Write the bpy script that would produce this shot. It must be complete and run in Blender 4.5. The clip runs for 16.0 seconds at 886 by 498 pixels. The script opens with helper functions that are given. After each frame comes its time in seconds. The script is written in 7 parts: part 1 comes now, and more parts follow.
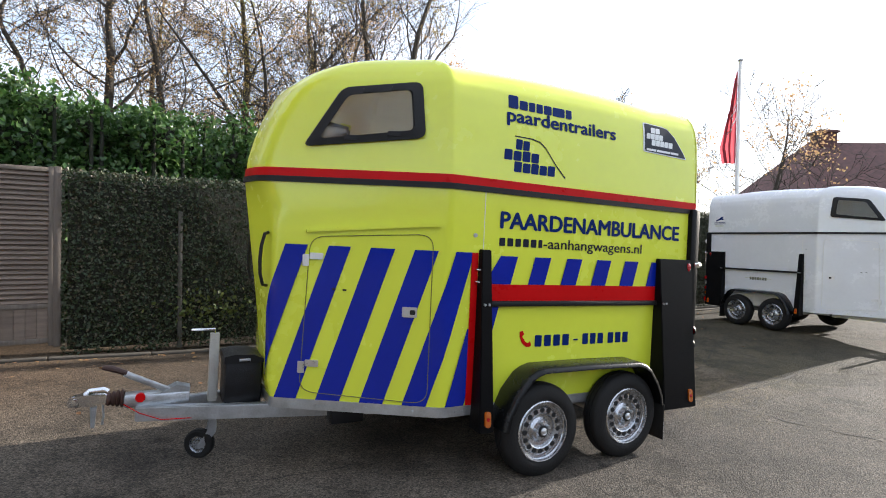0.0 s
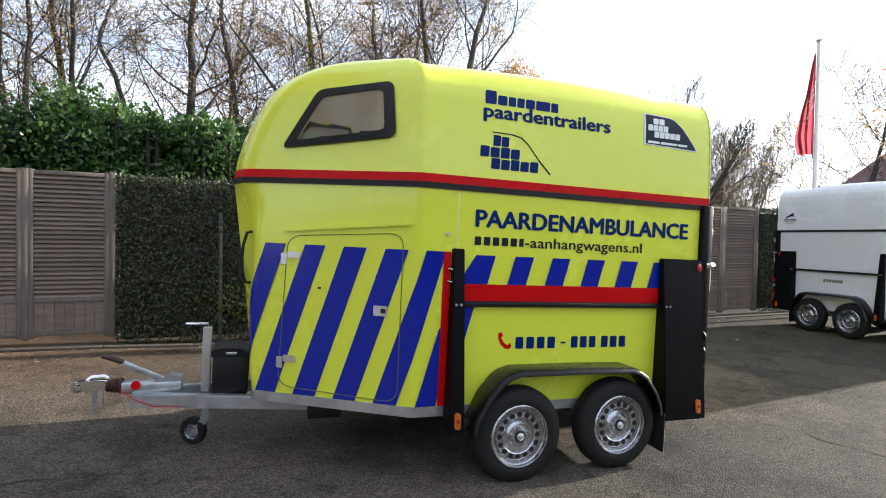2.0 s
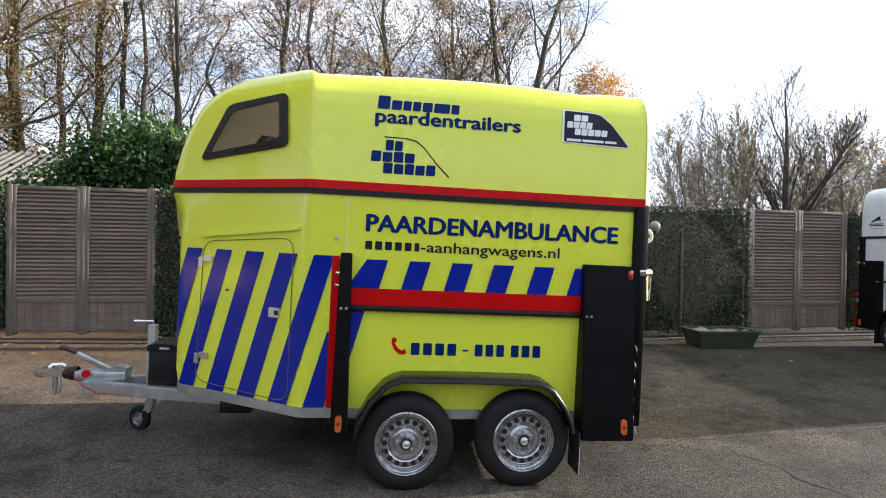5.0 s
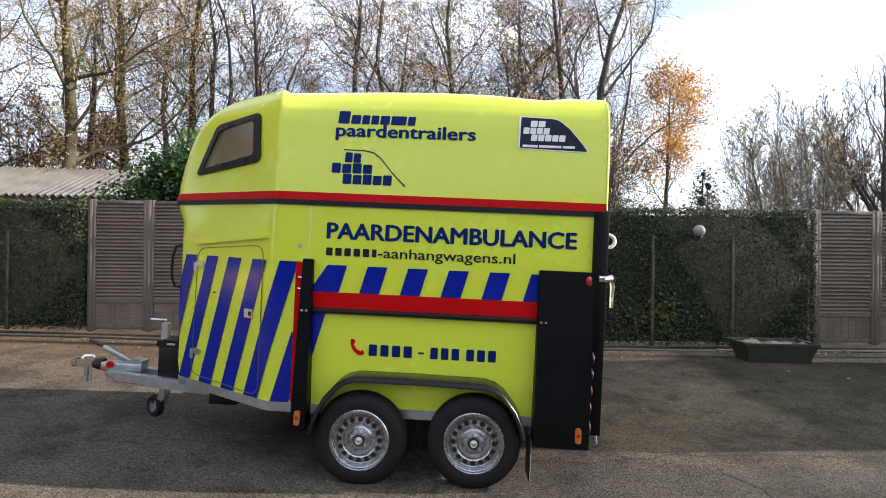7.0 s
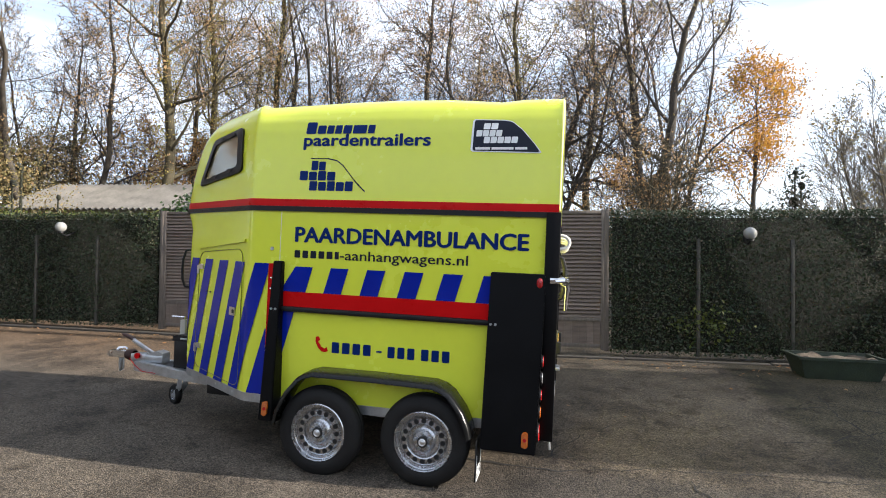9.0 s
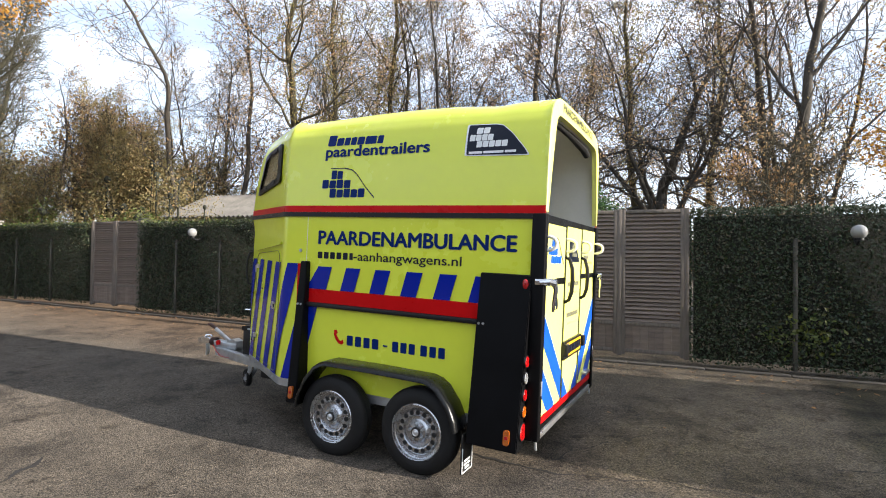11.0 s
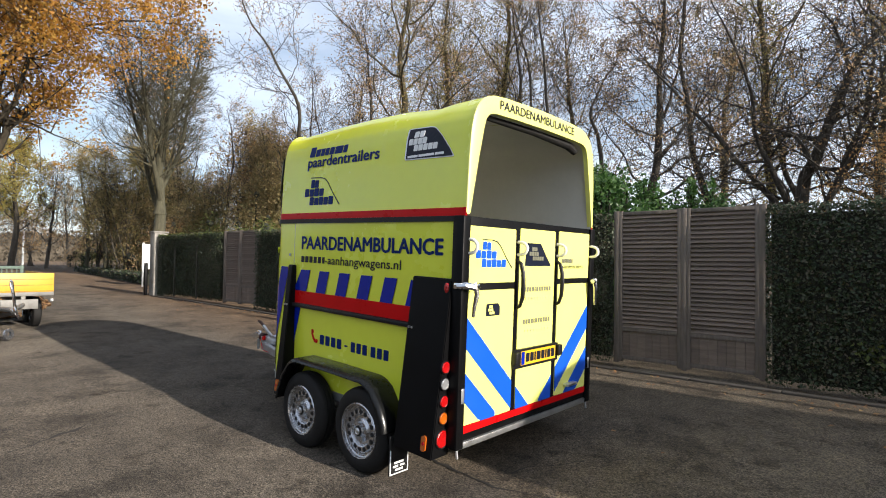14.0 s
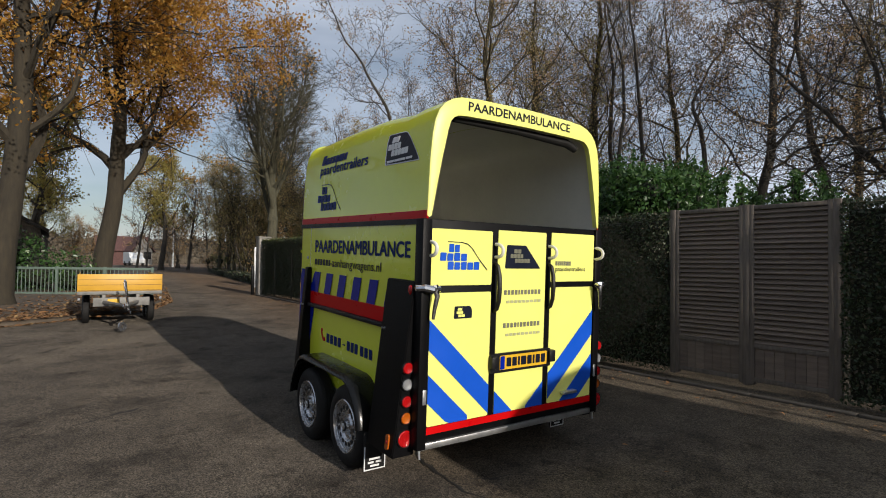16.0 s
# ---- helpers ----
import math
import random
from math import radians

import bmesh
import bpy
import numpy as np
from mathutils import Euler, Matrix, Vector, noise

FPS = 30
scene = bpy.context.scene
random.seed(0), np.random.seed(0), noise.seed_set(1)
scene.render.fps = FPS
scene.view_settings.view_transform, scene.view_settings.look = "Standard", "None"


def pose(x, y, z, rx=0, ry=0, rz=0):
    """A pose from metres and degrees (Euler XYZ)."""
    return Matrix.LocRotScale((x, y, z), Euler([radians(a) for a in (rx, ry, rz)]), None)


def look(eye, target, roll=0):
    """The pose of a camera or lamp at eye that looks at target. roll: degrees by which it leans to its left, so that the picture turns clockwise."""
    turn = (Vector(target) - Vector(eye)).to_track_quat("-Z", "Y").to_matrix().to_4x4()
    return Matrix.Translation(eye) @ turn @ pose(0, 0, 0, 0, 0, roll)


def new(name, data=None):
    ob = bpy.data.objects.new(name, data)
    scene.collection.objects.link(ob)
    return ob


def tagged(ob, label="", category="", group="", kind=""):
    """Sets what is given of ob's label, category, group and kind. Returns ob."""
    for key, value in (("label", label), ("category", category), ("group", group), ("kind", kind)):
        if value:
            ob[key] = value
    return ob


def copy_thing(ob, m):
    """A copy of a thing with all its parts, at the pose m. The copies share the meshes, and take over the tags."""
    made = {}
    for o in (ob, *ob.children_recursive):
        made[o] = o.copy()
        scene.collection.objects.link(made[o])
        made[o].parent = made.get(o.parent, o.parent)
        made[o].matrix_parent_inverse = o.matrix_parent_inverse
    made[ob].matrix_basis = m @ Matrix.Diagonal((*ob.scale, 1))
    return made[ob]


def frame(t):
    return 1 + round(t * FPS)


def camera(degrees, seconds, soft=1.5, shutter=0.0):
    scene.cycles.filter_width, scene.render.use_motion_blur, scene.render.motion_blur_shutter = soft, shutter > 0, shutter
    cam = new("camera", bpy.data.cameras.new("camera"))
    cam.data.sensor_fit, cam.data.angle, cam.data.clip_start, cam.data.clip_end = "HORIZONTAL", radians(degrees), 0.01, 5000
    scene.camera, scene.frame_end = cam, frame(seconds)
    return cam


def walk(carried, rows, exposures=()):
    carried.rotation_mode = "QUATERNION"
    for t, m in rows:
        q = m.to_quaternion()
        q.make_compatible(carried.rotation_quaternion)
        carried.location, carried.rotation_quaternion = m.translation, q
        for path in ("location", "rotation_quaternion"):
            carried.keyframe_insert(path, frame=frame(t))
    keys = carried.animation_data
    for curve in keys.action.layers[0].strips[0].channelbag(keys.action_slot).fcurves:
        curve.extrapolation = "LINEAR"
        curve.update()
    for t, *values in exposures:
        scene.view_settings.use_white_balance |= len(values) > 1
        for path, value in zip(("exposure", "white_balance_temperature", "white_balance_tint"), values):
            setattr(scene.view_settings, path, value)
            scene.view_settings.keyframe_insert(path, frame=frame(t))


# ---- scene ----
cam = camera(79.8, 16.0, 1.0)
PATH = [
    (0, (1.243, 0.351, 1.59), (2.122, 2.147, 1.554), 1.1),
    (0.5, (1.406, 0.3, 1.595), (2.236, 2.119, 1.559), 1.0),
    (1, (1.556, 0.252, 1.607), (2.326, 2.097, 1.569), 1.0),
    (1.5, (1.718, 0.197, 1.618), (2.41, 2.073, 1.573), 1.0),
    (2, (1.888, 0.126, 1.601), (2.495, 2.031, 1.556), 1.0),
    (2.5, (2.114, 0.075, 1.586), (2.66, 1.999, 1.54), 0.9),
    (3, (2.336, -0.007, 1.599), (2.822, 1.933, 1.556), 1.0),
    (3.5, (2.544, -0.108, 1.614), (2.949, 1.85, 1.571), 0.9),
    (4, (2.746, -0.154, 1.604), (3.063, 1.82, 1.567), 0.9),
    (4.5, (3.028, -0.153, 1.58), (3.284, 1.831, 1.557), 0.9),
    (7, (4.21, -0.299, 1.593), (4.075, 1.697, 1.601), 0.7),
    (7.5, (4.442, -0.346, 1.58), (4.195, 1.639, 1.594), 0.7),
    (8, (4.685, -0.318, 1.562), (4.355, 1.654, 1.585), 0.7),
    (10.5, (5.927, -0.116, 1.563), (5.118, 1.713, 1.601), 0.6),
    (11, (6.15, -0.053, 1.564), (5.208, 1.711, 1.6), 0.7),
    (11.5, (6.336, 0.104, 1.557), (5.319, 1.826, 1.593), 0.6),
    (12, (6.532, 0.232, 1.573), (5.448, 1.913, 1.616), 0.6),
    (12.5, (6.779, 0.35, 1.571), (5.604, 1.968, 1.617), 0.6),
    (13, (6.978, 0.478, 1.559), (5.701, 2.017, 1.605), 0.7),
    (13.5, (7.185, 0.674, 1.554), (5.844, 2.158, 1.602), 0.7),
    (14, (7.379, 0.828, 1.572), (5.986, 2.263, 1.62), 0.7),
    (14.5, (7.582, 0.972, 1.58), (6.102, 2.317, 1.629), 0.7),
    (15, (7.733, 1.168, 1.563), (6.186, 2.434, 1.613), 0.6),
    (15.5, (7.877, 1.366, 1.574), (6.276, 2.563, 1.624), 0.6),
    (16, (8.033, 1.561, 1.582), (6.372, 2.673, 1.635), 0.7),
]
walk(cam, [(t, look(eye, target, roll)) for t, eye, target, roll in PATH],
     [(t, e, 6350, 11) for t, e in ((0, 1.39), (4.5, 1.35), (8.0, 1.24), (11.0, 1.22), (12.5, 1.18), (13.0, 1.08), (14.0, 0.65), (15.0, 0.10), (16.0, -0.34))])

# ---- world, sun ----
SUN_UP, SUN_ROT = radians(17.0), radians(84.7)
world = bpy.data.worlds.new("sky")
scene.world = world
world.use_nodes = True
wn, wl = world.node_tree.nodes, world.node_tree.links
wn.clear()
sky = wn.new("ShaderNodeTexSky")
sky.sky_type = "NISHITA"
sky.sun_disc = False
sky.sun_elevation, sky.sun_rotation = SUN_UP, SUN_ROT
sky.air_density, sky.dust_density, sky.ozone_density = 1.0, 1.0, 1.3
wco = wn.new("ShaderNodeTexCoord")
wmap = wn.new("ShaderNodeMapping")
wmap.inputs["Scale"].default_value = (0.8, 1.3, 5.0)
wnoise = wn.new("ShaderNodeTexNoise")
wnoise.inputs["Scale"].default_value, wnoise.inputs["Detail"].default_value = 1.5, 5.0
wramp = wn.new("ShaderNodeValToRGB")
wramp.color_ramp.elements[0].position, wramp.color_ramp.elements[1].position = 0.34, 0.80
wramp.color_ramp.elements[0].color = (0.16, 0.16, 0.16, 1)
wmix = wn.new("ShaderNodeMixRGB")
wmix.inputs[2].default_value = (9.0, 9.7, 10.9, 1)
wbg = wn.new("ShaderNodeBackground")
wbg.inputs["Strength"].default_value = 0.094
wout = wn.new("ShaderNodeOutputWorld")
wl.new(wco.outputs["Generated"], wmap.inputs["Vector"])
wl.new(wmap.outputs["Vector"], wnoise.inputs["Vector"])
wl.new(wnoise.outputs["Fac"], wramp.inputs["Fac"])
wl.new(wramp.outputs["Color"], wmix.inputs["Fac"])
wl.new(sky.outputs["Color"], wmix.inputs[1])
wl.new(wmix.outputs["Color"], wbg.inputs["Color"])
wl.new(wbg.outputs["Background"], wout.inputs["Surface"])
sun = new("sun", bpy.data.lights.new("sun", "SUN"))
sun.data.energy, sun.data.angle, sun.data.color = 5.0, radians(0.6), (1.0, 0.91, 0.79)
sun.matrix_world = look((math.sin(SUN_ROT) * 50, math.cos(SUN_ROT) * 50, math.tan(SUN_UP) * 50), (0, 0, 0))


# ---- materials ----
def mat(name, col, rough=0.5, metal=0.0, var=0.12, scale=6.0, bump=0.0, bscale=80.0, coat=0.0, col2=None, islands=None, random_ob=0.0, stretch=None, thin=0.0, spec=0.5):
    m = bpy.data.materials.new(name)
    m.use_nodes = True
    nt = m.node_tree
    n, l = nt.nodes, nt.links
    b = n["Principled BSDF"]
    b.inputs["Metallic"].default_value = metal
    b.inputs["Coat Weight"].default_value = coat
    b.inputs["Specular IOR Level"].default_value = spec
    b.inputs["Coat Roughness"].default_value = 0.06
    co = n.new("ShaderNodeTexCoord")
    vec = co.outputs["Object"]
    if stretch:
        mp = n.new("ShaderNodeMapping")
        mp.inputs["Scale"].default_value = stretch
        l.new(vec, mp.inputs["Vector"])
        vec = mp.outputs["Vector"]
    big, small = n.new("ShaderNodeTexNoise"), n.new("ShaderNodeTexNoise")
    big.inputs["Scale"].default_value, big.inputs["Detail"].default_value = scale, 5.0
    small.inputs["Scale"].default_value, small.inputs["Detail"].default_value = scale * 9, 6.0
    l.new(vec, big.inputs["Vector"])
    l.new(vec, small.inputs["Vector"])
    add = n.new("ShaderNodeMath")
    add.operation = "MULTIPLY_ADD"
    add.inputs[1].default_value = 0.4
    l.new(small.outputs["Fac"], add.inputs[0])
    l.new(big.outputs["Fac"], add.inputs[2])
    fac = n.new("ShaderNodeMapRange")
    fac.inputs["From Min"].default_value, fac.inputs["From Max"].default_value = 0.45, 0.95
    l.new(add.outputs[0], fac.inputs["Value"])
    mix = n.new("ShaderNodeMixRGB")
    c2 = col2 or tuple(min(1.0, c * (1 + var)) for c in col)
    mix.inputs[1].default_value = (*[c * (1 - var) for c in col], 1)
    mix.inputs[2].default_value = (*c2, 1)
    l.new(fac.outputs["Result"], mix.inputs["Fac"])
    out = mix.outputs["Color"]
    if islands:
        geo = n.new("ShaderNodeNewGeometry")
        ramp = n.new("ShaderNodeValToRGB")
        els = ramp.color_ramp.elements
        els[0].position, els[0].color = islands[0][0], (*islands[0][1], 1)
        els[1].position, els[1].color = islands[-1][0], (*islands[-1][1], 1)
        for p, c in islands[1:-1]:
            els.new(p).color = (*c, 1)
        l.new(geo.outputs["Random Per Island"], ramp.inputs["Fac"])
        mx = n.new("ShaderNodeMixRGB")
        mx.inputs["Fac"].default_value = 0.75
        l.new(out, mx.inputs[1])
        l.new(ramp.outputs["Color"], mx.inputs[2])
        out = mx.outputs["Color"]
    if random_ob:
        oi = n.new("ShaderNodeObjectInfo")
        mr = n.new("ShaderNodeMapRange")
        mr.inputs["To Min"].default_value, mr.inputs["To Max"].default_value = 1 - random_ob, 1 + random_ob
        l.new(oi.outputs["Random"], mr.inputs["Value"])
        mu = n.new("ShaderNodeMixRGB")
        mu.blend_type = "MULTIPLY"
        mu.inputs["Fac"].default_value = 1.0
        l.new(out, mu.inputs[1])
        l.new(mr.outputs["Result"], mu.inputs[2])
        out = mu.outputs["Color"]
    l.new(out, b.inputs["Base Color"])
    rr = n.new("ShaderNodeMapRange")
    rr.inputs["To Min"].default_value, rr.inputs["To Max"].default_value = max(0.02, rough - 0.06), min(1, rough + 0.08)
    l.new(fac.outputs["Result"], rr.inputs["Value"])
    l.new(rr.outputs["Result"], b.inputs["Roughness"])
    if bump:
        bn = n.new("ShaderNodeTexNoise")
        bn.inputs["Scale"].default_value, bn.inputs["Detail"].default_value = bscale, 4.0
        l.new(vec, bn.inputs["Vector"])
        bp = n.new("ShaderNodeBump")
        bp.inputs["Strength"].default_value, bp.inputs["Distance"].default_value = bump, 0.02
        l.new(bn.outputs["Fac"], bp.inputs["Height"])
        l.new(bp.outputs["Normal"], b.inputs["Normal"])
    if thin:
        tl, ms = n.new("ShaderNodeBsdfTranslucent"), n.new("ShaderNodeMixShader")
        ms.inputs["Fac"].default_value = thin
        l.new(out, tl.inputs["Color"])
        l.new(b.outputs["BSDF"], ms.inputs[1])
        l.new(tl.outputs["BSDF"], ms.inputs[2])
        l.new(ms.outputs["Shader"], n["Material Output"].inputs["Surface"])
    return m


def clear_glass(name, col, rough=0.03):
    m = bpy.data.materials.new(name)
    m.use_nodes = True
    b = m.node_tree.nodes["Principled BSDF"]
    b.inputs["Base Color"].default_value = (*col, 1)
    b.inputs["Transmission Weight"].default_value = 1.0
    b.inputs["Roughness"].default_value = rough
    b.inputs["IOR"].default_value = 1.45
    return m


YELLOW = mat("yellow_gelcoat", (0.70, 0.765, 0.050), 0.24, var=0.035, scale=1.5, coat=0.5)
FILM = mat("yellow_film", (0.84, 0.84, 0.21), 0.38, var=0.04, scale=3, bump=0.05, bscale=300)
BLUE = mat("blue_film", (0.003, 0.017, 0.29), 0.14, var=0.08, scale=3, spec=0.4)
REARBLUE = mat("bright_blue_film", (0.006, 0.085, 0.55), 0.35, var=0.06, scale=4)
NAVY = mat("navy_lettering", (0.002, 0.018, 0.12), 0.35, var=0.08, spec=0.1)
INK = mat("black_lettering", (0.010, 0.013, 0.025), 0.35, var=0.1, spec=0.2)
GREYINK = mat("thin_grey_print", (0.16, 0.16, 0.11), 0.5, var=0.1)
FADED = mat("grey_lettering", (0.42, 0.43, 0.22), 0.5, var=0.1)
REDFILM = mat("red_film", (0.52, 0.004, 0.005), 0.30, var=0.08, scale=3, spec=0.12)
WHITEFILM = mat("white_film", (0.78, 0.79, 0.78), 0.35, var=0.05)
BLACKPOWDER = mat("black_powder_coat", (0.0045, 0.0045, 0.005), 0.40, var=0.2, scale=5, bump=0.1, bscale=250, spec=0.1)
BLACKPLASTIC = mat("black_plastic", (0.007, 0.007, 0.008), 0.42, var=0.2, scale=8, bump=0.15, bscale=160, spec=0.3)
FENDERPLASTIC = mat("fender_plastic", (0.006, 0.0065, 0.007), 0.24, var=0.2, scale=5, bump=0.06, bscale=120, spec=0.28)
SEAL = mat("dark_door_gap", (0.13, 0.13, 0.025), 0.6, var=0.2, scale=20)
RUBBER = mat("rubber", (0.011, 0.0105, 0.010), 0.7, var=0.3, scale=12, bump=0.2, bscale=90, spec=0.3)
GALV = mat("galvanised_steel", (0.50, 0.52, 0.54), 0.38, 0.85, var=0.22, scale=10, bump=0.12, bscale=60)
DULLGALV = mat("dull_galvanised_steel", (0.20, 0.195, 0.18), 0.6, 0.3, var=0.3, scale=8, bump=0.15, bscale=50)
ALU = mat("aluminium", (0.66, 0.66, 0.66), 0.32, 0.9, var=0.12, scale=12)
RIM = mat("silver_rim_paint", (0.50, 0.51, 0.53), 0.24, 0.92, var=0.1, scale=9)
CHROME = mat("chrome", (0.75, 0.75, 0.76), 0.15, 1.0, var=0.08)
DARKHOLE = mat("dark_recess", (0.008, 0.008, 0.008), 0.8, var=0.1)
REDLENS = mat("red_lens", (0.40, 0.006, 0.007), 0.10, var=0.15, scale=40, coat=0.8, bump=0.3, bscale=150)
AMBERLENS = mat("amber_lens", (0.45, 0.10, 0.006), 0.12, var=0.15, scale=40, coat=0.8, bump=0.3, bscale=150)
CLEARLENS = mat("clear_lens", (0.34, 0.35, 0.36), 0.12, 0.4, var=0.25, scale=40, coat=0.8, bump=0.3, bscale=150)
INNER = mat("grey_inner_shell", (0.72, 0.71, 0.65), 0.6, var=0.06, scale=3)
PLATE = mat("plate_yellow", (0.72, 0.42, 0.02), 0.35, var=0.05)
WHITEGEL = mat("white_gelcoat", (0.70, 0.71, 0.73), 0.24, var=0.05, scale=2, coat=0.4)
WINDOW = clear_glass("window_glass", (0.66, 0.62, 0.55), 0.05)
BROWNGRIP = mat("brown_grip", (0.05, 0.022, 0.016), 0.55, var=0.2)
WOOD = mat("weathered_wood", (0.175, 0.135, 0.108), 0.72, var=0.3, scale=3, bump=0.35, bscale=40, random_ob=0.16, stretch=(1, 4, 9))
WOODPOST = mat("weathered_post", (0.15, 0.125, 0.105), 0.75, var=0.3, scale=4, bump=0.35, bscale=40, stretch=(8, 8, 1))
KERBSTONE = mat("dirty_kerb_concrete", (0.058, 0.051, 0.042), 0.9, var=0.35, scale=3, bump=0.5, bscale=50, random_ob=0.15)
HEDGEPOST = mat("mossy_post", (0.060, 0.056, 0.046), 0.85, var=0.35, scale=5, bump=0.35, bscale=40)
CONCRETE = mat("concrete", (0.24, 0.225, 0.20), 0.85, var=0.3, scale=3, bump=0.4, bscale=60, random_ob=0.1)
BARK = mat("bark", (0.062, 0.053, 0.042), 0.9, var=0.4, scale=5, bump=0.7, bscale=30, stretch=(3, 3, 0.7))
TWIGBARK = mat("pale_twig_bark", (0.20, 0.17, 0.13), 0.9, var=0.35, scale=5, bump=0.5, bscale=30)
OAKBARK = mat("oak_bark", (0.037, 0.030, 0.019), 0.9, var=0.4, scale=4, bump=0.9, bscale=22, stretch=(3, 3, 0.6))
MOSSBARK = mat("green_tinged_bark", (0.075, 0.071, 0.045), 0.9, var=0.4, scale=5, bump=0.7, bscale=30, stretch=(3, 3, 0.7))
BARKLIGHT = mat("mossy_bark", (0.078, 0.066, 0.038), 0.9, var=0.4, scale=5, bump=0.7, bscale=30, stretch=(3, 3, 0.7))
RUSTLEAF = mat("rust_beech_leaf", (0.40, 0.22, 0.08), 0.6, var=0.3, scale=2, islands=[(0.0, (0.46, 0.27, 0.09)), (0.35, (0.38, 0.20, 0.07)), (0.7, (0.50, 0.36, 0.15)), (1.0, (0.30, 0.16, 0.07))], thin=0.5)
OAKLEAF = mat("autumn_leaf", (0.40, 0.25, 0.12), 0.6, var=0.3, scale=2, islands=[(0.0, (0.46, 0.31, 0.16)), (0.35, (0.38, 0.23, 0.12)), (0.7, (0.50, 0.37, 0.17)), (1.0, (0.30, 0.17, 0.09))], thin=0.5)
PALELEAF = mat("pale_autumn_leaf", (0.34, 0.24, 0.09), 0.6, var=0.3, scale=2, islands=[(0.0, (0.46, 0.37, 0.16)), (0.4, (0.36, 0.27, 0.13)), (0.75, (0.36, 0.33, 0.14)), (1.0, (0.36, 0.22, 0.10))], thin=0.45)
YELLEAF = mat("yellowing_leaf", (0.36, 0.29, 0.07), 0.6, var=0.3, scale=2, islands=[(0.0, (0.46, 0.38, 0.08)), (0.4, (0.33, 0.26, 0.08)), (0.75, (0.30, 0.30, 0.08)), (1.0, (0.38, 0.22, 0.06))], thin=0.45)
GOLDLEAF = mat("orange_oak_leaf", (0.40, 0.19, 0.03), 0.6, var=0.3, scale=2, islands=[(0.0, (0.60, 0.32, 0.04)), (0.35, (0.48, 0.22, 0.035)), (0.7, (0.56, 0.36, 0.07)), (1.0, (0.32, 0.16, 0.05))], thin=0.5)
OLIVELEAF = mat("olive_leaf", (0.15, 0.12, 0.05), 0.6, var=0.3, scale=2, islands=[(0.0, (0.17, 0.17, 0.065)), (0.5, (0.27, 0.22, 0.09)), (1.0, (0.34, 0.23, 0.10))], thin=0.45)
IVY = mat("ivy_leaf", (0.030, 0.046, 0.022), 0.42, var=0.3, scale=3, islands=[(0.0, (0.018, 0.038, 0.014)), (0.45, (0.044, 0.062, 0.028)), (0.8, (0.074, 0.076, 0.044)), (1.0, (0.130, 0.098, 0.066))], thin=0.15, spec=0.36)
IVYLIGHT = mat("fresh_ivy_leaf", (0.10, 0.13, 0.03), 0.45, var=0.3, scale=3, islands=[(0.0, (0.06, 0.09, 0.02)), (0.5, (0.12, 0.15, 0.03)), (1.0, (0.16, 0.16, 0.05))], thin=0.45)
LAUREL = mat("laurel_leaf", (0.045, 0.11, 0.02), 0.32, var=0.3, scale=2, islands=[(0.0, (0.028, 0.070, 0.020)), (0.5, (0.055, 0.125, 0.035)), (0.85, (0.095, 0.17, 0.05)), (1.0, (0.16, 0.25, 0.08))], thin=0.4)
# near-black twig fillings: the shade deep in the foliage is put into their colour
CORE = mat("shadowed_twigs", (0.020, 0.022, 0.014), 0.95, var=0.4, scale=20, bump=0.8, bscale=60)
HEDGECORE = mat("shadowed_ivy_twigs", (0.025, 0.026, 0.017), 0.95, var=0.4, scale=20, bump=0.8, bscale=60)
LITTER = mat("fallen_leaf", (0.22, 0.11, 0.045), 0.8, var=0.3, scale=4, islands=[(0.0, (0.30, 0.15, 0.05)), (0.6, (0.16, 0.08, 0.04)), (1.0, (0.36, 0.24, 0.10))])
YELWOOD = mat("yellow_dropside", (0.62, 0.34, 0.03), 0.45, var=0.08, scale=3)
GREENRAIL = mat("green_rail_paint", (0.12, 0.165, 0.135), 0.5, var=0.2, scale=6)
BRICK = mat("dark_red_roof", (0.105, 0.052, 0.046), 0.85, var=0.4, scale=4, bump=0.6, bscale=20)
FLAGRED = mat("red_flag_cloth", (0.42, 0.075, 0.095), 0.75, var=0.1, scale=3, bump=0.2, bscale=200, thin=0.7)
GLOBE = mat("white_globe", (0.26, 0.26, 0.25), 0.08, var=0.08, scale=6)
GREENTUB = mat("green_mossy_tub", (0.030, 0.042, 0.026), 0.7, var=0.4, scale=5, bump=0.4, bscale=40)
CRACK = mat("crack_dirt", (0.022, 0.020, 0.017), 0.95, var=0.4, scale=15)
SOIL = mat("soil", (0.11, 0.085, 0.06), 0.95, var=0.4, scale=6, bump=0.8, bscale=30)
CORRUGATED = mat("fibre_cement_sheet", (0.135, 0.128, 0.116), 0.85, var=0.35, scale=2, bump=0.3, bscale=40)
WALLPAINT = mat("pale_render_wall", (0.42, 0.40, 0.36), 0.85, var=0.15, scale=2, bump=0.3, bscale=60)
FARWOOD = mat("distant_twigs", (0.095, 0.078, 0.056), 0.95, var=0.5, scale=0.6, bump=1.0, bscale=4)


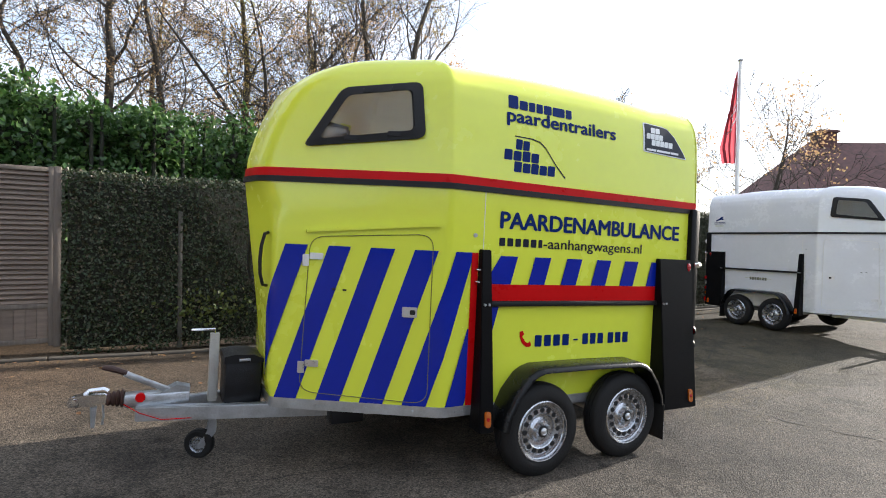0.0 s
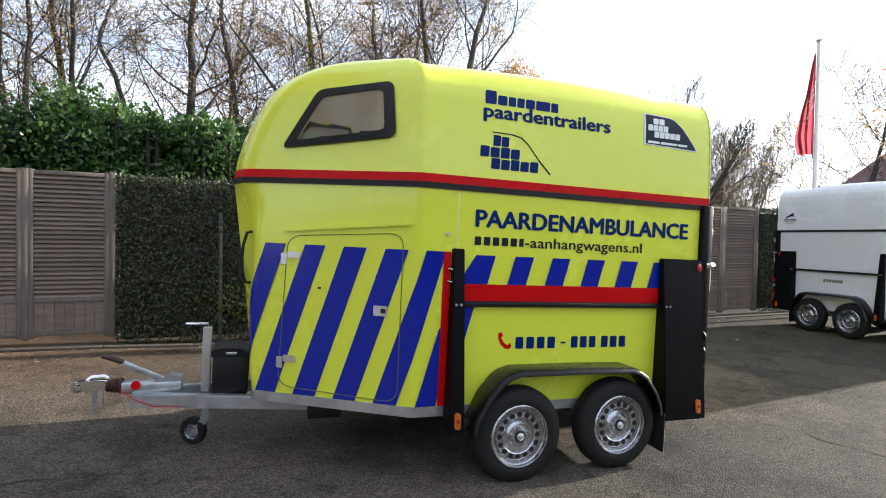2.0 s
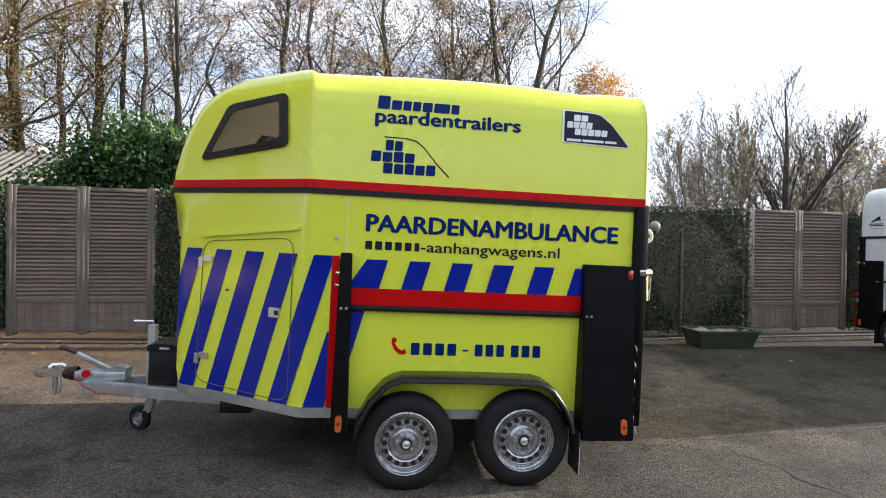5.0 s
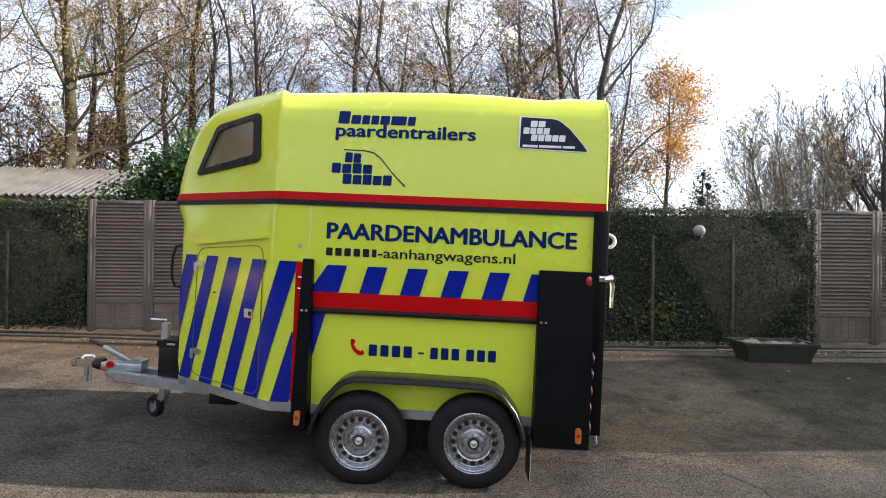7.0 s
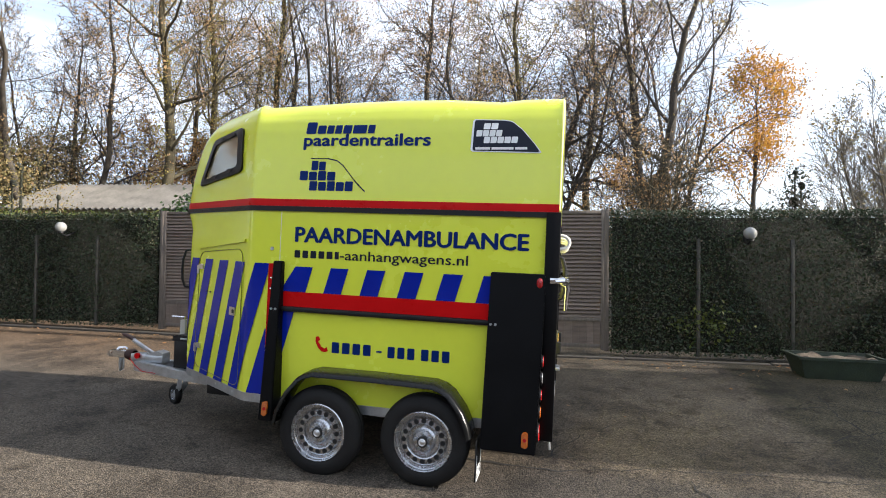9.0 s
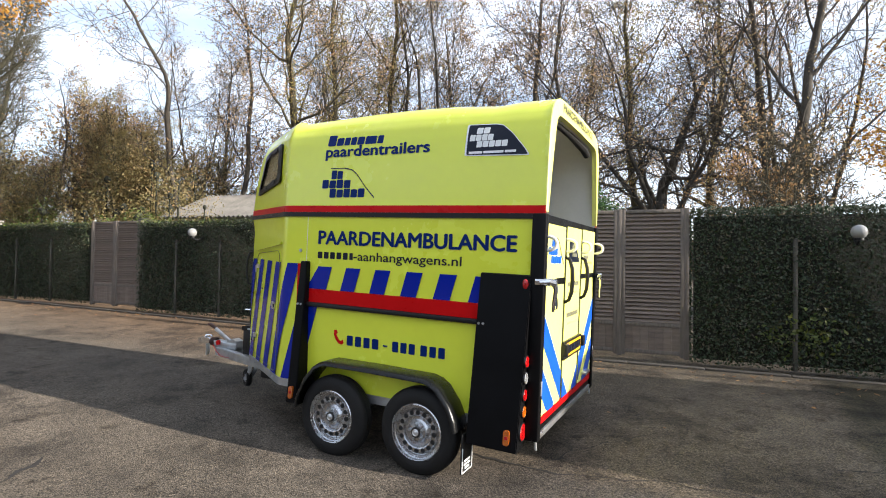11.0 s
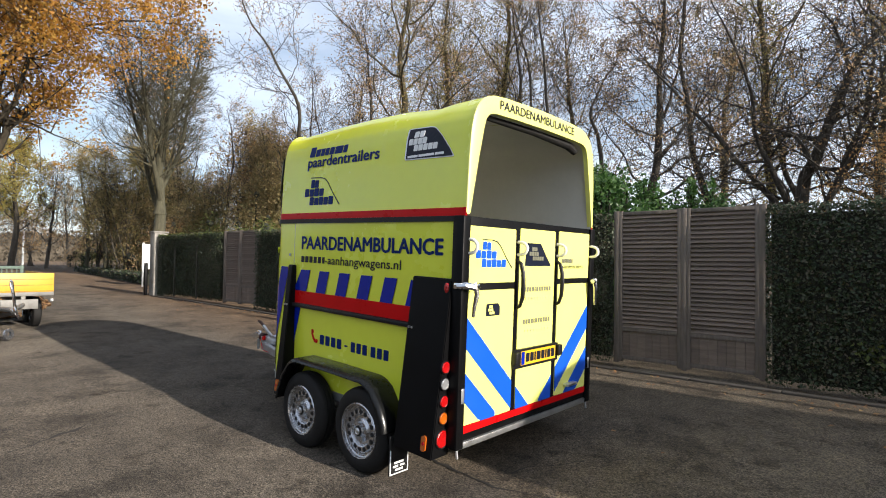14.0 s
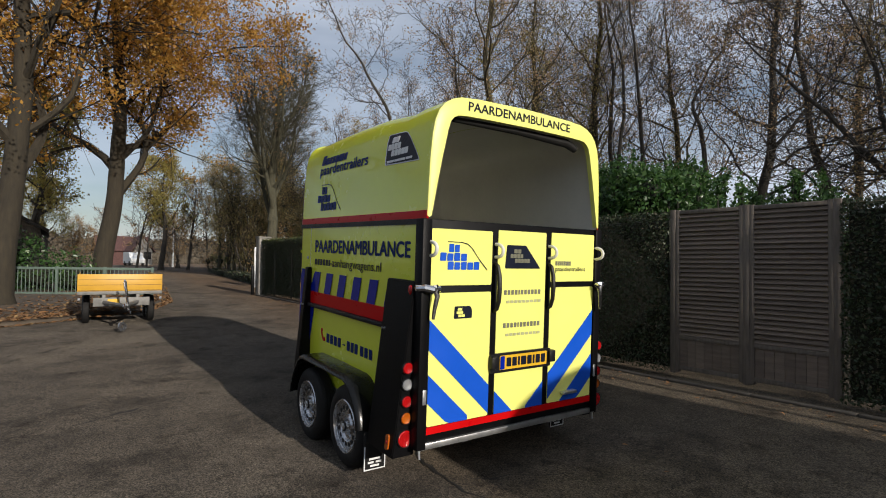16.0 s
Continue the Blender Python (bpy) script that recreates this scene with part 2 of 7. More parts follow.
def asphalt():
    m = bpy.data.materials.new("worn_asphalt")
    m.use_nodes = True
    n, l = m.node_tree.nodes, m.node_tree.links
    b = n["Principled BSDF"]
    co = n.new("ShaderNodeTexCoord")

    def noise_node(s, d=6.0, r=0.55):
        t = n.new("ShaderNodeTexNoise")
        t.inputs["Scale"].default_value, t.inputs["Detail"].default_value, t.inputs["Roughness"].default_value = s, d, r
        l.new(co.outputs["Object"], t.inputs["Vector"])
        return t

    def ramp(src, a, ca, z, cz):
        r = n.new("ShaderNodeValToRGB")
        e = r.color_ramp.elements
        e[0].position, e[0].color, e[1].position, e[1].color = a, (*ca, 1), z, (*cz, 1)
        l.new(src, r.inputs["Fac"])
        return r.outputs["Color"]

    def mul(a, c, f=1.0):
        x = n.new("ShaderNodeMixRGB")
        x.blend_type = "MULTIPLY"
        x.inputs["Fac"].default_value = f
        l.new(a, x.inputs[1])
        l.new(c, x.inputs[2])
        return x.outputs["Color"]

    big = noise_node(0.28, 5)
    mid = noise_node(1.7, 6, 0.65)
    grit = noise_node(95, 3)
    spots = noise_node(3.1, 4, 0.6)
    c = ramp(big.outputs["Fac"], 0.33, (0.057, 0.051, 0.044), 0.68, (0.100, 0.090, 0.077))
    pos = n.new("ShaderNodeSeparateXYZ")
    l.new(co.outputs["Object"], pos.inputs["Vector"])
    dirt_y, dirt_x, dirt = n.new("ShaderNodeMapRange"), n.new("ShaderNodeMapRange"), n.new("ShaderNodeMath")
    dirt_y.inputs["From Min"].default_value, dirt_y.inputs["From Max"].default_value = 4.6, 6.6
    dirt_x.inputs["From Min"].default_value, dirt_x.inputs["From Max"].default_value = 4.0, -0.5
    l.new(pos.outputs["Y"], dirt_y.inputs["Value"])
    l.new(pos.outputs["X"], dirt_x.inputs["Value"])
    dirt.operation = "MULTIPLY"
    l.new(dirt_y.outputs["Result"], dirt.inputs[0])
    l.new(dirt_x.outputs["Result"], dirt.inputs[1])
    earth = n.new("ShaderNodeMixRGB")
    l.new(dirt.outputs[0], earth.inputs["Fac"])
    l.new(c, earth.inputs[1])
    earth.inputs[2].default_value = (0.086, 0.063, 0.044, 1)
    c = earth.outputs["Color"]
    old_y, old_x, old = n.new("ShaderNodeMapRange"), n.new("ShaderNodeMapRange"), n.new("ShaderNodeMath")
    old_y.inputs["From Min"].default_value, old_y.inputs["From Max"].default_value = 3.80, 3.98
    old_x.inputs["From Min"].default_value, old_x.inputs["From Max"].default_value = 1.2, 4.0
    edge_wob = n.new("ShaderNodeMath")
    edge_wob.operation = "MULTIPLY_ADD"
    edge_wob.inputs[1].default_value = 0.25
    l.new(noise_node(2.3, 5).outputs["Fac"], edge_wob.inputs[0])
    l.new(pos.outputs["Y"], edge_wob.inputs[2])
    l.new(edge_wob.outputs[0], old_y.inputs["Value"])
    l.new(pos.outputs["X"], old_x.inputs["Value"])
    old.operation = "MULTIPLY"
    l.new(old_y.outputs["Result"], old.inputs[0])
    l.new(old_x.outputs["Result"], old.inputs[1])
    worn = n.new("ShaderNodeMixRGB")
    worn.blend_type = "MULTIPLY"
    l.new(old.outputs[0], worn.inputs["Fac"])
    l.new(c, worn.inputs[1])
    worn.inputs[2].default_value = (1.32, 1.25, 1.13, 1)
    c = worn.outputs["Color"]
    moss_x, moss_wob, moss, damp = n.new("ShaderNodeMapRange"), n.new("ShaderNodeMath"), n.new("ShaderNodeMath"), n.new("ShaderNodeMixRGB")
    moss_wob.operation = "MULTIPLY_ADD"
    moss_wob.inputs[1].default_value = 0.5
    l.new(noise_node(1.9, 5).outputs["Fac"], moss_wob.inputs[0])
    l.new(pos.outputs["X"], moss_wob.inputs[2])
    moss_x.inputs["From Min"].default_value, moss_x.inputs["From Max"].default_value = 7.32, 7.58
    l.new(moss_wob.outputs[0], moss_x.inputs["Value"])
    moss.operation = "MULTIPLY"
    l.new(moss_x.outputs["Result"], moss.inputs[0])
    l.new(old.outputs[0], moss.inputs[1])
    damp.blend_type = "MULTIPLY"
    damp.inputs[2].default_value = (0.56, 0.59, 0.52, 1)
    l.new(moss.outputs[0], damp.inputs["Fac"])
    l.new(c, damp.inputs[1])
    c = damp.outputs["Color"]
    web = n.new("ShaderNodeTexVoronoi")
    web.feature = "DISTANCE_TO_EDGE"
    web.inputs["Scale"].default_value = 1.9
    web_warp = n.new("ShaderNodeMixRGB")
    web_warp.inputs["Fac"].default_value = 0.3
    l.new(co.outputs["Object"], web_warp.inputs[1])
    l.new(noise_node(2.4, 6, 0.7).outputs["Color"], web_warp.inputs[2])
    l.new(web_warp.outputs["Color"], web.inputs["Vector"])
    lines = ramp(web.outputs["Distance"], 0.0, (0.40, 0.38, 0.36), 0.012, (1, 1, 1))
    thin_out = ramp(noise_node(0.7, 3).outputs["Fac"], 0.46, (0, 0, 0), 0.54, (1, 1, 1))
    broken = n.new("ShaderNodeMixRGB")
    broken.blend_type = "LIGHTEN"
    broken.inputs["Fac"].default_value = 1.0
    l.new(lines, broken.inputs[1])
    l.new(thin_out, broken.inputs[2])
    netted = n.new("ShaderNodeMixRGB")
    netted.blend_type = "MULTIPLY"
    l.new(old.outputs[0], netted.inputs["Fac"])
    l.new(c, netted.inputs[1])
    l.new(broken.outputs["Color"], netted.inputs[2])
    c = netted.outputs["Color"]
    c = mul(c, ramp(mid.outputs["Fac"], 0.30, (0.66, 0.66, 0.66), 0.66, (1.12, 1.1, 1.06)))
    c = mul(c, ramp(spots.outputs["Fac"], 0.30, (0.48, 0.46, 0.44), 0.41, (1, 1, 1)))
    c = mul(c, ramp(noise_node(0.85, 7, 0.72).outputs["Fac"], 0.36, (0.62, 0.61, 0.60), 0.50, (1, 1, 1)))
    c = mul(c, ramp(grit.outputs["Fac"], 0.33, (0.4, 0.4, 0.4), 0.70, (1.65, 1.6, 1.54)), 0.85)
    chip = n.new("ShaderNodeTexVoronoi")
    chip.inputs["Scale"].default_value = 90
    l.new(co.outputs["Object"], chip.inputs["Vector"])
    sep = n.new("ShaderNodeSeparateColor")
    l.new(chip.outputs["Color"], sep.inputs["Color"])
    c = mul(c, ramp(sep.outputs["Red"], 0.0, (0.45, 0.45, 0.45), 1.0, (1.95, 1.88, 1.78)), 0.9)
    warp = n.new("ShaderNodeMixRGB")
    warp.inputs["Fac"].default_value = 0.45
    wob = noise_node(1.1, 5)
    l.new(co.outputs["Object"], warp.inputs[1])
    l.new(wob.outputs["Color"], warp.inputs[2])
    vor = n.new("ShaderNodeTexVoronoi")
    vor.feature = "DISTANCE_TO_EDGE"
    vor.inputs["Scale"].default_value = 0.8
    l.new(warp.outputs["Color"], vor.inputs["Vector"])
    crack = ramp(vor.outputs["Distance"], 0.0, (0.42, 0.40, 0.38), 0.006, (1, 1, 1))
    gate = ramp(noise_node(0.33, 3).outputs["Fac"], 0.34, (0, 0, 0), 0.42, (1, 1, 1))
    scr = n.new("ShaderNodeMixRGB")
    scr.blend_type = "LIGHTEN"
    scr.inputs["Fac"].default_value = 1.0
    l.new(crack, scr.inputs[1])
    l.new(gate, scr.inputs[2])
    c = mul(c, scr.outputs["Color"])
    l.new(c, b.inputs["Base Color"])
    b.inputs["Roughness"].default_value = 0.85
    b.inputs["Diffuse Roughness"].default_value = 1.0
    b.inputs["Specular IOR Level"].default_value = 0.25
    bp = n.new("ShaderNodeBump")
    bp.inputs["Strength"].default_value, bp.inputs["Distance"].default_value = 0.8, 0.02
    l.new(grit.outputs["Fac"], bp.inputs["Height"])
    l.new(bp.outputs["Normal"], b.inputs["Normal"])
    return m


ASPHALT = asphalt()


# ---- mesh helpers ----
def part(name, bm, material, parent=None, label="", smooth=30):
    me = bpy.data.meshes.new(name)
    bmesh.ops.recalc_face_normals(bm, faces=bm.faces)
    bm.to_mesh(me)
    bm.free()
    return mesh_part(name, me, material, parent, label, smooth)


def mesh_part(name, me, material, parent=None, label="", smooth=30):
    me.materials.append(material)
    if smooth:
        me.shade_smooth()
        me.set_sharp_from_angle(angle=radians(smooth))
    ob = new(name, me)
    if parent:
        ob.parent = parent
    return tagged(ob, label=label)


def raw(name, verts, faces, material, parent=None, label="", smooth=0):
    me = bpy.data.meshes.new(name)
    me.from_pydata([tuple(v) for v in verts], [], faces)
    me.update()
    return mesh_part(name, me, material, parent, label, smooth)


def thing(name, m, label, category, group="", kind=""):
    ob = new(name)
    ob.matrix_basis = m
    return tagged(ob, label, category, group, kind)


def box(bm, x0, x1, y0, y1, z0, z1, bev=0.0, m=None, seg=2):
    vs = [bm.verts.new((x, y, z)) for x in (x0, x1) for y in (y0, y1) for z in (z0, z1)]
    fs = [bm.faces.new([vs[i] for i in q]) for q in ((0, 1, 3, 2), (4, 6, 7, 5), (0, 4, 5, 1), (2, 3, 7, 6), (0, 2, 6, 4), (1, 5, 7, 3))]
    if m:
        for v in vs:
            v.co = m @ v.co
    if bev:
        es = {e for f in fs for e in f.edges}
        bmesh.ops.bevel(bm, geom=list(es), offset=bev, segments=seg, affect="EDGES", profile=0.5)


def frame_axes(d):
    d = d.normalized()
    a = d.orthogonal().normalized()
    return a, d.cross(a)


def cyl(bm, p0, p1, r0, r1=None, n=16, caps=True):
    p0, p1 = Vector(p0), Vector(p1)
    r1 = r0 if r1 is None else r1
    a, b = frame_axes(p1 - p0)
    rings = [[bm.verts.new(p + r * (math.cos(t) * a + math.sin(t) * b)) for t in [2 * math.pi * i / n for i in range(n)]] for p, r in ((p0, r0), (p1, r1))]
    for i in range(n):
        bm.faces.new((rings[0][i], rings[0][(i + 1) % n], rings[1][(i + 1) % n], rings[1][i]))
    if caps:
        bm.faces.new(rings[0])
        bm.faces.new(rings[1])


def tube(bm, pts, r, n=8):
    pts = [Vector(p) for p in pts]
    rs = r if isinstance(r, (list, tuple)) else [r] * len(pts)
    a = None
    rings = []
    for i, p in enumerate(pts):
        d = (pts[min(i + 1, len(pts) - 1)] - pts[max(i - 1, 0)]).normalized()
        a = d.orthogonal().normalized() if a is None else (a - a.dot(d) * d).normalized()
        b = d.cross(a)
        rings.append([bm.verts.new(p + rs[i] * (math.cos(t) * a + math.sin(t) * b)) for t in [2 * math.pi * k / n for k in range(n)]])
    for q, s in zip(rings, rings[1:]):
        for k in range(n):
            bm.faces.new((q[k], q[(k + 1) % n], s[(k + 1) % n], s[k]))
    bm.faces.new(rings[0])
    bm.faces.new(rings[-1])


def lathe(bm, profile, at, axis, n=40):
    """profile: (radius, distance along the axis)."""
    at, axis = Vector(at), Vector(axis).normalized()
    a, b = frame_axes(axis)
    rings = []
    for r, h in profile:
        rings.append([bm.verts.new(at + axis * h + r * (math.cos(t) * a + math.sin(t) * b)) for t in [2 * math.pi * i / n for i in range(n)]] if r > 0 else [bm.verts.new(at + axis * h)])
    for q, s in zip(rings, rings[1:]):
        for i in range(n):
            if len(q) == 1 and len(s) > 1:
                bm.faces.new((q[0], s[i], s[(i + 1) % n]))
            elif len(s) == 1 and len(q) > 1:
                bm.faces.new((q[i], s[0], q[(i + 1) % n]))
            elif len(q) > 1:
                bm.faces.new((q[i], q[(i + 1) % n], s[(i + 1) % n], s[i]))


def slab(bm, pts, f, d0, d1):
    """A plate with the outline pts; f(a, b, d) gives the place at depth d."""
    lo = [bm.verts.new(f(a, b, d0)) for a, b in pts]
    hi = [bm.verts.new(f(a, b, d1)) for a, b in pts]
    bm.faces.new(lo)
    bm.faces.new(hi)
    for i in range(len(pts)):
        j = (i + 1) % len(pts)
        bm.faces.new((lo[i], lo[j], hi[j], hi[i]))


def rounded(pts, r, n=4):
    """The outline with its corners rounded."""
    out = []
    k = len(pts)
    for i in range(k):
        p, q, s = Vector(pts[i - 1]), Vector(pts[i]), Vector(pts[(i + 1) % k])
        a, b = q + (p - q).normalized() * r, q + (s - q).normalized() * r
        for j in range(n + 1):
            t = j / n
            out.append(tuple(a * (1 - t) ** 2 + q * 2 * t * (1 - t) + b * t * t))
    return out


def rect(a0, a1, b0, b1):
    return [(a0, b0), (a1, b0), (a1, b1), (a0, b1)]


def lettering(name, body, f, a0, a1, b0, b1, material, parent, label="", heavy=0.0):
    """Written words, fitted to the rectangle and laid on the surface f(a, b, d)."""
    cu = bpy.data.curves.new(name, "FONT")
    cu.body, cu.resolution_u = body, 3
    tmp = bpy.data.objects.new("tmp", cu)
    scene.collection.objects.link(tmp)
    bpy.context.view_layer.update()
    me = bpy.data.meshes.new_from_object(tmp.evaluated_get(bpy.context.evaluated_depsgraph_get()))
    bpy.data.objects.remove(tmp)
    xs, ys = [v.co.x for v in me.vertices], [v.co.y for v in me.vertices]
    for v in me.vertices:
        a = a0 + (v.co.x - min(xs)) / (max(xs) - min(xs)) * (a1 - a0)
        b = b0 + (v.co.y - min(ys)) / (max(ys) - min(ys)) * (b1 - b0)
        v.co = (a, b, 0)
    if heavy:
        n0 = len(me.vertices)
        vs = [v.co.copy() for v in me.vertices]
        fs = [tuple(p.vertices) for p in me.polygons]
        me = bpy.data.meshes.new(name)
        shifts = ((-heavy, 0, 0.0), (heavy, 0, 0.0003), (0, -heavy * 0.6, 0.0006), (0, heavy * 0.6, 0.0009))
        me.from_pydata([tuple(f(v.x + dx, v.y + dy, 0.004 + dz)) for dx, dy, dz in shifts for v in vs], [], [tuple(i + k * n0 for i in p) for k in range(4) for p in fs])
    else:
        for v in me.vertices:
            v.co = f(v.co.x, v.co.y, 0.004)
    return mesh_part(name, me, material, parent, label, 0)


def bars(name, f, a0, a1, b0, b1, widths, material, parent, label="", gap=0.25, slope=0.0, tall=None):
    """A row of plain bars in place of writing."""
    bm = bmesh.new()
    total = sum(widths) + gap * (len(widths) - 1)
    x = 0.0
    for i, w in enumerate(widths):
        p, q = a0 + x / total * (a1 - a0), a0 + (x + abs(w)) / total * (a1 - a0)
        top = b1 if not tall else b0 + (b1 - b0) * tall[i % len(tall)]
        r = min(q - p, top - b0) * 0.14
        slab(bm, rounded([(p, b0), (q, b0), (q + slope, top), (p + slope, top)], r, 2), f, 0.001, 0.004)
        x += w + gap
    return part(name, bm, material, parent, label, 0)


def interp(x, xs, ys):
    return float(np.interp(x, xs, ys))


# ---- the ground ----
def gz(x, y=3.0):
    """Height of the yard: it rises gently towards the fence and the road."""
    return interp(x, [-400, -40, -14, -8, -4, -2, 0, 1.2, 2.5, 4.0, 8.0, 400], [0.9, 0.6, 0.33, 0.25, 0.175, 0.14, 0.09, 0.042, 0.02, 0.005, 0.0, 0.0]) + interp(y, [3.0, 5.0, 6.2, 8.0, 40], [0.0, 0.03, 0.06, 0.085, 0.12])


# ---- horse trailers: u runs back along the trailer, v across it, w up ----
INS_W = [0.48, 1.92, 2.15, 2.33, 2.50, 2.58, 2.64, 2.685, 2.72, 2.742, 2.755, 2.76, 2.763]
INS_V = [0.0, 0.0, 0.006, 0.012, 0.026, 0.045, 0.075, 0.12, 0.18, 0.25, 0.40, 0.60, 0.85]
NOSE_W = [0.48, 0.87, 1.23, 1.6, 1.9, 2.05, 2.2, 2.33, 2.45, 2.54, 2.62, 2.66, 2.70, 2.73, 2.75, 2.76, 2.763]
NOSE_U = [-1.66, -1.703, -1.75, -1.80, -1.840, -1.828, -1.79, -1.745, -1.69, -1.635, -1.54, -1.47, -1.39, -1.29, -1.19, -1.10, -1.06]
SIDE, SLOPE, CORNER, MID, BACK = 0.125, 0.589, -0.70, 0.985, 1.61
TIGHT = 0.72  # the nose is rounded more tightly than the roof edge


def inset(w):
    return interp(w, INS_W, INS_V)


def bump_at(u, w):
    """The roof bows gently along its length and ends in a raised lip."""
    bow = interp(u, [-1.2, -0.7, -0.4, 0.0, 0.4, 0.8, 1.16, 1.34], [0.006, 0.010, 0.020, 0.037, 0.045, 0.040, 0.016, 0.0])
    return (bow + 0.030 * min(1, max(0, (u - 1.18) / 0.12))) * min(1, max(0, (w - 2.5) / 0.2))


def crest(u, w, extra):
    """The nose moulding stands a little higher than the roof behind it."""
    c = CORNER - (inset(w) * (1 - 1.16 * TIGHT) - 0.16 * extra) / SLOPE
    return 0.020 * min(1, max(0, (c + 0.03 - u) / 0.012)) * min(1, max(0, (u - c + 0.55) / 0.5)) * min(1, max(0, (w - 2.45) / 0.2))


def outline(w, extra=0.0):
    i = inset(w) + extra
    k = 1.16 * (TIGHT * inset(w) + extra)
    a = min(SIDE + i, MID - 0.005)
    p1u = CORNER - (a - SIDE - k) / SLOPE

    def slant_v(u):
        return SIDE + SLOPE * (CORNER - u) + k

    un = interp(w, NOSE_W, NOSE_U) + extra
    p2v = min(slant_v(un + 0.06), MID - 0.004)
    p2u = min(CORNER - (p2v - SIDE - k) / SLOPE, p1u - 0.02)
    p1, p2, end, back = Vector((p1u, a)), Vector((p2u, p2v)), Vector((min(un, p2u), MID)), Vector((BACK, a))
    tight = 0.14
    if w < 1.89:  # below the belt the slant ends in a crisp upright crease
        p2u = interp(w, [0.48, 0.6, 1.74, 1.885], [-1.655, -1.68, -1.68, -1.775]) + extra
        p2v = slant_v(p2u)
        tight = interp(w, [1.6, 1.885], [0.035, 0.13])
        p2, end = Vector((p2u, p2v)), Vector((min(un, p2u - 0.004), MID))
    pts = [Vector((u, a)) for u in (BACK, 1.45, 1.34, 1.18, 0.8, 0.4, 0.0, -0.35, p1u + 0.055)]

    def corner(q, p, s, r, n):
        r = min(r, 0.42 * (p - q).length, 0.42 * (s - q).length)
        c, d = q + (p - q).normalized() * r, q + (s - q).normalized() * r
        return [c * (1 - t) ** 2 + q * 2 * t * (1 - t) + d * t * t for t in [k / n for k in range(n + 1)]]

    pts += corner(p1, back, p2, 0.035 if w < 1.99 else 0.016, 4)
    bend = corner(p2, p1, end, tight, 6)
    pts += [pts[-1].lerp(bend[0], k / 26) for k in range(1, 26)]
    pts += bend
    pts.append(end)
    return pts


def shell_mesh(bm, levels, extra=0.0, sink=0.0):
    rows = []
    for w in levels:
        half = outline(w, extra)
        full = [(p.x, p.y) for p in half] + [(p.x, 2 * MID - p.y) for p in reversed(half[:-1])]
        rows.append([bm.verts.new((u, v, w - sink + bump_at(u, w) + crest(u, w, extra))) for u, v in full])
    for q, s in zip(rows, rows[1:]):
        for i in range(len(q) - 1):
            bm.faces.new((q[i], q[i + 1], s[i + 1], s[i]))
    return rows


UPPER = [1.9, 1.95, 2.05, 2.12] + [2.15 + 0.022 * k for k in range(19)] + [2.56, 2.58, 2.60, 2.62, 2.64, 2.665, 2.685, 2.705, 2.72, 2.732, 2.742, 2.75, 2.755, 2.76, 2.763]


def pierce(bm, poly):
    """Cuts the opening of the slanted windows out of a shell."""
    def inside(u, w):
        odd = False
        for (a, b), (c, d) in zip(poly, poly[1:] + poly[:1]):
            if (b > w) != (d > w) and u < a + (w - b) / (d - b) * (c - a):
                odd = not odd
        return odd

    def slanted(c):
        v = min(c.y, 2 * MID - c.y)
        return SIDE + 0.03 < v < MID - 0.1 and inside(c.x, c.z)
    doomed = [f for f in bm.faces if slanted(f.calc_center_median())]
    bmesh.ops.delete(bm, geom=doomed, context="FACES")


def band(bm, w0, w1, out):
    rows = []
    for w, e in ((w0, 0.01), (w0, -out), (w1, -out), (w1, 0.01)):
        half = outline(w, e)
        full = [(p.x, p.y) for p in half] + [(p.x, 2 * MID - p.y) for p in reversed(half[:-1])]
        rows.append([bm.verts.new((u, v, w)) for u, v in full])
    for q, s in zip(rows, rows[1:]):
        for i in range(len(q) - 1):
            bm.faces.new((q[i], q[i + 1], s[i + 1], s[i]))
    for k in (0, -1):
        bm.faces.new([r[k] for r in rows])


def on_side(far=False):
    def f(u, w, d):
        v = SIDE + inset(w) - d
        return Vector((u, 2 * MID - v if far else v, w + 0.0))
    return f


def on_slant(far=False):
    def f(u, w, d):
        v = SIDE + SLOPE * (CORNER - u) + 1.16 * TIGHT * inset(w) - 1.16 * d
        return Vector((u, 2 * MID - v if far else v, w))
    return f


def on_nose(far=False):
    """From the side round the corner, along the slant and round the nose."""
    def f(u, w, d):
        if u >= CORNER + 0.035:
            v = SIDE + inset(w) - d
            return Vector((u, 2 * MID - v if far else v, w))
        half = outline(w)[9:]
        go = CORNER + 0.035 - u if u > CORNER else 0.033 + (CORNER - u) * math.hypot(1, SLOPE)
        p = half[0]
        for q, r in zip(half, half[1:]):
            step = (r - q).length
            t = (r - q).normalized()
            p = q + t * min(go, step) + Vector((t.y, -t.x)) * (-d)
            if go <= step:
                break
            go -= step
        return Vector((p.x, 2 * MID - p.y if far else p.y, w))
    return f


def on_rear(v, w, d):
    return Vector((BACK + 0.002 + d, v, w))


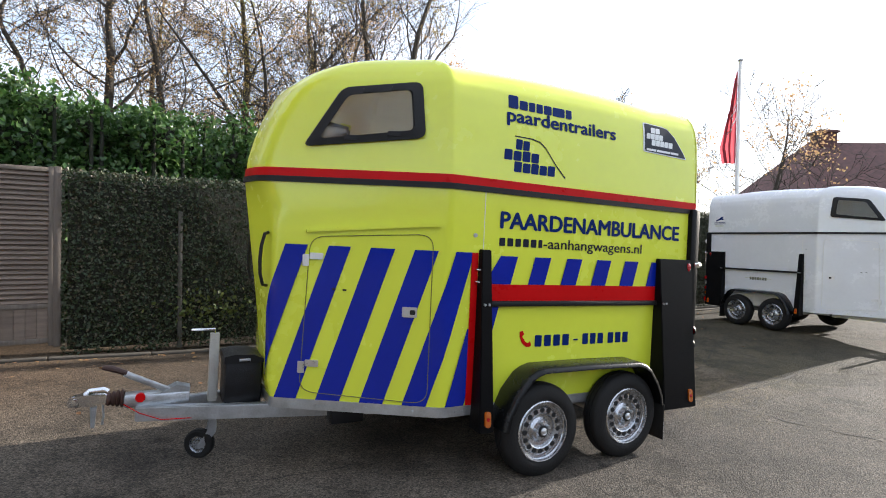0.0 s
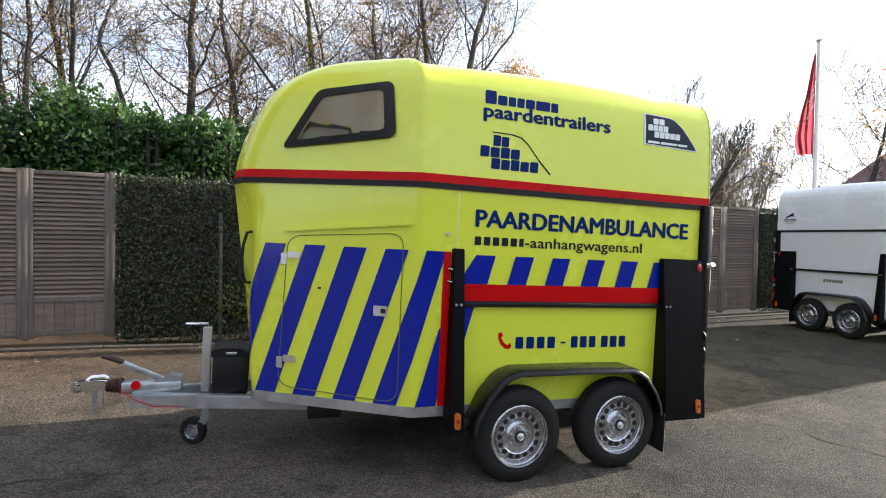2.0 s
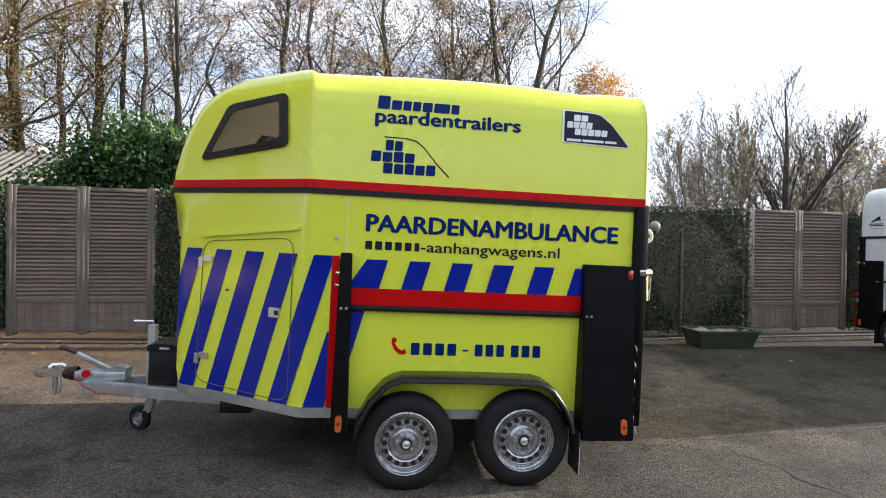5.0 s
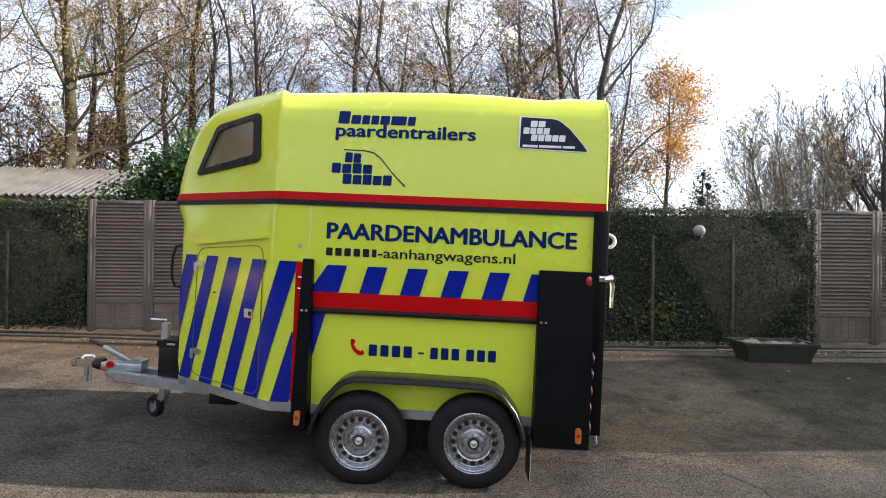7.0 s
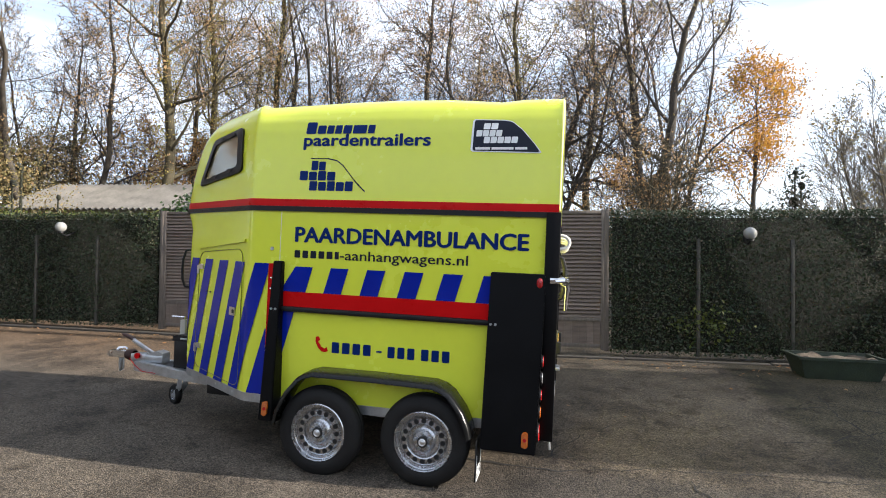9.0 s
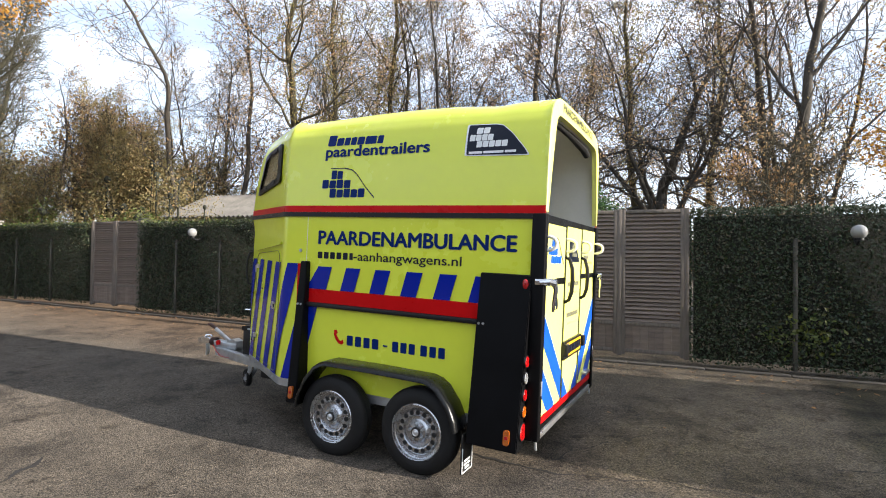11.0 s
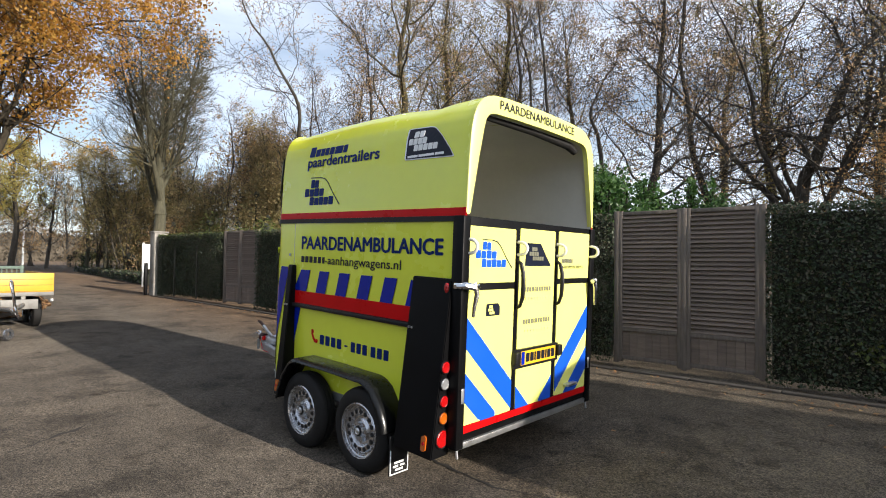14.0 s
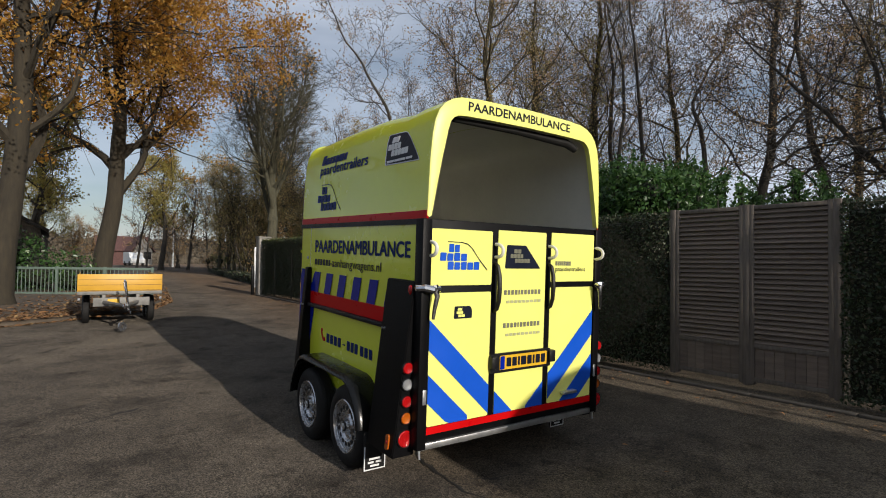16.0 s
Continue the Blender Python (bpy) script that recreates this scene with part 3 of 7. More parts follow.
def lamp(name, parent, at, axis, r, material, label):
    bm = bmesh.new()
    lathe(bm, [(r * 1.0, 0.002), (r * 0.98, 0.012), (r * 0.86, 0.016), (r * 0.80, 0.0145), (r * 0.55, 0.0165), (r * 0.48, 0.0150), (r * 0.2, 0.0165), (0, 0.0165)], at, axis, 24)
    lens = part(name, bm, material, parent, label, 50)
    bm = bmesh.new()
    lathe(bm, [(r * 1.14, 0.0), (r * 1.14, 0.010), (r * 1.08, 0.013), (r * 1.01, 0.010), (r * 1.01, 0.0)], at, axis, 24)
    part("bezel", bm, BLACKPLASTIC, lens, "", 50)
    return lens


def wheel(parent, u, far, lift=0.0):
    y0, s = (2 * MID + 0.035, -1) if far else (-0.035, 1)
    at, ax = (u, y0, 0.315 + lift), (0, s, 0)
    bm = bmesh.new()
    lathe(bm, [(0.198, 0.012), (0.21, 0.002), (0.235, -0.004), (0.262, 0.0), (0.286, 0.008), (0.303, 0.020), (0.309, 0.030), (0.3145, 0.05), (0.3145, 0.054), (0.307, 0.055), (0.307, 0.062), (0.3155, 0.063), (0.3155, 0.088), (0.308, 0.089), (0.308, 0.096), (0.3145, 0.097), (0.3145, 0.105), (0.303, 0.135), (0.27, 0.152), (0.2, 0.15)], at, ax, 56)
    w = new("wheel")
    w.parent = parent
    part("tyre", bm, RUBBER, w, "black road tyre with dusty tread", 35)
    bm = bmesh.new()
    lathe(bm, [(0.202, 0.016), (0.205, 0.003), (0.199, -0.003), (0.193, -0.001), (0.191, 0.006), (0.189, 0.014), (0.184, 0.016), (0.181, 0.020), (0.179, 0.030), (0.172, 0.032), (0.169, 0.040), (0.163, 0.042), (0.157, 0.034), (0.150, 0.026), (0.122, 0.021), (0.115, 0.026), (0.106, 0.042), (0.085, 0.047), (0.074, 0.040), (0.066, 0.028), (0.044, 0.022), (0.038, 0.006), (0.032, -0.004), (0.0, -0.006)], at, ax, 56)
    part("rim", bm, RIM, w, "silver steel rim with a ring of round holes", 24)
    a, b = frame_axes(Vector(ax))
    for k in range(16):
        t = 2 * math.pi * k / 16
        c = Vector(at) + (a * math.cos(t) + b * math.sin(t)) * 0.137
        bm = bmesh.new()
        lathe(bm, [(0.0182, 0.0260), (0.0172, 0.0205), (0.0160, 0.0196), (0.0152, 0.0206), (0.0, 0.0210)], c, ax, 12)
        part("vent_hole", bm, DARKHOLE, w, "dark round hole", 40)
    bm = bmesh.new()
    lathe(bm, [(0.024, -0.002), (0.024, -0.010), (0.020, -0.013), (0.016, -0.009), (0.012, -0.012), (0.0, -0.013)], at, ax, 24)
    hub = part("hub_cap", bm, ALU, w, "bright round hub cap", 40)
    bm = bmesh.new()
    lathe(bm, [(0.0385, 0.006), (0.037, -0.002), (0.029, -0.006), (0.0245, 0.002)], at, ax, 24)
    part("hub_ring", bm, DARKHOLE, hub, "dark ring round the cap", 40)
    for k in range(5):
        t = 2 * math.pi * (k + 0.25) / 5
        c = Vector(at) + (a * math.cos(t) + b * math.sin(t)) * 0.056
        bm = bmesh.new()
        cyl(bm, c + Vector(ax) * 0.004, c + Vector(ax) * 0.04, 0.0105, n=6)
        part("wheel_bolt", bm, GALV, w, "", 20)


def lean_box(bm, u0, u1, w0, w1, v_top, v_bot, far, u0b=None, u1b=None, bev=0.006):
    """A box against the trailer's side whose outer face leans outwards to the ground."""
    u0b, u1b = u0 if u0b is None else u0b, u1 if u1b is None else u1b
    pts = [(u0b, v_bot, w0), (u1b, v_bot, w0), (u1b, 0.13, w0), (u0b, 0.13, w0), (u0, v_top, w1), (u1, v_top, w1), (u1, 0.13, w1), (u0, 0.13, w1)]
    vs = [bm.verts.new((u, 2 * MID - v if far else v, w)) for u, v, w in pts]
    fs = [bm.faces.new([vs[i] for i in q]) for q in ((0, 1, 2, 3), (4, 5, 6, 7), (0, 1, 5, 4), (1, 2, 6, 5), (2, 3, 7, 6), (3, 0, 4, 7))]
    bmesh.ops.bevel(bm, geom=list({e for f in fs for e in f.edges}), offset=bev, segments=2, affect="EDGES")


def horse_trailer(m, skin, livery, label):
    tr = thing("horse_trailer", m, label, "horse trailer", "horse trailers in the yard")
    body = new("body")
    body.parent = tr
    bm = bmesh.new()
    rows = shell_mesh(bm, [0.49, 0.6, 0.75, 1.0, 1.25, 1.5, 1.62, 1.74, 1.79, 1.83, 1.86, 1.884, 1.9])
    part("lower_shell", bm, skin, body, "", 25)
    hole = [(-1.500, 2.150), (-1.313, 2.490), (-0.914, 2.543), (-0.893, 2.230)]
    bm = bmesh.new()
    shell_mesh(bm, UPPER)
    pierce(bm, hole)
    part("roof_shell", bm, skin, body, "rounded moulded roof and nose", 25)
    bm = bmesh.new()
    shell_mesh(bm, [1.0, 1.25, 1.5, 1.62, 1.74, 1.79, 1.83, 1.86, 1.884] + UPPER, 0.022, 0.03)
    pierce(bm, hole)
    part("lining", bm, INNER, body, "plain grey inner lining", 25)
    bm = bmesh.new()
    half = outline(0.49, 0.004)
    full = [(p.x, p.y) for p in half] + [(p.x, 2 * MID - p.y) for p in reversed(half[:-1])]
    slab(bm, full, lambda a, b, d: Vector((a, b, d)), 0.492, 0.51)
    part("floor_panel", bm, BLACKPLASTIC, body)
    # rear arch round the open top half
    outer = [(SIDE + inset(w) - 0.004, w + bump_at(2, w)) for w in (1.95, 2.15, 2.33, 2.5, 2.58, 2.64, 2.685, 2.72, 2.742, 2.755)] + [(MID, 2.796)]
    inner = [(0.152, 1.95), (0.188, 2.15), (0.222, 2.33), (0.250, 2.46), (0.266, 2.535), (0.286, 2.595), (0.312, 2.625), (0.345, 2.642), (0.40, 2.650), (0.58, 2.655), (MID, 2.660)]
    outer += [(2 * MID - v, w) for v, w in reversed(outer[:-1])]
    inner += [(2 * MID - v, w) for v, w in reversed(inner[:-1])]
    bm = bmesh.new()
    rings = [[bm.verts.new((u, v, w)) for v, w in line] for u, line in ((BACK - 0.004, outer), (BACK + 0.004, outer), (BACK + 0.012, [((a + 0.012) if a < MID else a - 0.012, b - 0.012) for a, b in outer]), (BACK + 0.012, inner), (BACK - 0.03, inner))]
    for q, s in zip(rings, rings[1:]):
        for i in range(len(q) - 1):
            bm.faces.new((q[i], q[i + 1], s[i + 1], s[i]))
    part("rear_arch", bm, FILM if livery else skin, body, "pale yellow arch over the open rear" if livery else "", 35)
    # belt line
    bm = bmesh.new()
    band(bm, 1.893, 1.93, 0.014)
    part("belt_trim", bm, BLACKPLASTIC, body, "black rubber belt trim", 35)
    if livery:
        bm = bmesh.new()
        band(bm, 1.931, 1.985, 0.006)
        part("red_band", bm, REDFILM, body, "red reflective band", 35)
    # sill rail, floor frame, drawbar
    bm = bmesh.new()
    band(bm, 0.43, 0.495, 0.006)
    part("sill_rail", bm, GALV if livery else skin, body, "bare metal sill rail", 35)
    bm = bmesh.new()
    for v in (0.55, 1.42):
        box(bm, -0.7, 1.55, v - 0.03, v + 0.03, 0.36, 0.46, 0.006)
    for u in (-0.35, 0.38, 1.2):
        box(bm, u - 0.03, u + 0.03, 0.2, 1.77, 0.40, 0.49, 0.006)
    for u in (0.0, 0.77):
        cyl(bm, (u, 0.1, 0.315), (u, 1.87, 0.315), 0.045, n=12)
    part("chassis", bm, GALV, tr, "galvanised chassis frame and axles")
    bm = bmesh.new()
    for s in (-1, 1):
        a, b = Vector((-2.42, MID + 0.05 * s, 0.39)), Vector((-0.75, MID + 0.42 * s, 0.39))
        d = (b - a).normalized()
        n = Vector((-d.y, d.x, 0))
        vs = [bm.verts.new(p + n * x * 0.032 + Vector((0, 0, z))) for p in (a, b) for x, z in ((-1, -0.045), (1, -0.045), (1, 0.045), (-1, 0.045))]
        fs = [bm.faces.new([vs[i] for i in q]) for q in ((0, 1, 2, 3), (4, 5, 6, 7), (0, 1, 5, 4), (1, 2, 6, 5), (2, 3, 7, 6), (3, 0, 4, 7))]
        bmesh.ops.bevel(bm, geom=list({e for f in fs for e in f.edges}), offset=0.006, segments=2, affect="EDGES")
    part("drawbar", bm, GALV, tr, "galvanised steel V drawbar")
    bm = bmesh.new()
    box(bm, -2.49, -2.12, MID - 0.055, MID + 0.055, 0.425, 0.505, 0.012)
    slab(bm, [(-2.30, 0.50), (-2.12, 0.50), (-2.12, 0.53), (-2.2, 0.55)], lambda a, b, d: Vector((a, MID + d, b)), -0.05, 0.05)
    over = part("overrun_brake", bm, GALV, tr, "grey overrun brake housing")
    bm = bmesh.new()
    cyl(bm, (-2.40, MID - 0.05, 0.49), (-2.40, MID - 0.075, 0.49), 0.028, n=16)
    part("red_button", bm, REDFILM, over)
    bm = bmesh.new()
    lathe(bm, [(0.045, 0), (0.058, 0.012), (0.040, 0.022), (0.055, 0.036), (0.038, 0.046), (0.050, 0.06), (0.034, 0.07), (0.044, 0.084), (0.03, 0.1)], (-2.49, MID, 0.478), (-1, 0, 0), 24)
    part("rubber_boot", bm, BROWNGRIP, over, "brown rubber bellows")
    bm = bmesh.new()
    tube(bm, [(-2.58, MID, 0.482), (-2.66, MID, 0.487), (-2.70, MID, 0.49)], [0.034, 0.032, 0.026], 14)
    slab(bm, rounded([(-2.78, 0.452), (-2.66, 0.447), (-2.58, 0.460), (-2.58, 0.512), (-2.70, 0.520), (-2.765, 0.508), (-2.785, 0.488)], 0.014, 3), lambda a, b, d: Vector((a, MID + d, b)), -0.034, 0.034)
    lathe(bm, [(0.038, -0.035), (0.042, -0.02), (0.036, 0.018), (0.02, 0.030), (0, 0.032)], (-2.742, MID, 0.482), (0, 0, 1), 20)
    tube(bm, [(-2.70, MID, 0.515), (-2.675, MID, 0.540), (-2.60, MID, 0.546), (-2.575, MID, 0.530)], 0.010, 8)
    part("coupling_head", bm, CHROME, over, "cast metal ball coupling")
    bm = bmesh.new()
    box(bm, -2.52, -2.22, -0.014, 0.014, -0.018, 0.018, 0.005, pose(0, MID - 0.03, 0, 0, 0, 0) @ Matrix.Translation((-2.25, 0, 0.52)) @ Matrix.Rotation(radians(26), 4, "Y") @ Matrix.Translation((2.25, 0, 0)))
    lev = part("brake_lever", bm, GALV, over)
    bm = bmesh.new()
    tube(bm, [(-2.48, MID - 0.03, 0.640), (-2.56, MID - 0.03, 0.672), (-2.61, MID - 0.03, 0.682)], [0.017, 0.020, 0.014], 10)
    part("grip", bm, BROWNGRIP, lev, "worn brown grip")
    # jockey wheel
    JV = MID + 0.06
    jw = new("jockey_wheel")
    jw.parent = tr
    bm = bmesh.new()
    box(bm, -2.008, -1.948, JV - 0.03, JV + 0.03, 0.40, 0.86, 0.006)
    part("tube", bm, WALLPAINT if livery else GALV, jw, "dull grey jockey tube")
    bm = bmesh.new()
    tube(bm, [(-1.978, JV, 0.86), (-1.978, JV, 0.885), (-2.12, JV, 0.885), (-2.125, JV, 0.89)], 0.008, 8)
    part("crank", bm, CHROME, jw)
    bm = bmesh.new()
    tube(bm, [(-1.978, JV, 0.42), (-1.975, JV, 0.28)], 0.024, 10)
    for e in (-0.042, 0.042):
        slab(bm, rounded([(-2.065, 0.098), (-2.02, 0.10), (-1.945, 0.20), (-1.945, 0.285), (-1.99, 0.285), (-2.0, 0.21)], 0.012, 2), lambda a, b, d: Vector((a, JV + e + d, b)), -0.004, 0.004)
    cyl(bm, (-2.045, JV - 0.05, 0.118), (-2.045, JV + 0.05, 0.118), 0.011, n=8)
    part("fork", bm, GALV, jw)
    bm = bmesh.new()
    lathe(bm, [(0.055, -0.028), (0.085, -0.03), (0.097, -0.015), (0.098, 0.015), (0.085, 0.03), (0.055, 0.028)], (-2.045, JV, 0.118), (0.45, 0.89, 0), 28)
    tyre = part("tyre", bm, RUBBER, jw)
    bm = bmesh.new()
    lathe(bm, [(0.0, -0.024), (0.03, -0.026), (0.035, -0.012), (0.056, -0.012), (0.058, -0.026), (0.062, -0.026), (0.062, 0.026), (0.03, 0.026), (0, 0.024)], (-2.045, JV, 0.118), (0.45, 0.89, 0), 24)
    part("hub", bm, RIM, jw)
    bm = bmesh.new()
    slab(bm, [(-2.660, 0.31), (-2.640, 0.31), (-2.632, 0.44), (-2.668, 0.44)], lambda a, b, d: Vector((a, MID + d, b)), -0.012, 0.012)
    tube(bm, [(-2.60, MID - 0.02, 0.45), (-2.595, MID - 0.02, 0.38), (-2.60, MID - 0.02, 0.33)], 0.007, 6)
    part("hitch_lock", bm, GALV, tr, "dull grey lock hanging under the coupling")
    if livery:
        bm = bmesh.new()
        box(bm, -1.925, -1.69, MID - 0.15, MID + 0.15, 0.40, 0.71, 0.02)
        slab(bm, [(-1.932, 0.69), (-1.683, 0.69), (-1.685, 0.715), (-1.75, 0.745), (-1.87, 0.748), (-1.93, 0.735)], lambda a, b, d: Vector((a, MID + d, b)), -0.158, 0.158)
        bx = part("battery_box", bm, BLACKPLASTIC, tr, "black plastic box on the drawbar")
        bm = bmesh.new()
        box(bm, -1.84, -1.77, MID - 0.168, MID - 0.157, 0.705, 0.722, 0.003)
        part("clip", bm, GALV, bx)
        bm = bmesh.new()
        tube(bm, [(-2.49, MID - 0.06, 0.455), (-2.40, MID - 0.09, 0.40), (-2.28, MID - 0.13, 0.36), (-2.1, MID - 0.15, 0.36)], 0.0032, 6)
        part("breakaway_cable", bm, REDFILM, over, "thin red breakaway cable")
        bm = bmesh.new()
        box(bm, -1.3, -1.08, 0.5, 0.62, 0.33, 0.43, 0.01)
        part("valve_box", bm, BLACKPLASTIC, tr)

    for far in (False, True):
        def vv(v):
            return 2 * MID - v if far else v
        sd, sl = on_side(far), on_slant(far)
        for u in (0.0, 0.77):
            wheel(tr, u, far, 0.0332 * u if livery else 0)
        # tandem mudguard
        prof = [(-0.345, 0.36), (-0.325, 0.45), (-0.255, 0.59), (-0.165, 0.695), (-0.11, 0.73), (-0.04, 0.75), (0.40, 0.752), (0.83, 0.745), (0.90, 0.725), (0.96, 0.685), (1.045, 0.575), (1.09, 0.48), (1.105, 0.41)]
        bm = bmesh.new()
        sect = [(0.128, -0.004), (0.10, 0.004), (-0.045, 0.002), (-0.072, -0.004), (-0.084, -0.016), (-0.086, -0.034), (-0.076, -0.036), (-0.066, -0.018), (0.128, -0.016)]
        rows = []
        for i, (u, w) in enumerate(prof):
            p, q = prof[max(i - 1, 0)], prof[min(i + 1, len(prof) - 1)]
            t = Vector((q[0] - p[0], q[1] - p[1])).normalized()
            nx, nz = -t.y, t.x
            rows.append([bm.verts.new((u + nx * d, vv(v), w + nz * d)) for v, d in sect])
        for q, s in zip(rows, rows[1:]):
            for i in range(len(sect)):
                j = (i + 1) % len(sect)
                bm.faces.new((q[i], q[j], s[j], s[i]))
        bm.faces.new(rows[0])
        bm.faces.new(rows[-1])
        part("mudguard", bm, FENDERPLASTIC, tr, "glossy black tandem mudguard", 40)
        # rear mud flap
        bm = bmesh.new()
        box(bm, 1.135, 1.145, min(vv(-0.05), vv(0.13)), max(vv(-0.05), vv(0.13)), 0.125, 0.40, 0.003)
        flap = part("mud_flap", bm, RUBBER, tr, "black mud flap with a white rim")
        bm = bmesh.new()
        lo, hi = sorted((vv(-0.05), vv(0.13)))
        for a0, a1, b0, b1 in ((lo + 0.004, hi - 0.004, 0.128, 0.136), (lo + 0.004, lo + 0.012, 0.136, 0.30), (hi - 0.012, hi - 0.004, 0.136, 0.30)):
            slab(bm, rect(a0, a1, b0, b1), lambda a, b, d: Vector((1.145 + d, a, b)), 0.001, 0.004)
        for k, (a0, a1) in enumerate(((0.25, 0.75), (0.2, 0.45), (0.55, 0.8), (0.3, 0.7))):
            b0 = (0.20, 0.175, 0.175, 0.15)[k]
            slab(bm, rect(lo + a0 * (hi - lo), lo + a1 * (hi - lo), b0, b0 + 0.014), lambda a, b, d: Vector((1.145 + d, a, b)), 0.001, 0.004)
        part("flap_print", bm, WHITEFILM, flap, "white printed rim and bars", 0)
        # front bracket, rear side box
        bm = bmesh.new()
        lean_box(bm, -0.475, -0.402, 0.345, 1.515, 0.085, -0.012, far, -0.487, -0.38)
        pst = part("side_bracket", bm, BLACKPOWDER, tr, "black leaning side bracket")
        for u in (-0.455, -0.422):
            bm = bmesh.new()
            cyl(bm, (u, vv(0.07), 1.158), (u, vv(0.045), 1.158), 0.009, n=8)
            part("bolt", bm, GALV, pst)
        bm = bmesh.new()
        lean_box(bm, 1.172, 1.545, 0.342, 1.51, 0.085, -0.038, far, 1.161, 1.524)
        rb = part("rear_side_box", bm, BLACKPOWDER, tr, "tall black lamp housing leaning outwards")
        for u in (1.19, 1.222):
            bm = bmesh.new()
            cyl(bm, (u, vv(0.06), 1.158), (u, vv(0.04), 1.158), 0.009, n=8)
            part("bolt", bm, GALV, rb)
        ax = (0, -1 if not far else 1, 0)
        bm = bmesh.new()
        lathe(bm, [(0.034, 0), (0.034, 0.008), (0.026, 0.014), (0.0, 0.016)], (1.505, vv(0.083), 1.45), ax, 20)
        for v in bm.verts:
            v.co.x = 1.505 + (v.co.x - 1.505) * 0.62
        part("side_reflector", bm, REDLENS, rb, "oval red reflector", 40)
        for u, v, nm in ((-0.434, -0.008, pst), (1.452, -0.028, rb)):
            bm = bmesh.new()
            slab(bm, rounded(rect(u - 0.021, u + 0.021, 0.385, 0.485), 0.0205, 6), lambda a, b, d: Vector((a, vv(v - d + 0.012 * (b - 0.44) / 0.05 * 0.4), b)), -0.004, 0.012)
            mk = part("side_marker", bm, AMBERLENS, nm, "amber side marker lamp", 40)
            bm = bmesh.new()
            cyl(bm, (u, vv(v - 0.011), 0.435), (u, vv(v - 0.016), 0.435), 0.012, n=12)
            part("bulb", bm, REDLENS, mk)
        for w, r, mt, lb in ((0.934, 0.038, REDLENS, "round red lamp"), (0.824, 0.038, CLEARLENS, "round clear lamp"), (0.711, 0.038, REDLENS, "round red lamp"), (0.600, 0.038, AMBERLENS, "round amber lamp"), (0.465, 0.056, REDLENS, "large round red lamp")):
            lamp("tail_lamp", rb, (1.522 + 0.02 * (w - 0.29), vv(0.055 - 0.07 * (w < 0.95 and far)), w), (1, 0, 0), r, mt, lb)
        # rub rail
        bm = bmesh.new()
        box(bm, -0.40, 1.17, min(vv(0.085), vv(0.13)), max(vv(0.085), vv(0.13)), 1.141, 1.177, 0.008)
        part("rub_rail", bm, BLACKPLASTIC, body, "black rub rail")
        # window in the slanted nose
        wf = [(-1.543, 2.125), (-1.328, 2.515), (-0.885, 2.57), (-0.862, 2.205)]
        wi = [(-1.458, 2.175), (-1.298, 2.465), (-0.943, 2.515), (-0.925, 2.252)]
        oo, ii = rounded(wf, 0.05, 5), rounded(wi, 0.04, 5)
        bm = bmesh.new()
        rings = [[bm.verts.new(sl(a, b, d)) for a, b in line] for line, d in ((oo, 0.0), (oo, 0.02), (ii, 0.026), (ii, 0.004))]
        for q, s in zip(rings, rings[1:]):
            for i in range(len(q)):
                j = (i + 1) % len(q)
                bm.faces.new((q[i], q[j], s[j], s[i]))
        win = part("window", bm, BLACKPLASTIC, body, "black framed trapezoid window", 35)
        bm = bmesh.new()
        slab(bm, ii, sl, 0.004, 0.010)
        pane = part("pane", bm, WINDOW, win, "clear scratched pane")
        pane.visible_shadow = False
        for u, w in ((-1.18, 2.50), (-1.02, 2.52), (-1.28, 2.19), (-1.04, 2.225)):
            bm = bmesh.new()
            slab(bm, rounded(rect(u - 0.035, u + 0.035, w - 0.014, w + 0.014), 0.006, 2), sl, 0.02, 0.032)
            part("catch", bm, BLACKPLASTIC, win)
        # groom door
        dt = 0.0 if livery else 0.21
        dr = rounded([(-1.50, 0.545), (-0.785, 0.515), (-0.79, 1.595 + dt), (-1.475, 1.545 + dt)], 0.09, 6)
        bm = bmesh.new()
        slab(bm, dr, sl, 0.0, 0.0045)
        door = part("side_door", bm, skin, body, "flush side door in the nose")
        bm = bmesh.new()
        q = [sl(a, b, 0.008) for a, b in dr]
        tube(bm, q + [q[0]], 0.0026, 5)
        part("door_seal", bm, SEAL if livery else INNER, door)
        if livery:
            bm = bmesh.new()
            slab(bm, rounded([(-1.50, 1.572), (-0.755, 1.648), (-0.755, 1.672), (-1.50, 1.592)], 0.008, 2), sl, 0.0, 0.02)
            part("drip_rail", bm, skin, body)
        for w in (1.40 + dt, 0.71):
            bm = bmesh.new()
            slab(bm, rounded(rect(-1.475, -1.40, w, w + 0.042), 0.006, 2), sl, 0.004, 0.018)
            slab(bm, rounded(rect(-1.515, -1.478, w - 0.045, w + 0.03), 0.006, 2), sl, 0.002, 0.016)
            part("hinge", bm, ALU, door, "bare metal hinge")
        bm = bmesh.new()
        slab(bm, rounded(rect(-0.945, -0.865, 1.06, 1.125), 0.006, 2), sl, 0.004, 0.016)
        lt = part("door_latch", bm, ALU, door, "bare metal latch plate")
        bm = bmesh.new()
        slab(bm, rounded(rect(-0.905, -0.875, 1.078, 1.108), 0.006, 2), sl, 0.016, 0.018)
        part("recess", bm, DARKHOLE, lt)
        for u, w in ((-1.33, 1.215), (-1.27, 1.212)):
            bm = bmesh.new()
            slab(bm, rounded(rect(u - 0.01, u + 0.01, w - 0.006, w + 0.006), 0.003, 2), sl, 0.004, 0.012)
            part("screw", bm, DARKHOLE, door)
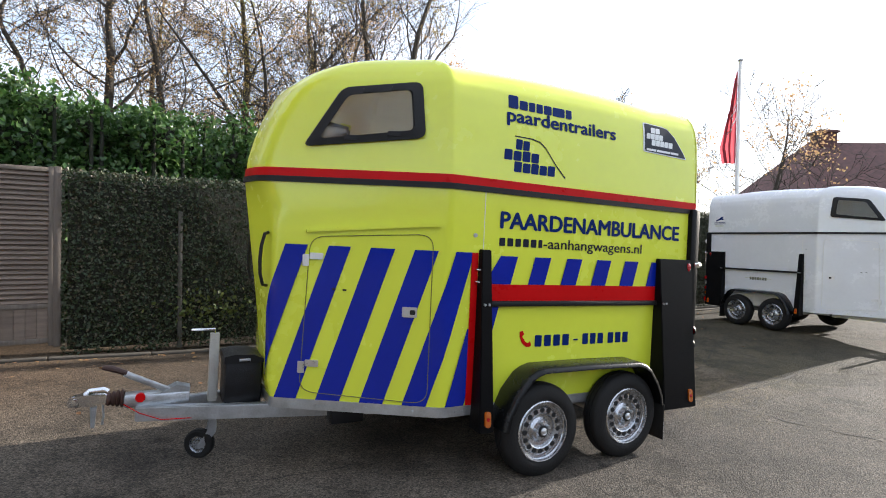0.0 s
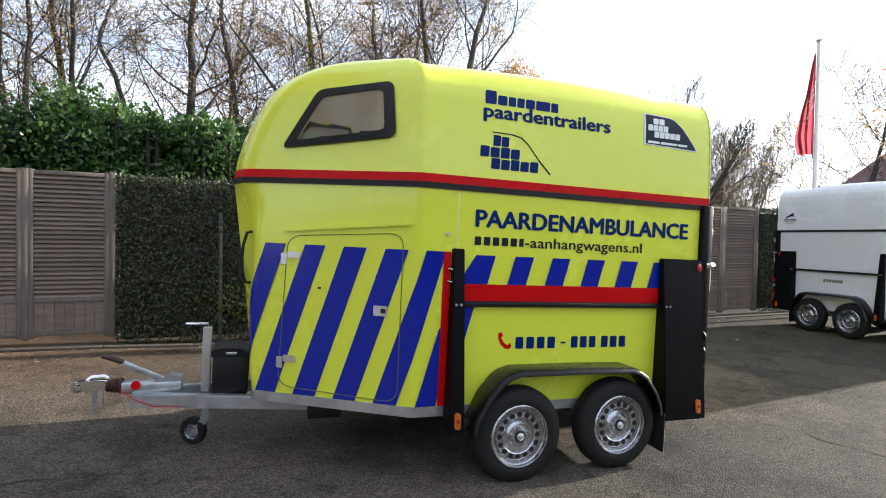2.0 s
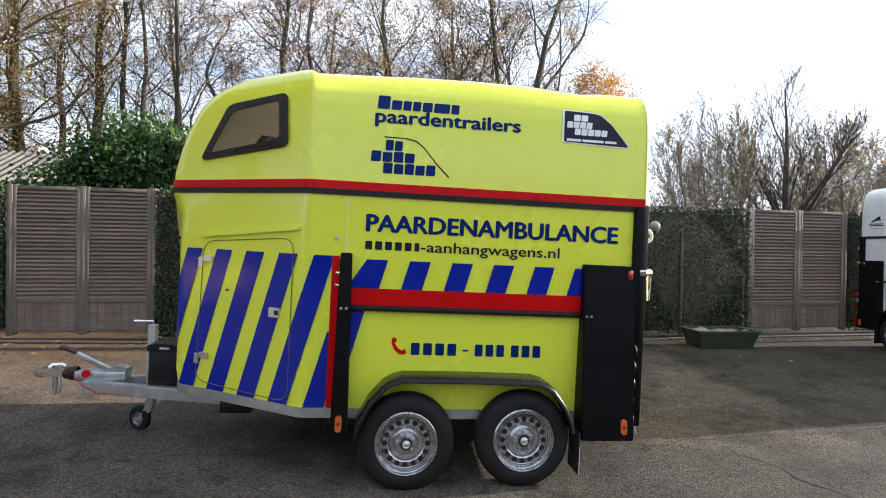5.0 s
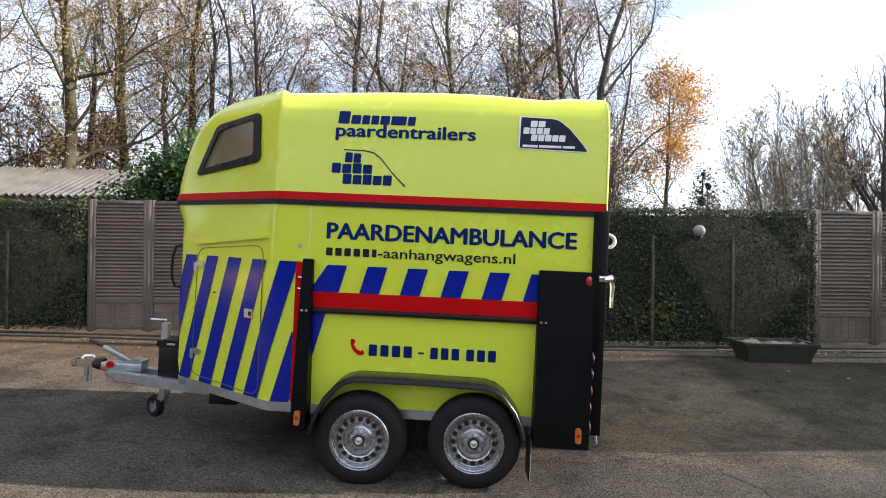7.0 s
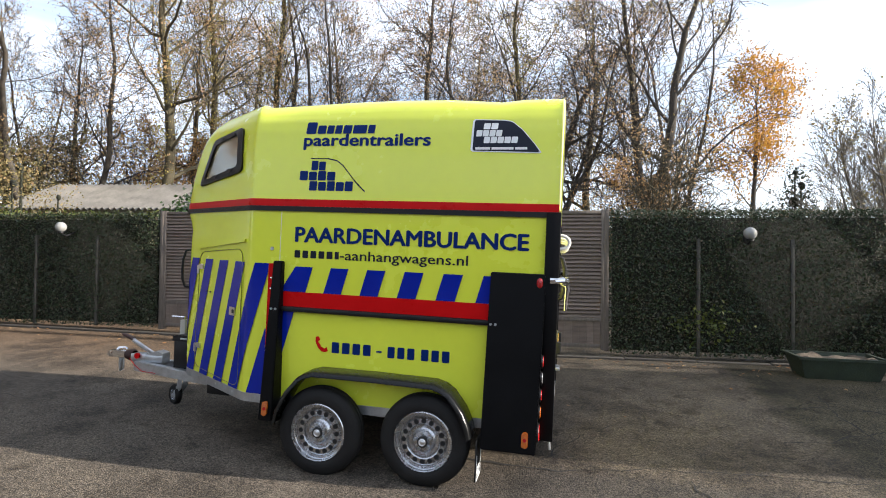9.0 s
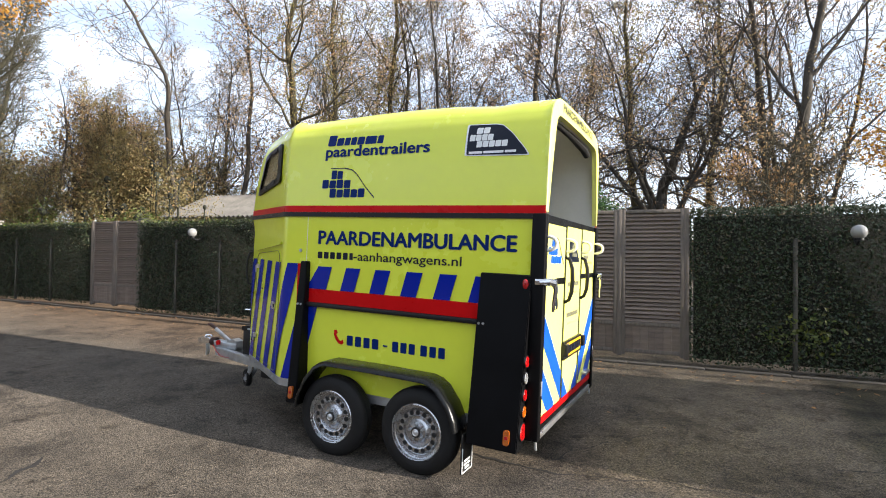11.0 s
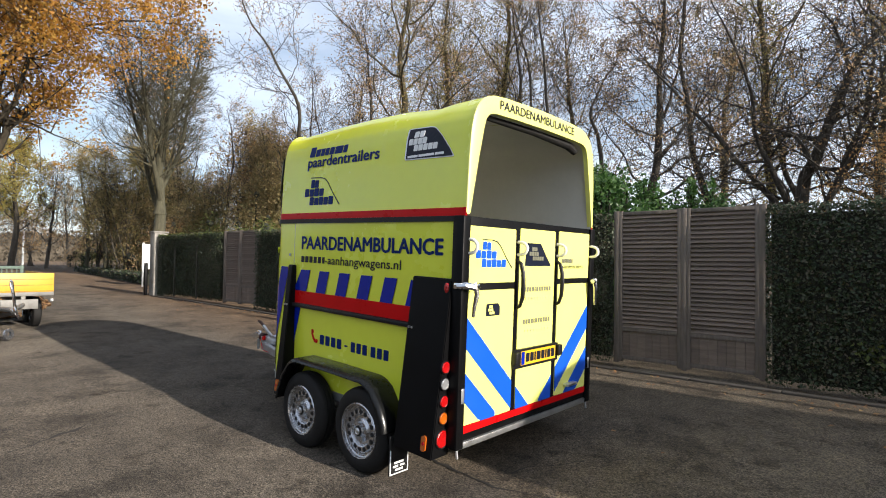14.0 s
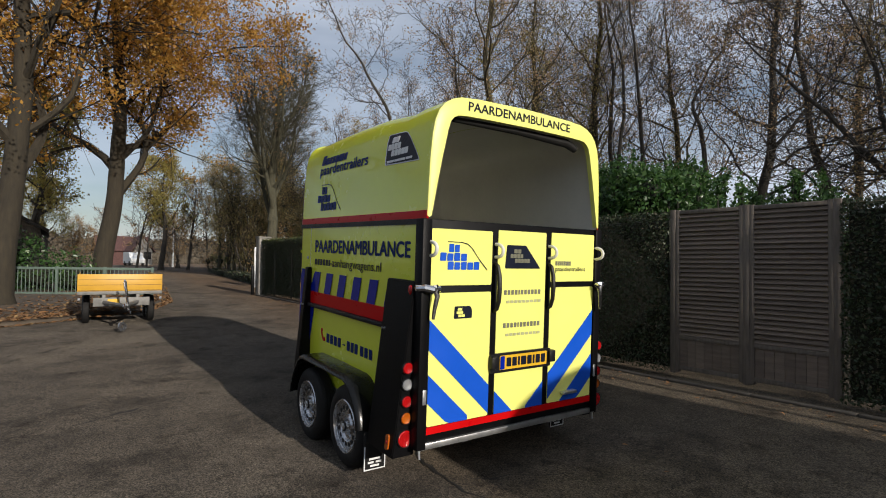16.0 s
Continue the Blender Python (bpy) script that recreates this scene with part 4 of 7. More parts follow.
        # nose handle
        bm = bmesh.new()
        p = [Vector((-1.705 - x, 0.735 + y, w)) for x, y, w in ((0.0, 0.03, 1.56), (0.03, -0.02, 1.55), (0.05, -0.03, 1.47), (0.055, -0.03, 1.38), (0.05, -0.03, 1.29), (0.03, -0.02, 1.22), (0.0, 0.03, 1.21))]
        tube(bm, [(a.x, vv(a.y), a.z) for a in p], 0.011, 8)
        part("grab_handle", bm, BLACKPLASTIC, body, "black grab handle")
        bm = bmesh.new()
        cyl(bm, sd(-0.51, 1.605, 0.0), sd(-0.51, 1.605, 0.008), 0.014, n=12)
        part("stud", bm, GALV, body)
        bm = bmesh.new()
        slab(bm, rect(-0.446, -0.442, 0.5, 1.89), sd, 0.0, 0.002)
        part("panel_seam", bm, INNER, body)
        for u in (-1.40, -1.12, -0.86, -0.60, -0.545):
            bm = bmesh.new()
            f = sl if u < -0.7 else sd
            cyl(bm, f(u, 0.462, 0.004), f(u, 0.462, 0.014), 0.008, n=8)
            part("sill_bolt", bm, GALV, body)
        # rear corner post and door lock
        lo, hi = sorted((vv(0.086), vv(0.16)))
        bm = bmesh.new()
        box(bm, 1.53, 1.628, lo, hi, 0.40, 1.93, 0.01)
        part("corner_post", bm, BLACKPOWDER, tr, "black rear corner post")
        bm = bmesh.new()
        tube(bm, [(1.60, vv(0.07), 1.468), (1.65, vv(0.10), 1.474), (1.672, vv(0.15), 1.462), (1.675, vv(0.20), 1.470)], [0.016, 0.026, 0.030, 0.020], 10)
        box(bm, 1.57, 1.63, *sorted((vv(0.07), vv(0.088))), 1.45, 1.49, 0.004)
        tube(bm, [(1.668, vv(0.16), 1.49), (1.690, vv(0.17), 1.42), (1.682, vv(0.155), 1.33), (1.680, vv(0.150), 1.27)], [0.026, 0.017, 0.013, 0.010], 8)
        part("ramp_lock", bm, CHROME, tr, "bright metal ramp lock with a lever")
        bm = bmesh.new()
        box(bm, 1.61, 1.63, *sorted((vv(0.12), vv(0.15))), 0.70, 0.80, 0.004)
        part("ramp_hinge", bm, GALV, tr)
        bm = bmesh.new()
        tube(bm, [(1.60, vv(0.12), 0.43), (1.61, vv(0.12), 0.34)], 0.009, 8)
        part("ramp_pin", bm, GALV, tr)

    # rear ramp and doors
    ramp = new("rear_ramp")
    ramp.parent = tr
    bm = bmesh.new()
    box(bm, 1.57, BACK - 0.004, 0.161, 2 * MID - 0.161, 0.44, 1.93, 0.006)
    part("ramp_frame", bm, BLACKPOWDER, ramp, "black ramp frame")
    bm = bmesh.new()
    box(bm, 1.56, 1.618, 0.10, 2 * MID - 0.10, 0.395, 0.438, 0.006)
    part("sill", bm, ALU, ramp, "bare aluminium sill")
    film = FILM if livery else WHITEGEL
    panels = [(0.167, 0.692, 1.485, 1.868), (0.167, 0.692, 0.545, 1.435), (0.748, 1.238, 0.545, 1.880), (1.296, 1.803, 1.500, 1.885), (1.296, 1.803, 0.545, 1.455)]
    for k, p in enumerate(panels):
        bm = bmesh.new()
        slab(bm, rounded(rect(*p), 0.012, 3), on_rear, -0.012, 0.0)
        part("ramp_panel", bm, film, ramp, "pale yellow reflective panel" if livery else "")
    bm = bmesh.new()
    slab(bm, rect(0.165, 1.805, 0.493, 0.541), on_rear, -0.008, 0.002)
    part("red_strip", bm, REDFILM, ramp)
    for v in (0.722, 1.270):
        bm = bmesh.new()
        tube(bm, [(1.612, v, 1.64), (1.645, v, 1.62), (1.665, v, 1.55), (1.67, v, 1.46), (1.665, v, 1.37), (1.645, v, 1.31), (1.612, v, 1.29)], [0.012, 0.014, 0.016, 0.017, 0.016, 0.014, 0.012], 8)
        part("ramp_handle", bm, BLACKPLASTIC, ramp, "long black curved handle")
    for v in (0.15, 0.722, 1.270, 1.82):
        bm = bmesh.new()
        tube(bm, [(1.612 + 0.075 * math.sin(math.pi * q / 14) ** 0.7, v + 0.008 * math.sin(math.pi * q / 14), 1.730 + 0.046 * math.cos(math.pi * q / 14)) for q in range(15)], 0.0125, 10)
        part("tie_hoop", bm, INNER, ramp, "pale grey hoop")
    if not livery:
        # small emblems on the side that faces the yard
        fs = on_side(True)
        for k, (a0, a1, b0, b1, mt) in enumerate(((1.20, 1.47, 2.135, 2.148, NAVY), (1.20, 1.47, 2.108, 2.121, NAVY), (1.24, 1.44, 2.062, 2.078, FADED), (0.14, 0.70, 0.985, 0.990, FADED), (0.24, 0.60, 0.955, 1.010, GREYINK))):
            bars("emblem_bars", fs, a0, a1, b0, b1, [1] if k < 4 else [1] * 7, mt, body, "small printed emblem bars", 0.3)
        bm = bmesh.new()
        slab(bm, [(1.44, 2.165), (1.42, 2.20), (1.36, 2.225), (1.31, 2.26), (1.25, 2.275), (1.27, 2.235), (1.24, 2.20), (1.31, 2.205), (1.38, 2.185)], fs, 0.001, 0.004)
        part("emblem_shape", bm, NAVY, body, "dark blue leaping emblem shape", 0)
        return tr

    # ---- livery of the yellow trailer ----
    sd, sl = on_side(), on_slant()
    lv = new("livery")
    lv.parent = body
    T, B = 1.492, 0.497
    step = 0.262 * 0.995 / 0.96

    def stripe(name, pts, f, d0=0.005, d1=0.008, material=BLUE, parent=lv):
        bm = bmesh.new()
        slab(bm, pts, f, d0, d1)
        return part(name, bm, material, parent, "", 0)

    for w in (1.385, 1.305):
        bm = bmesh.new()
        tube(bm, [sd(-0.50, w, 0.006), sd(-0.50, w, 0.022), sd(-0.475, w - 0.004, 0.03)], 0.006, 8)
        part("tie_hook", bm, CHROME, body, "small bright hook")
    nose = on_nose()
    LIM = -1.73
    for a, b in ((-1.611, -1.483), (-1.365, -1.241), (-1.130, -0.995), (-0.885, -0.754)):
        bm = bmesh.new()
        rows = []
        for r in range(25):
            w = T + (B - T) * r / 24
            sh = step * r / 24
            rows.append([bm.verts.new(nose(max(a - sh, LIM) + (max(b - sh, LIM) - max(a - sh, LIM)) * c / 5, w, 0.008)) for c in range(6)])
            if b - sh < LIM + 0.02:
                break
        for q, z in zip(rows, rows[1:]):
            for c in range(5):
                bm.faces.new((q[c], q[c + 1], z[c + 1], z[c]))
        part("blue_stripe", bm, BLUE, lv, "", 40)
    # the stripes that fold round the corner
    k = step / (T - B)
    for a, b in ((-0.648, -0.515), (-0.405, -0.272)):
        bm = bmesh.new()
        rows = []
        for r in range(33):
            w = T + (B - T) * r / 32
            p, q = min(a - step * r / 32, -0.531), min(b - step * r / 32, -0.531)
            if q - p < 0.002:
                continue
            rows.append([bm.verts.new(nose(p + (q - p) * c / 8, w, 0.008)) for c in range(9)])
        for q, z in zip(rows, rows[1:]):
            for c in range(8):
                bm.faces.new((q[c], q[c + 1], z[c + 1], z[c]))
        part("blue_stripe", bm, BLUE, lv, "", 40)
    stripe("blue_stripe", [(-0.378, 1.14), (-0.305, 1.14), (-0.395, 0.80), (-0.395, 1.14)], sd)
    stripe("red_strip", rect(-0.530, -0.482, B, T), sd, material=REDFILM)
    for i in range(6):
        a = -0.306 + 0.2852 * i
        b = a + 0.138
        g = 0.19 * k
        if i == 5:
            stripe("blue_stripe", [(a, 1.478), (1.17, 1.478), (1.17, 1.288), (a - g, 1.288)], sd)
        elif i == 0:
            stripe("blue_stripe", [(a, 1.478), (b, 1.478), (b - g, 1.288), (-0.40, 1.288), (-0.40, 1.33)], sd)
        else:
            stripe("blue_stripe", [(a, 1.478), (b, 1.478), (b - g, 1.288), (a - g, 1.288)], sd)
    stripe("red_strip", rect(-0.40, 1.172, 1.177, 1.287), sd, material=REDFILM)
    lettering("lettering", "PAARDENAMBULANCE", sd, -0.318, 1.416, 1.664, 1.775, NAVY, lv, "dark blue capitals", heavy=0.0062)
    # bars in place of the first word of the address, then the legible rest
    bars("lettering_bars", sd, -0.322, 0.035, 1.545, 1.600, [1, 1, 1, 1, 1, 0.7], INK, lv, "dark bars in place of a name", 0.45)
    lettering("lettering", "-aanhangwagens.nl", sd, 0.045, 1.003, 1.520, 1.612, INK, lv, "thin black web lettering", heavy=0.0014)
    bars("lettering_bars", sd, -0.285, 0.262, 2.483, 2.565, [1.2, 1, 0.8, 0.8, 1, 1.6, 0.8], NAVY, lv, "dark blue bars in place of a maker's name", 0.16, 0.006, [1.12, 0.8, 0.8, 0.8, 0.8, 0.8, 0.8])
    lettering("lettering", "paardentrailers", sd, -0.292, 0.69, 2.362, 2.478, NAVY, lv, "dark blue lower-case lettering", heavy=0.0052)

    def emblem(f, a, b, s, ink, line, parent):
        """Three stepped rows of blocks beside a long roof-shaped line."""
        for x0, x1, y, n in ((0.09, 0.20, 0.150, 2), (0.0, 0.28, 0.075, 4), (0.08, 0.42, 0.0, 5)):
            bars("emblem_bars", f, a + x0 * s, a + x1 * s, b + y * s, b + (y + 0.070) * s, [1] * n, ink, parent, "", 0.16, 0.003 * s, [1.0, 0.92])
        if line:
            bm = bmesh.new()
            pts = [(0.08, 0.238), (0.22, 0.236), (0.29, 0.222), (0.34, 0.185), (0.43, 0.08), (0.50, 0.012), (0.515, 0.0)]
            for (x0, y0), (x1, y1) in zip(pts, pts[1:]):
                h = 0.004 * s * (0.6 + 2 * x0)
                slab(bm, [(a + x0 * s, b + y0 * s - h), (a + x1 * s, b + y1 * s - h), (a + x1 * s, b + y1 * s + h), (a + x0 * s, b + y0 * s + h)], f, 0.001, 0.004)
            part("emblem_line", bm, line, parent, "", 0)

    emblem(sd, -0.312, 2.052, 1.02, NAVY, INK, lv)
    sg = [(0.985, 2.345), (1.482, 2.332), (1.44, 2.39), (1.345, 2.50), (1.27, 2.562), (1.22, 2.572), (0.992, 2.580)]
    def inner_of(pts, r):
        c = Vector((sum(p[0] for p in pts) / len(pts), sum(p[1] for p in pts) / len(pts)))
        return [tuple(c + (Vector(p) - c) * r) for p in pts]
    for pts, d, mt in ((rounded(sg, 0.016, 2), 0.004, WHITEFILM), (rounded(inner_of(sg, 0.945), 0.014, 2), 0.0055, INK)):
        bm = bmesh.new()
        f = bm.faces.new([bm.verts.new((a, b, 0)) for a, b in pts])
        bmesh.ops.triangulate(bm, faces=[f])
        bmesh.ops.subdivide_edges(bm, edges=bm.edges, cuts=3, use_grid_fill=True)
        for v in bm.verts:
            v.co = sd(v.co.x, v.co.y, d)
        part("sign_film", bm, mt, lv, "dark sticker with a white edge" if mt is INK else "", 0)
    up = lambda a, b, d: sd(a, b, d + 0.004)
    for x0, x1, y, n in ((1.07, 1.17, 2.503, 2), (1.02, 1.20, 2.452, 4), (1.075, 1.31, 2.404, 5)):
        bars("emblem_bars", up, x0, x1, y, y + 0.045, [1] * n, WHITEFILM, lv, "", 0.15, 0.005)
    bars("lettering_bars", up, 1.02, 1.38, 2.358, 2.375, [1.5, 2.2, 1.2], WHITEFILM, lv, "", 0.15)
    # telephone symbol and number bars
    bm = bmesh.new()
    pts = [(-0.118, 0.965), (-0.095, 0.968), (-0.083, 0.945), (-0.098, 0.930), (-0.07, 0.893), (-0.048, 0.882), (-0.03, 0.895), (-0.018, 0.868), (-0.036, 0.855), (-0.066, 0.858), (-0.098, 0.885), (-0.119, 0.93)]
    slab(bm, pts, sd, 0.001, 0.004)
    part("telephone_symbol", bm, REDFILM, lv, "", 0)
    for a0, a1, n in ((0.012, 0.315, 4), (0.445, 0.645, 3), (0.695, 0.90, 3)):
        bars("number_bars", sd, a0, a1, 0.855, 0.935, [1] * n, NAVY, lv, "dark blue bars in place of a number", 0.42)
    bars("number_bars", sd, 0.36, 0.40, 0.886, 0.898, [1], NAVY, lv)
    # rear livery
    def clip_band(lo, hi, sign):
        """A diagonal blue band, cut at the panel edges."""
        for a0, a1, b0, b1 in panels[1:3] + panels[4:5]:
            pts = []
            n = 14
            for i in range(n + 1):
                v = a0 + (a1 - a0) * i / n
                x = v if sign > 0 else 2 * MID - v
                t, q = min(b1, hi - 0.94 * (x - 0.167)), max(b0, lo - 0.94 * (x - 0.167))
                if t > q + 1e-4 and x < 1.2 and not (sign > 0 and v > 1.0) and not (sign < 0 and v < 0.97):
                    pts.append((v, q, t))
            if len(pts) > 1:
                bm = bmesh.new()
                slab(bm, [(v, q) for v, q, t in pts] + [(v, t) for v, q, t in reversed(pts)], on_rear, 0.0005, 0.003)
                part("blue_chevron", bm, REARBLUE, ramp, "", 0)
    for sgn in (1, -1):
        clip_band(1.055, 1.258, sgn)
        clip_band(0.702, 0.893, sgn)
    emblem(on_rear, 0.235, 1.592, 0.80, REARBLUE, INK, ramp)
    bm = bmesh.new()
    slab(bm, rounded([(0.816, 1.602), (1.178, 1.602), (1.02, 1.775), (0.832, 1.775)], 0.012, 2), on_rear, 0.001, 0.004)
    part("sign_film", bm, INK, ramp, "black sticker", 0)
    upr = lambda a, b, d: on_rear(a, b, d + 0.003)
    for x0, x1, y, n in ((0.90, 0.97, 1.715, 2), (0.865, 0.99, 1.68, 4), (0.91, 1.06, 1.645, 5)):
        bars("emblem_bars", upr, x0, x1, y, y + 0.03, [1] * n, GREYINK, ramp, "", 0.15)
    bars("lettering_bars", on_rear, 1.345, 1.52, 1.628, 1.662, [1.2, 1, 0.8, 0.8, 1, 1.6, 0.8], GREYINK, ramp, "", 0.4)
    lettering("lettering", "paardentrailers", on_rear, 1.345, 1.695, 1.572, 1.618, INK, ramp)
    for y in (1.408, 1.165):
        bars("number_bars", on_rear, 0.815, 1.185, y, y + 0.035, [1, 1, 1, 1, 0.5, 1, 1, 1, 1, 1, 1], GREYINK, ramp, "", 0.5)
        bars("lettering_bars", on_rear, 0.84, 1.19, y - 0.062, y - 0.042, [1] * 9, FADED, ramp, "", 0.3)
    bm = bmesh.new()
    slab(bm, rounded([(0.365, 1.255), (0.52, 1.255), (0.52, 1.315), (0.50, 1.34), (0.37, 1.34)], 0.008, 2), on_rear, 0.001, 0.004)
    part("sign_film", bm, INK, ramp, "small black sticker", 0)
    for x0, x1, y in ((0.395, 0.43, 1.31), (0.385, 0.44, 1.288), (0.40, 0.455, 1.266)):
        bars("emblem_bars", upr, x0, x1, y, y + 0.018, [1, 1], FILM, ramp, "", 0.1)
    lettering("lettering", "PAARDENAMBULANCE", lambda a, b, d: Vector((BACK + 0.012 + d, a, b + 0.006 * (1 - ((a - MID) / 0.55) ** 2))), 0.43, 1.45, 2.690, 2.752, INK, body, "black capitals on the rear arch", heavy=0.0012)
    bm = bmesh.new()
    slab(bm, rounded(rect(0.69, 1.30, 0.845, 0.985), 0.012, 2), on_rear, 0.0, 0.02)
    for v in (0.715, 1.30):
        box(bm, BACK, BACK + 0.05, v - 0.03, v + 0.03, 0.88, 0.97, 0.008)
    holder = part("plate_holder", bm, BLACKPLASTIC, ramp, "black number plate holder with lamps")
    bm = bmesh.new()
    slab(bm, rounded(rect(0.775, 1.255, 0.865, 0.968), 0.008, 2), on_rear, 0.02, 0.024)
    plate = part("plate", bm, PLATE, holder, "yellow plate")
    pl = lambda a, b, d: on_rear(a, b, d + 0.0235)
    bars("plate_bars", pl, 0.84, 1.235, 0.885, 0.950, [1, 1, 0.4, 1.2, 1, 0.4, 1, 1], INK, plate, "", 0.3)
    bars("plate_strip", pl, 0.779, 0.82, 0.869, 0.964, [1], BLUE, plate)
    bm = bmesh.new()
    box(bm, BACK, BACK + 0.05, 1.44, 1.60, 0.60, 0.625, 0.008)
    part("step_handle", bm, ALU, ramp, "bare metal foot handle")
    # rolled curtain under the rear arch
    bm = bmesh.new()
    tube(bm, [(1.54, 0.36, 2.635), (1.54, MID, 2.640), (1.54, 1.50, 2.625), (1.55, 1.60, 2.585)], [0.020, 0.026, 0.035, 0.03], 12)
    part("rolled_curtain", bm, RUBBER, tr, "dark rolled rear curtain")
    return tr


AMBULANCE = pose(3.41, 3.25, 0, 0, 1.9, 1.2)
horse_trailer(AMBULANCE, YELLOW, True, "fluorescent yellow horse ambulance trailer with blue stripes, parked on asphalt")


def white_pose(x, y, heading, size):
    """Places a trailer by the hub of the rear wheel on its far side."""
    turn = pose(0, 0, 0, 0, 0, heading) @ Matrix.Diagonal((size, size, size, 1))
    off = turn @ Vector((0.77, 2 * MID, 0))
    return pose(x - off.x, y - off.y, gz(x, y) - 0.003, 0, 0, heading) @ Matrix.Diagonal((size, size, size, 1))


horse_trailer(white_pose(10.80, 6.98, 88.3, 0.918), WHITEGEL, False, "white horse trailer with black trim parked by the fence")


# ---- ground sheet ----
def ground():
    xs = sorted({*np.linspace(-16, 14, 61).tolist(), 1.2, -2500, -1200, -600, -300, -150, -80, -50, -35, -25, -20, 18, 25, 40, 80, 200, 600, 1500, 2500})
    ys = sorted({*np.linspace(-6, 12, 25).tolist(), 6.2, -2500, -1000, -400, -150, -60, -25, -12, 16, 25, 40, 80, 200, 600, 2500})
    verts = [(x, y, gz(x, y)) for y in ys for x in xs]
    n = len(xs)
    faces = [(j * n + i, j * n + i + 1, (j + 1) * n + i + 1, (j + 1) * n + i) for j in range(len(ys) - 1) for i in range(n - 1)]
    return tagged(raw("ground", verts, faces, ASPHALT, smooth=60), "worn brown-grey asphalt yard with cracks and stains", "asphalt", kind="structure")


GROUND = ground()

# ---- fence line ----
FA, FB = 7.78, 0.09
FDEG = math.degrees(math.atan(FB))
FTOP = 2.34


def fy(x):
    return FA + FB * x


def fpose(x, z=None):
    return pose(x, fy(x), gz(x) if z is None else z, 0, 0, FDEG)


def gate_meshes():
    """Shared meshes of one gate leaf's pieces; the leaf is 0.91 m wide and 2.1 m high."""
    bm = bmesh.new()
    box(bm, -0.41, 0.41, -0.008, 0.008, -0.036, 0.036, 0.003, Matrix.Rotation(radians(-38), 4, "X"), 1)
    me = bpy.data.meshes.new("slat")
    bm.to_mesh(me)
    bm.free()
    me.materials.append(WOOD)
    return me


SLAT = gate_meshes()


def louvre_gate(x0, x1, top, label):
    """A pair of louvred leaves between x0 and x1, standing on the kerb."""
    xm = (x0 + x1) / 2
    base = gz(xm, 8) + 0.09
    h = top - base
    g = thing("louvre_gate", fpose(xm, base), label, "fence gate", "louvred fence gates")
    wid = (x1 - x0) / math.cos(radians(FDEG))
    for x in (-wid / 2, 0, wid / 2):
        bm = bmesh.new()
        box(bm, x - 0.036, x + 0.036, -0.034, 0.05, -0.02, h + 0.004, 0.006)
        part("post", bm, WOODPOST, g, "grey weathered post")
    leaf_w = wid / 2 - 0.08
    for s in (-1, 1):
        cx = s * wid / 4
        leaf = new("gate_leaf")
        leaf.parent = g
        for a, b, c, d in ((-leaf_w / 2, leaf_w / 2, h - 0.06, h - 0.01), (-leaf_w / 2, leaf_w / 2, 0.43, 0.485), (-leaf_w / 2, leaf_w / 2, 0.03, 0.085)):
            bm = bmesh.new()
            box(bm, cx + a, cx + b, -0.024, 0.024, c, d, 0.004)
            part("rail", bm, WOODPOST, leaf)
        for a in (-leaf_w / 2 + 0.02, leaf_w / 2 - 0.02):
            bm = bmesh.new()
            box(bm, cx + a - 0.025, cx + a + 0.025, -0.028, 0.028, 0.0, h, 0.004)
            part("stile", bm, WOODPOST, leaf)
        nb = 7
        for k in range(nb):
            bm = bmesh.new()
            a = cx - leaf_w / 2 + 0.045 + (leaf_w - 0.09) * k / nb
            box(bm, a + 0.001, a + (leaf_w - 0.09) / nb - 0.001, -0.012, 0.012, 0.085, 0.43, 0.003, seg=1)
            part("board", bm, WOOD, leaf)
        n = 27
        for k in range(n):
            sl = new("slat", SLAT)
            sl.parent = leaf
            sl.matrix_basis = pose(cx, 0, 0.515 + (h - 0.60) * k / (n - 1), random.uniform(-2, 2), 0, random.uniform(-0.3, 0.3)) @ Matrix.Diagonal(((leaf_w - 0.08) / 0.82, 1, 1, 1))


GATES = [(-7.12, -5.52), (-1.85, -0.06), (3.83, 5.655), (9.62, 11.62)]
for k, (a, b) in enumerate(GATES):
    louvre_gate(a, b, FTOP - 0.005 * k, "grey-brown weathered louvred wooden gate pair with solid boards below")


def leaf_cloud(rng, centres, size, normal=None, spread=0.9, fold=0.25):
    """Folded four-cornered leaves at the centres; arrays of verts and faces."""
    n = len(centres)
    c = np.asarray(centres, float)
    d = rng.normal(size=(n, 3))
    d /= np.linalg.norm(d, axis=1, keepdims=True)
    if normal is not None:
        nv = np.asarray(normal, float) + spread * rng.normal(size=(n, 3))
    else:
        nv = rng.normal(size=(n, 3))
    nv /= np.linalg.norm(nv, axis=1, keepdims=True)
    a = np.cross(nv, d)
    a /= np.linalg.norm(a, axis=1, keepdims=True) + 1e-9
    b = np.cross(nv, a)
    s = size * rng.uniform(0.6, 1.3, size=(n, 1))
    w = s * rng.uniform(0.5, 0.75, size=(n, 1))
    p0, p2 = c - a * s, c + a * s
    p1, p3 = c + b * w + nv * s * fold, c - b * w + nv * s * fold
    verts = np.stack([p0, p1, p2, p3], axis=1).reshape(-1, 3)
    i = np.arange(n) * 4
    faces = np.concatenate([np.stack([i, i + 1, i + 2], 1), np.stack([i, i + 2, i + 3], 1)])
    return verts, faces


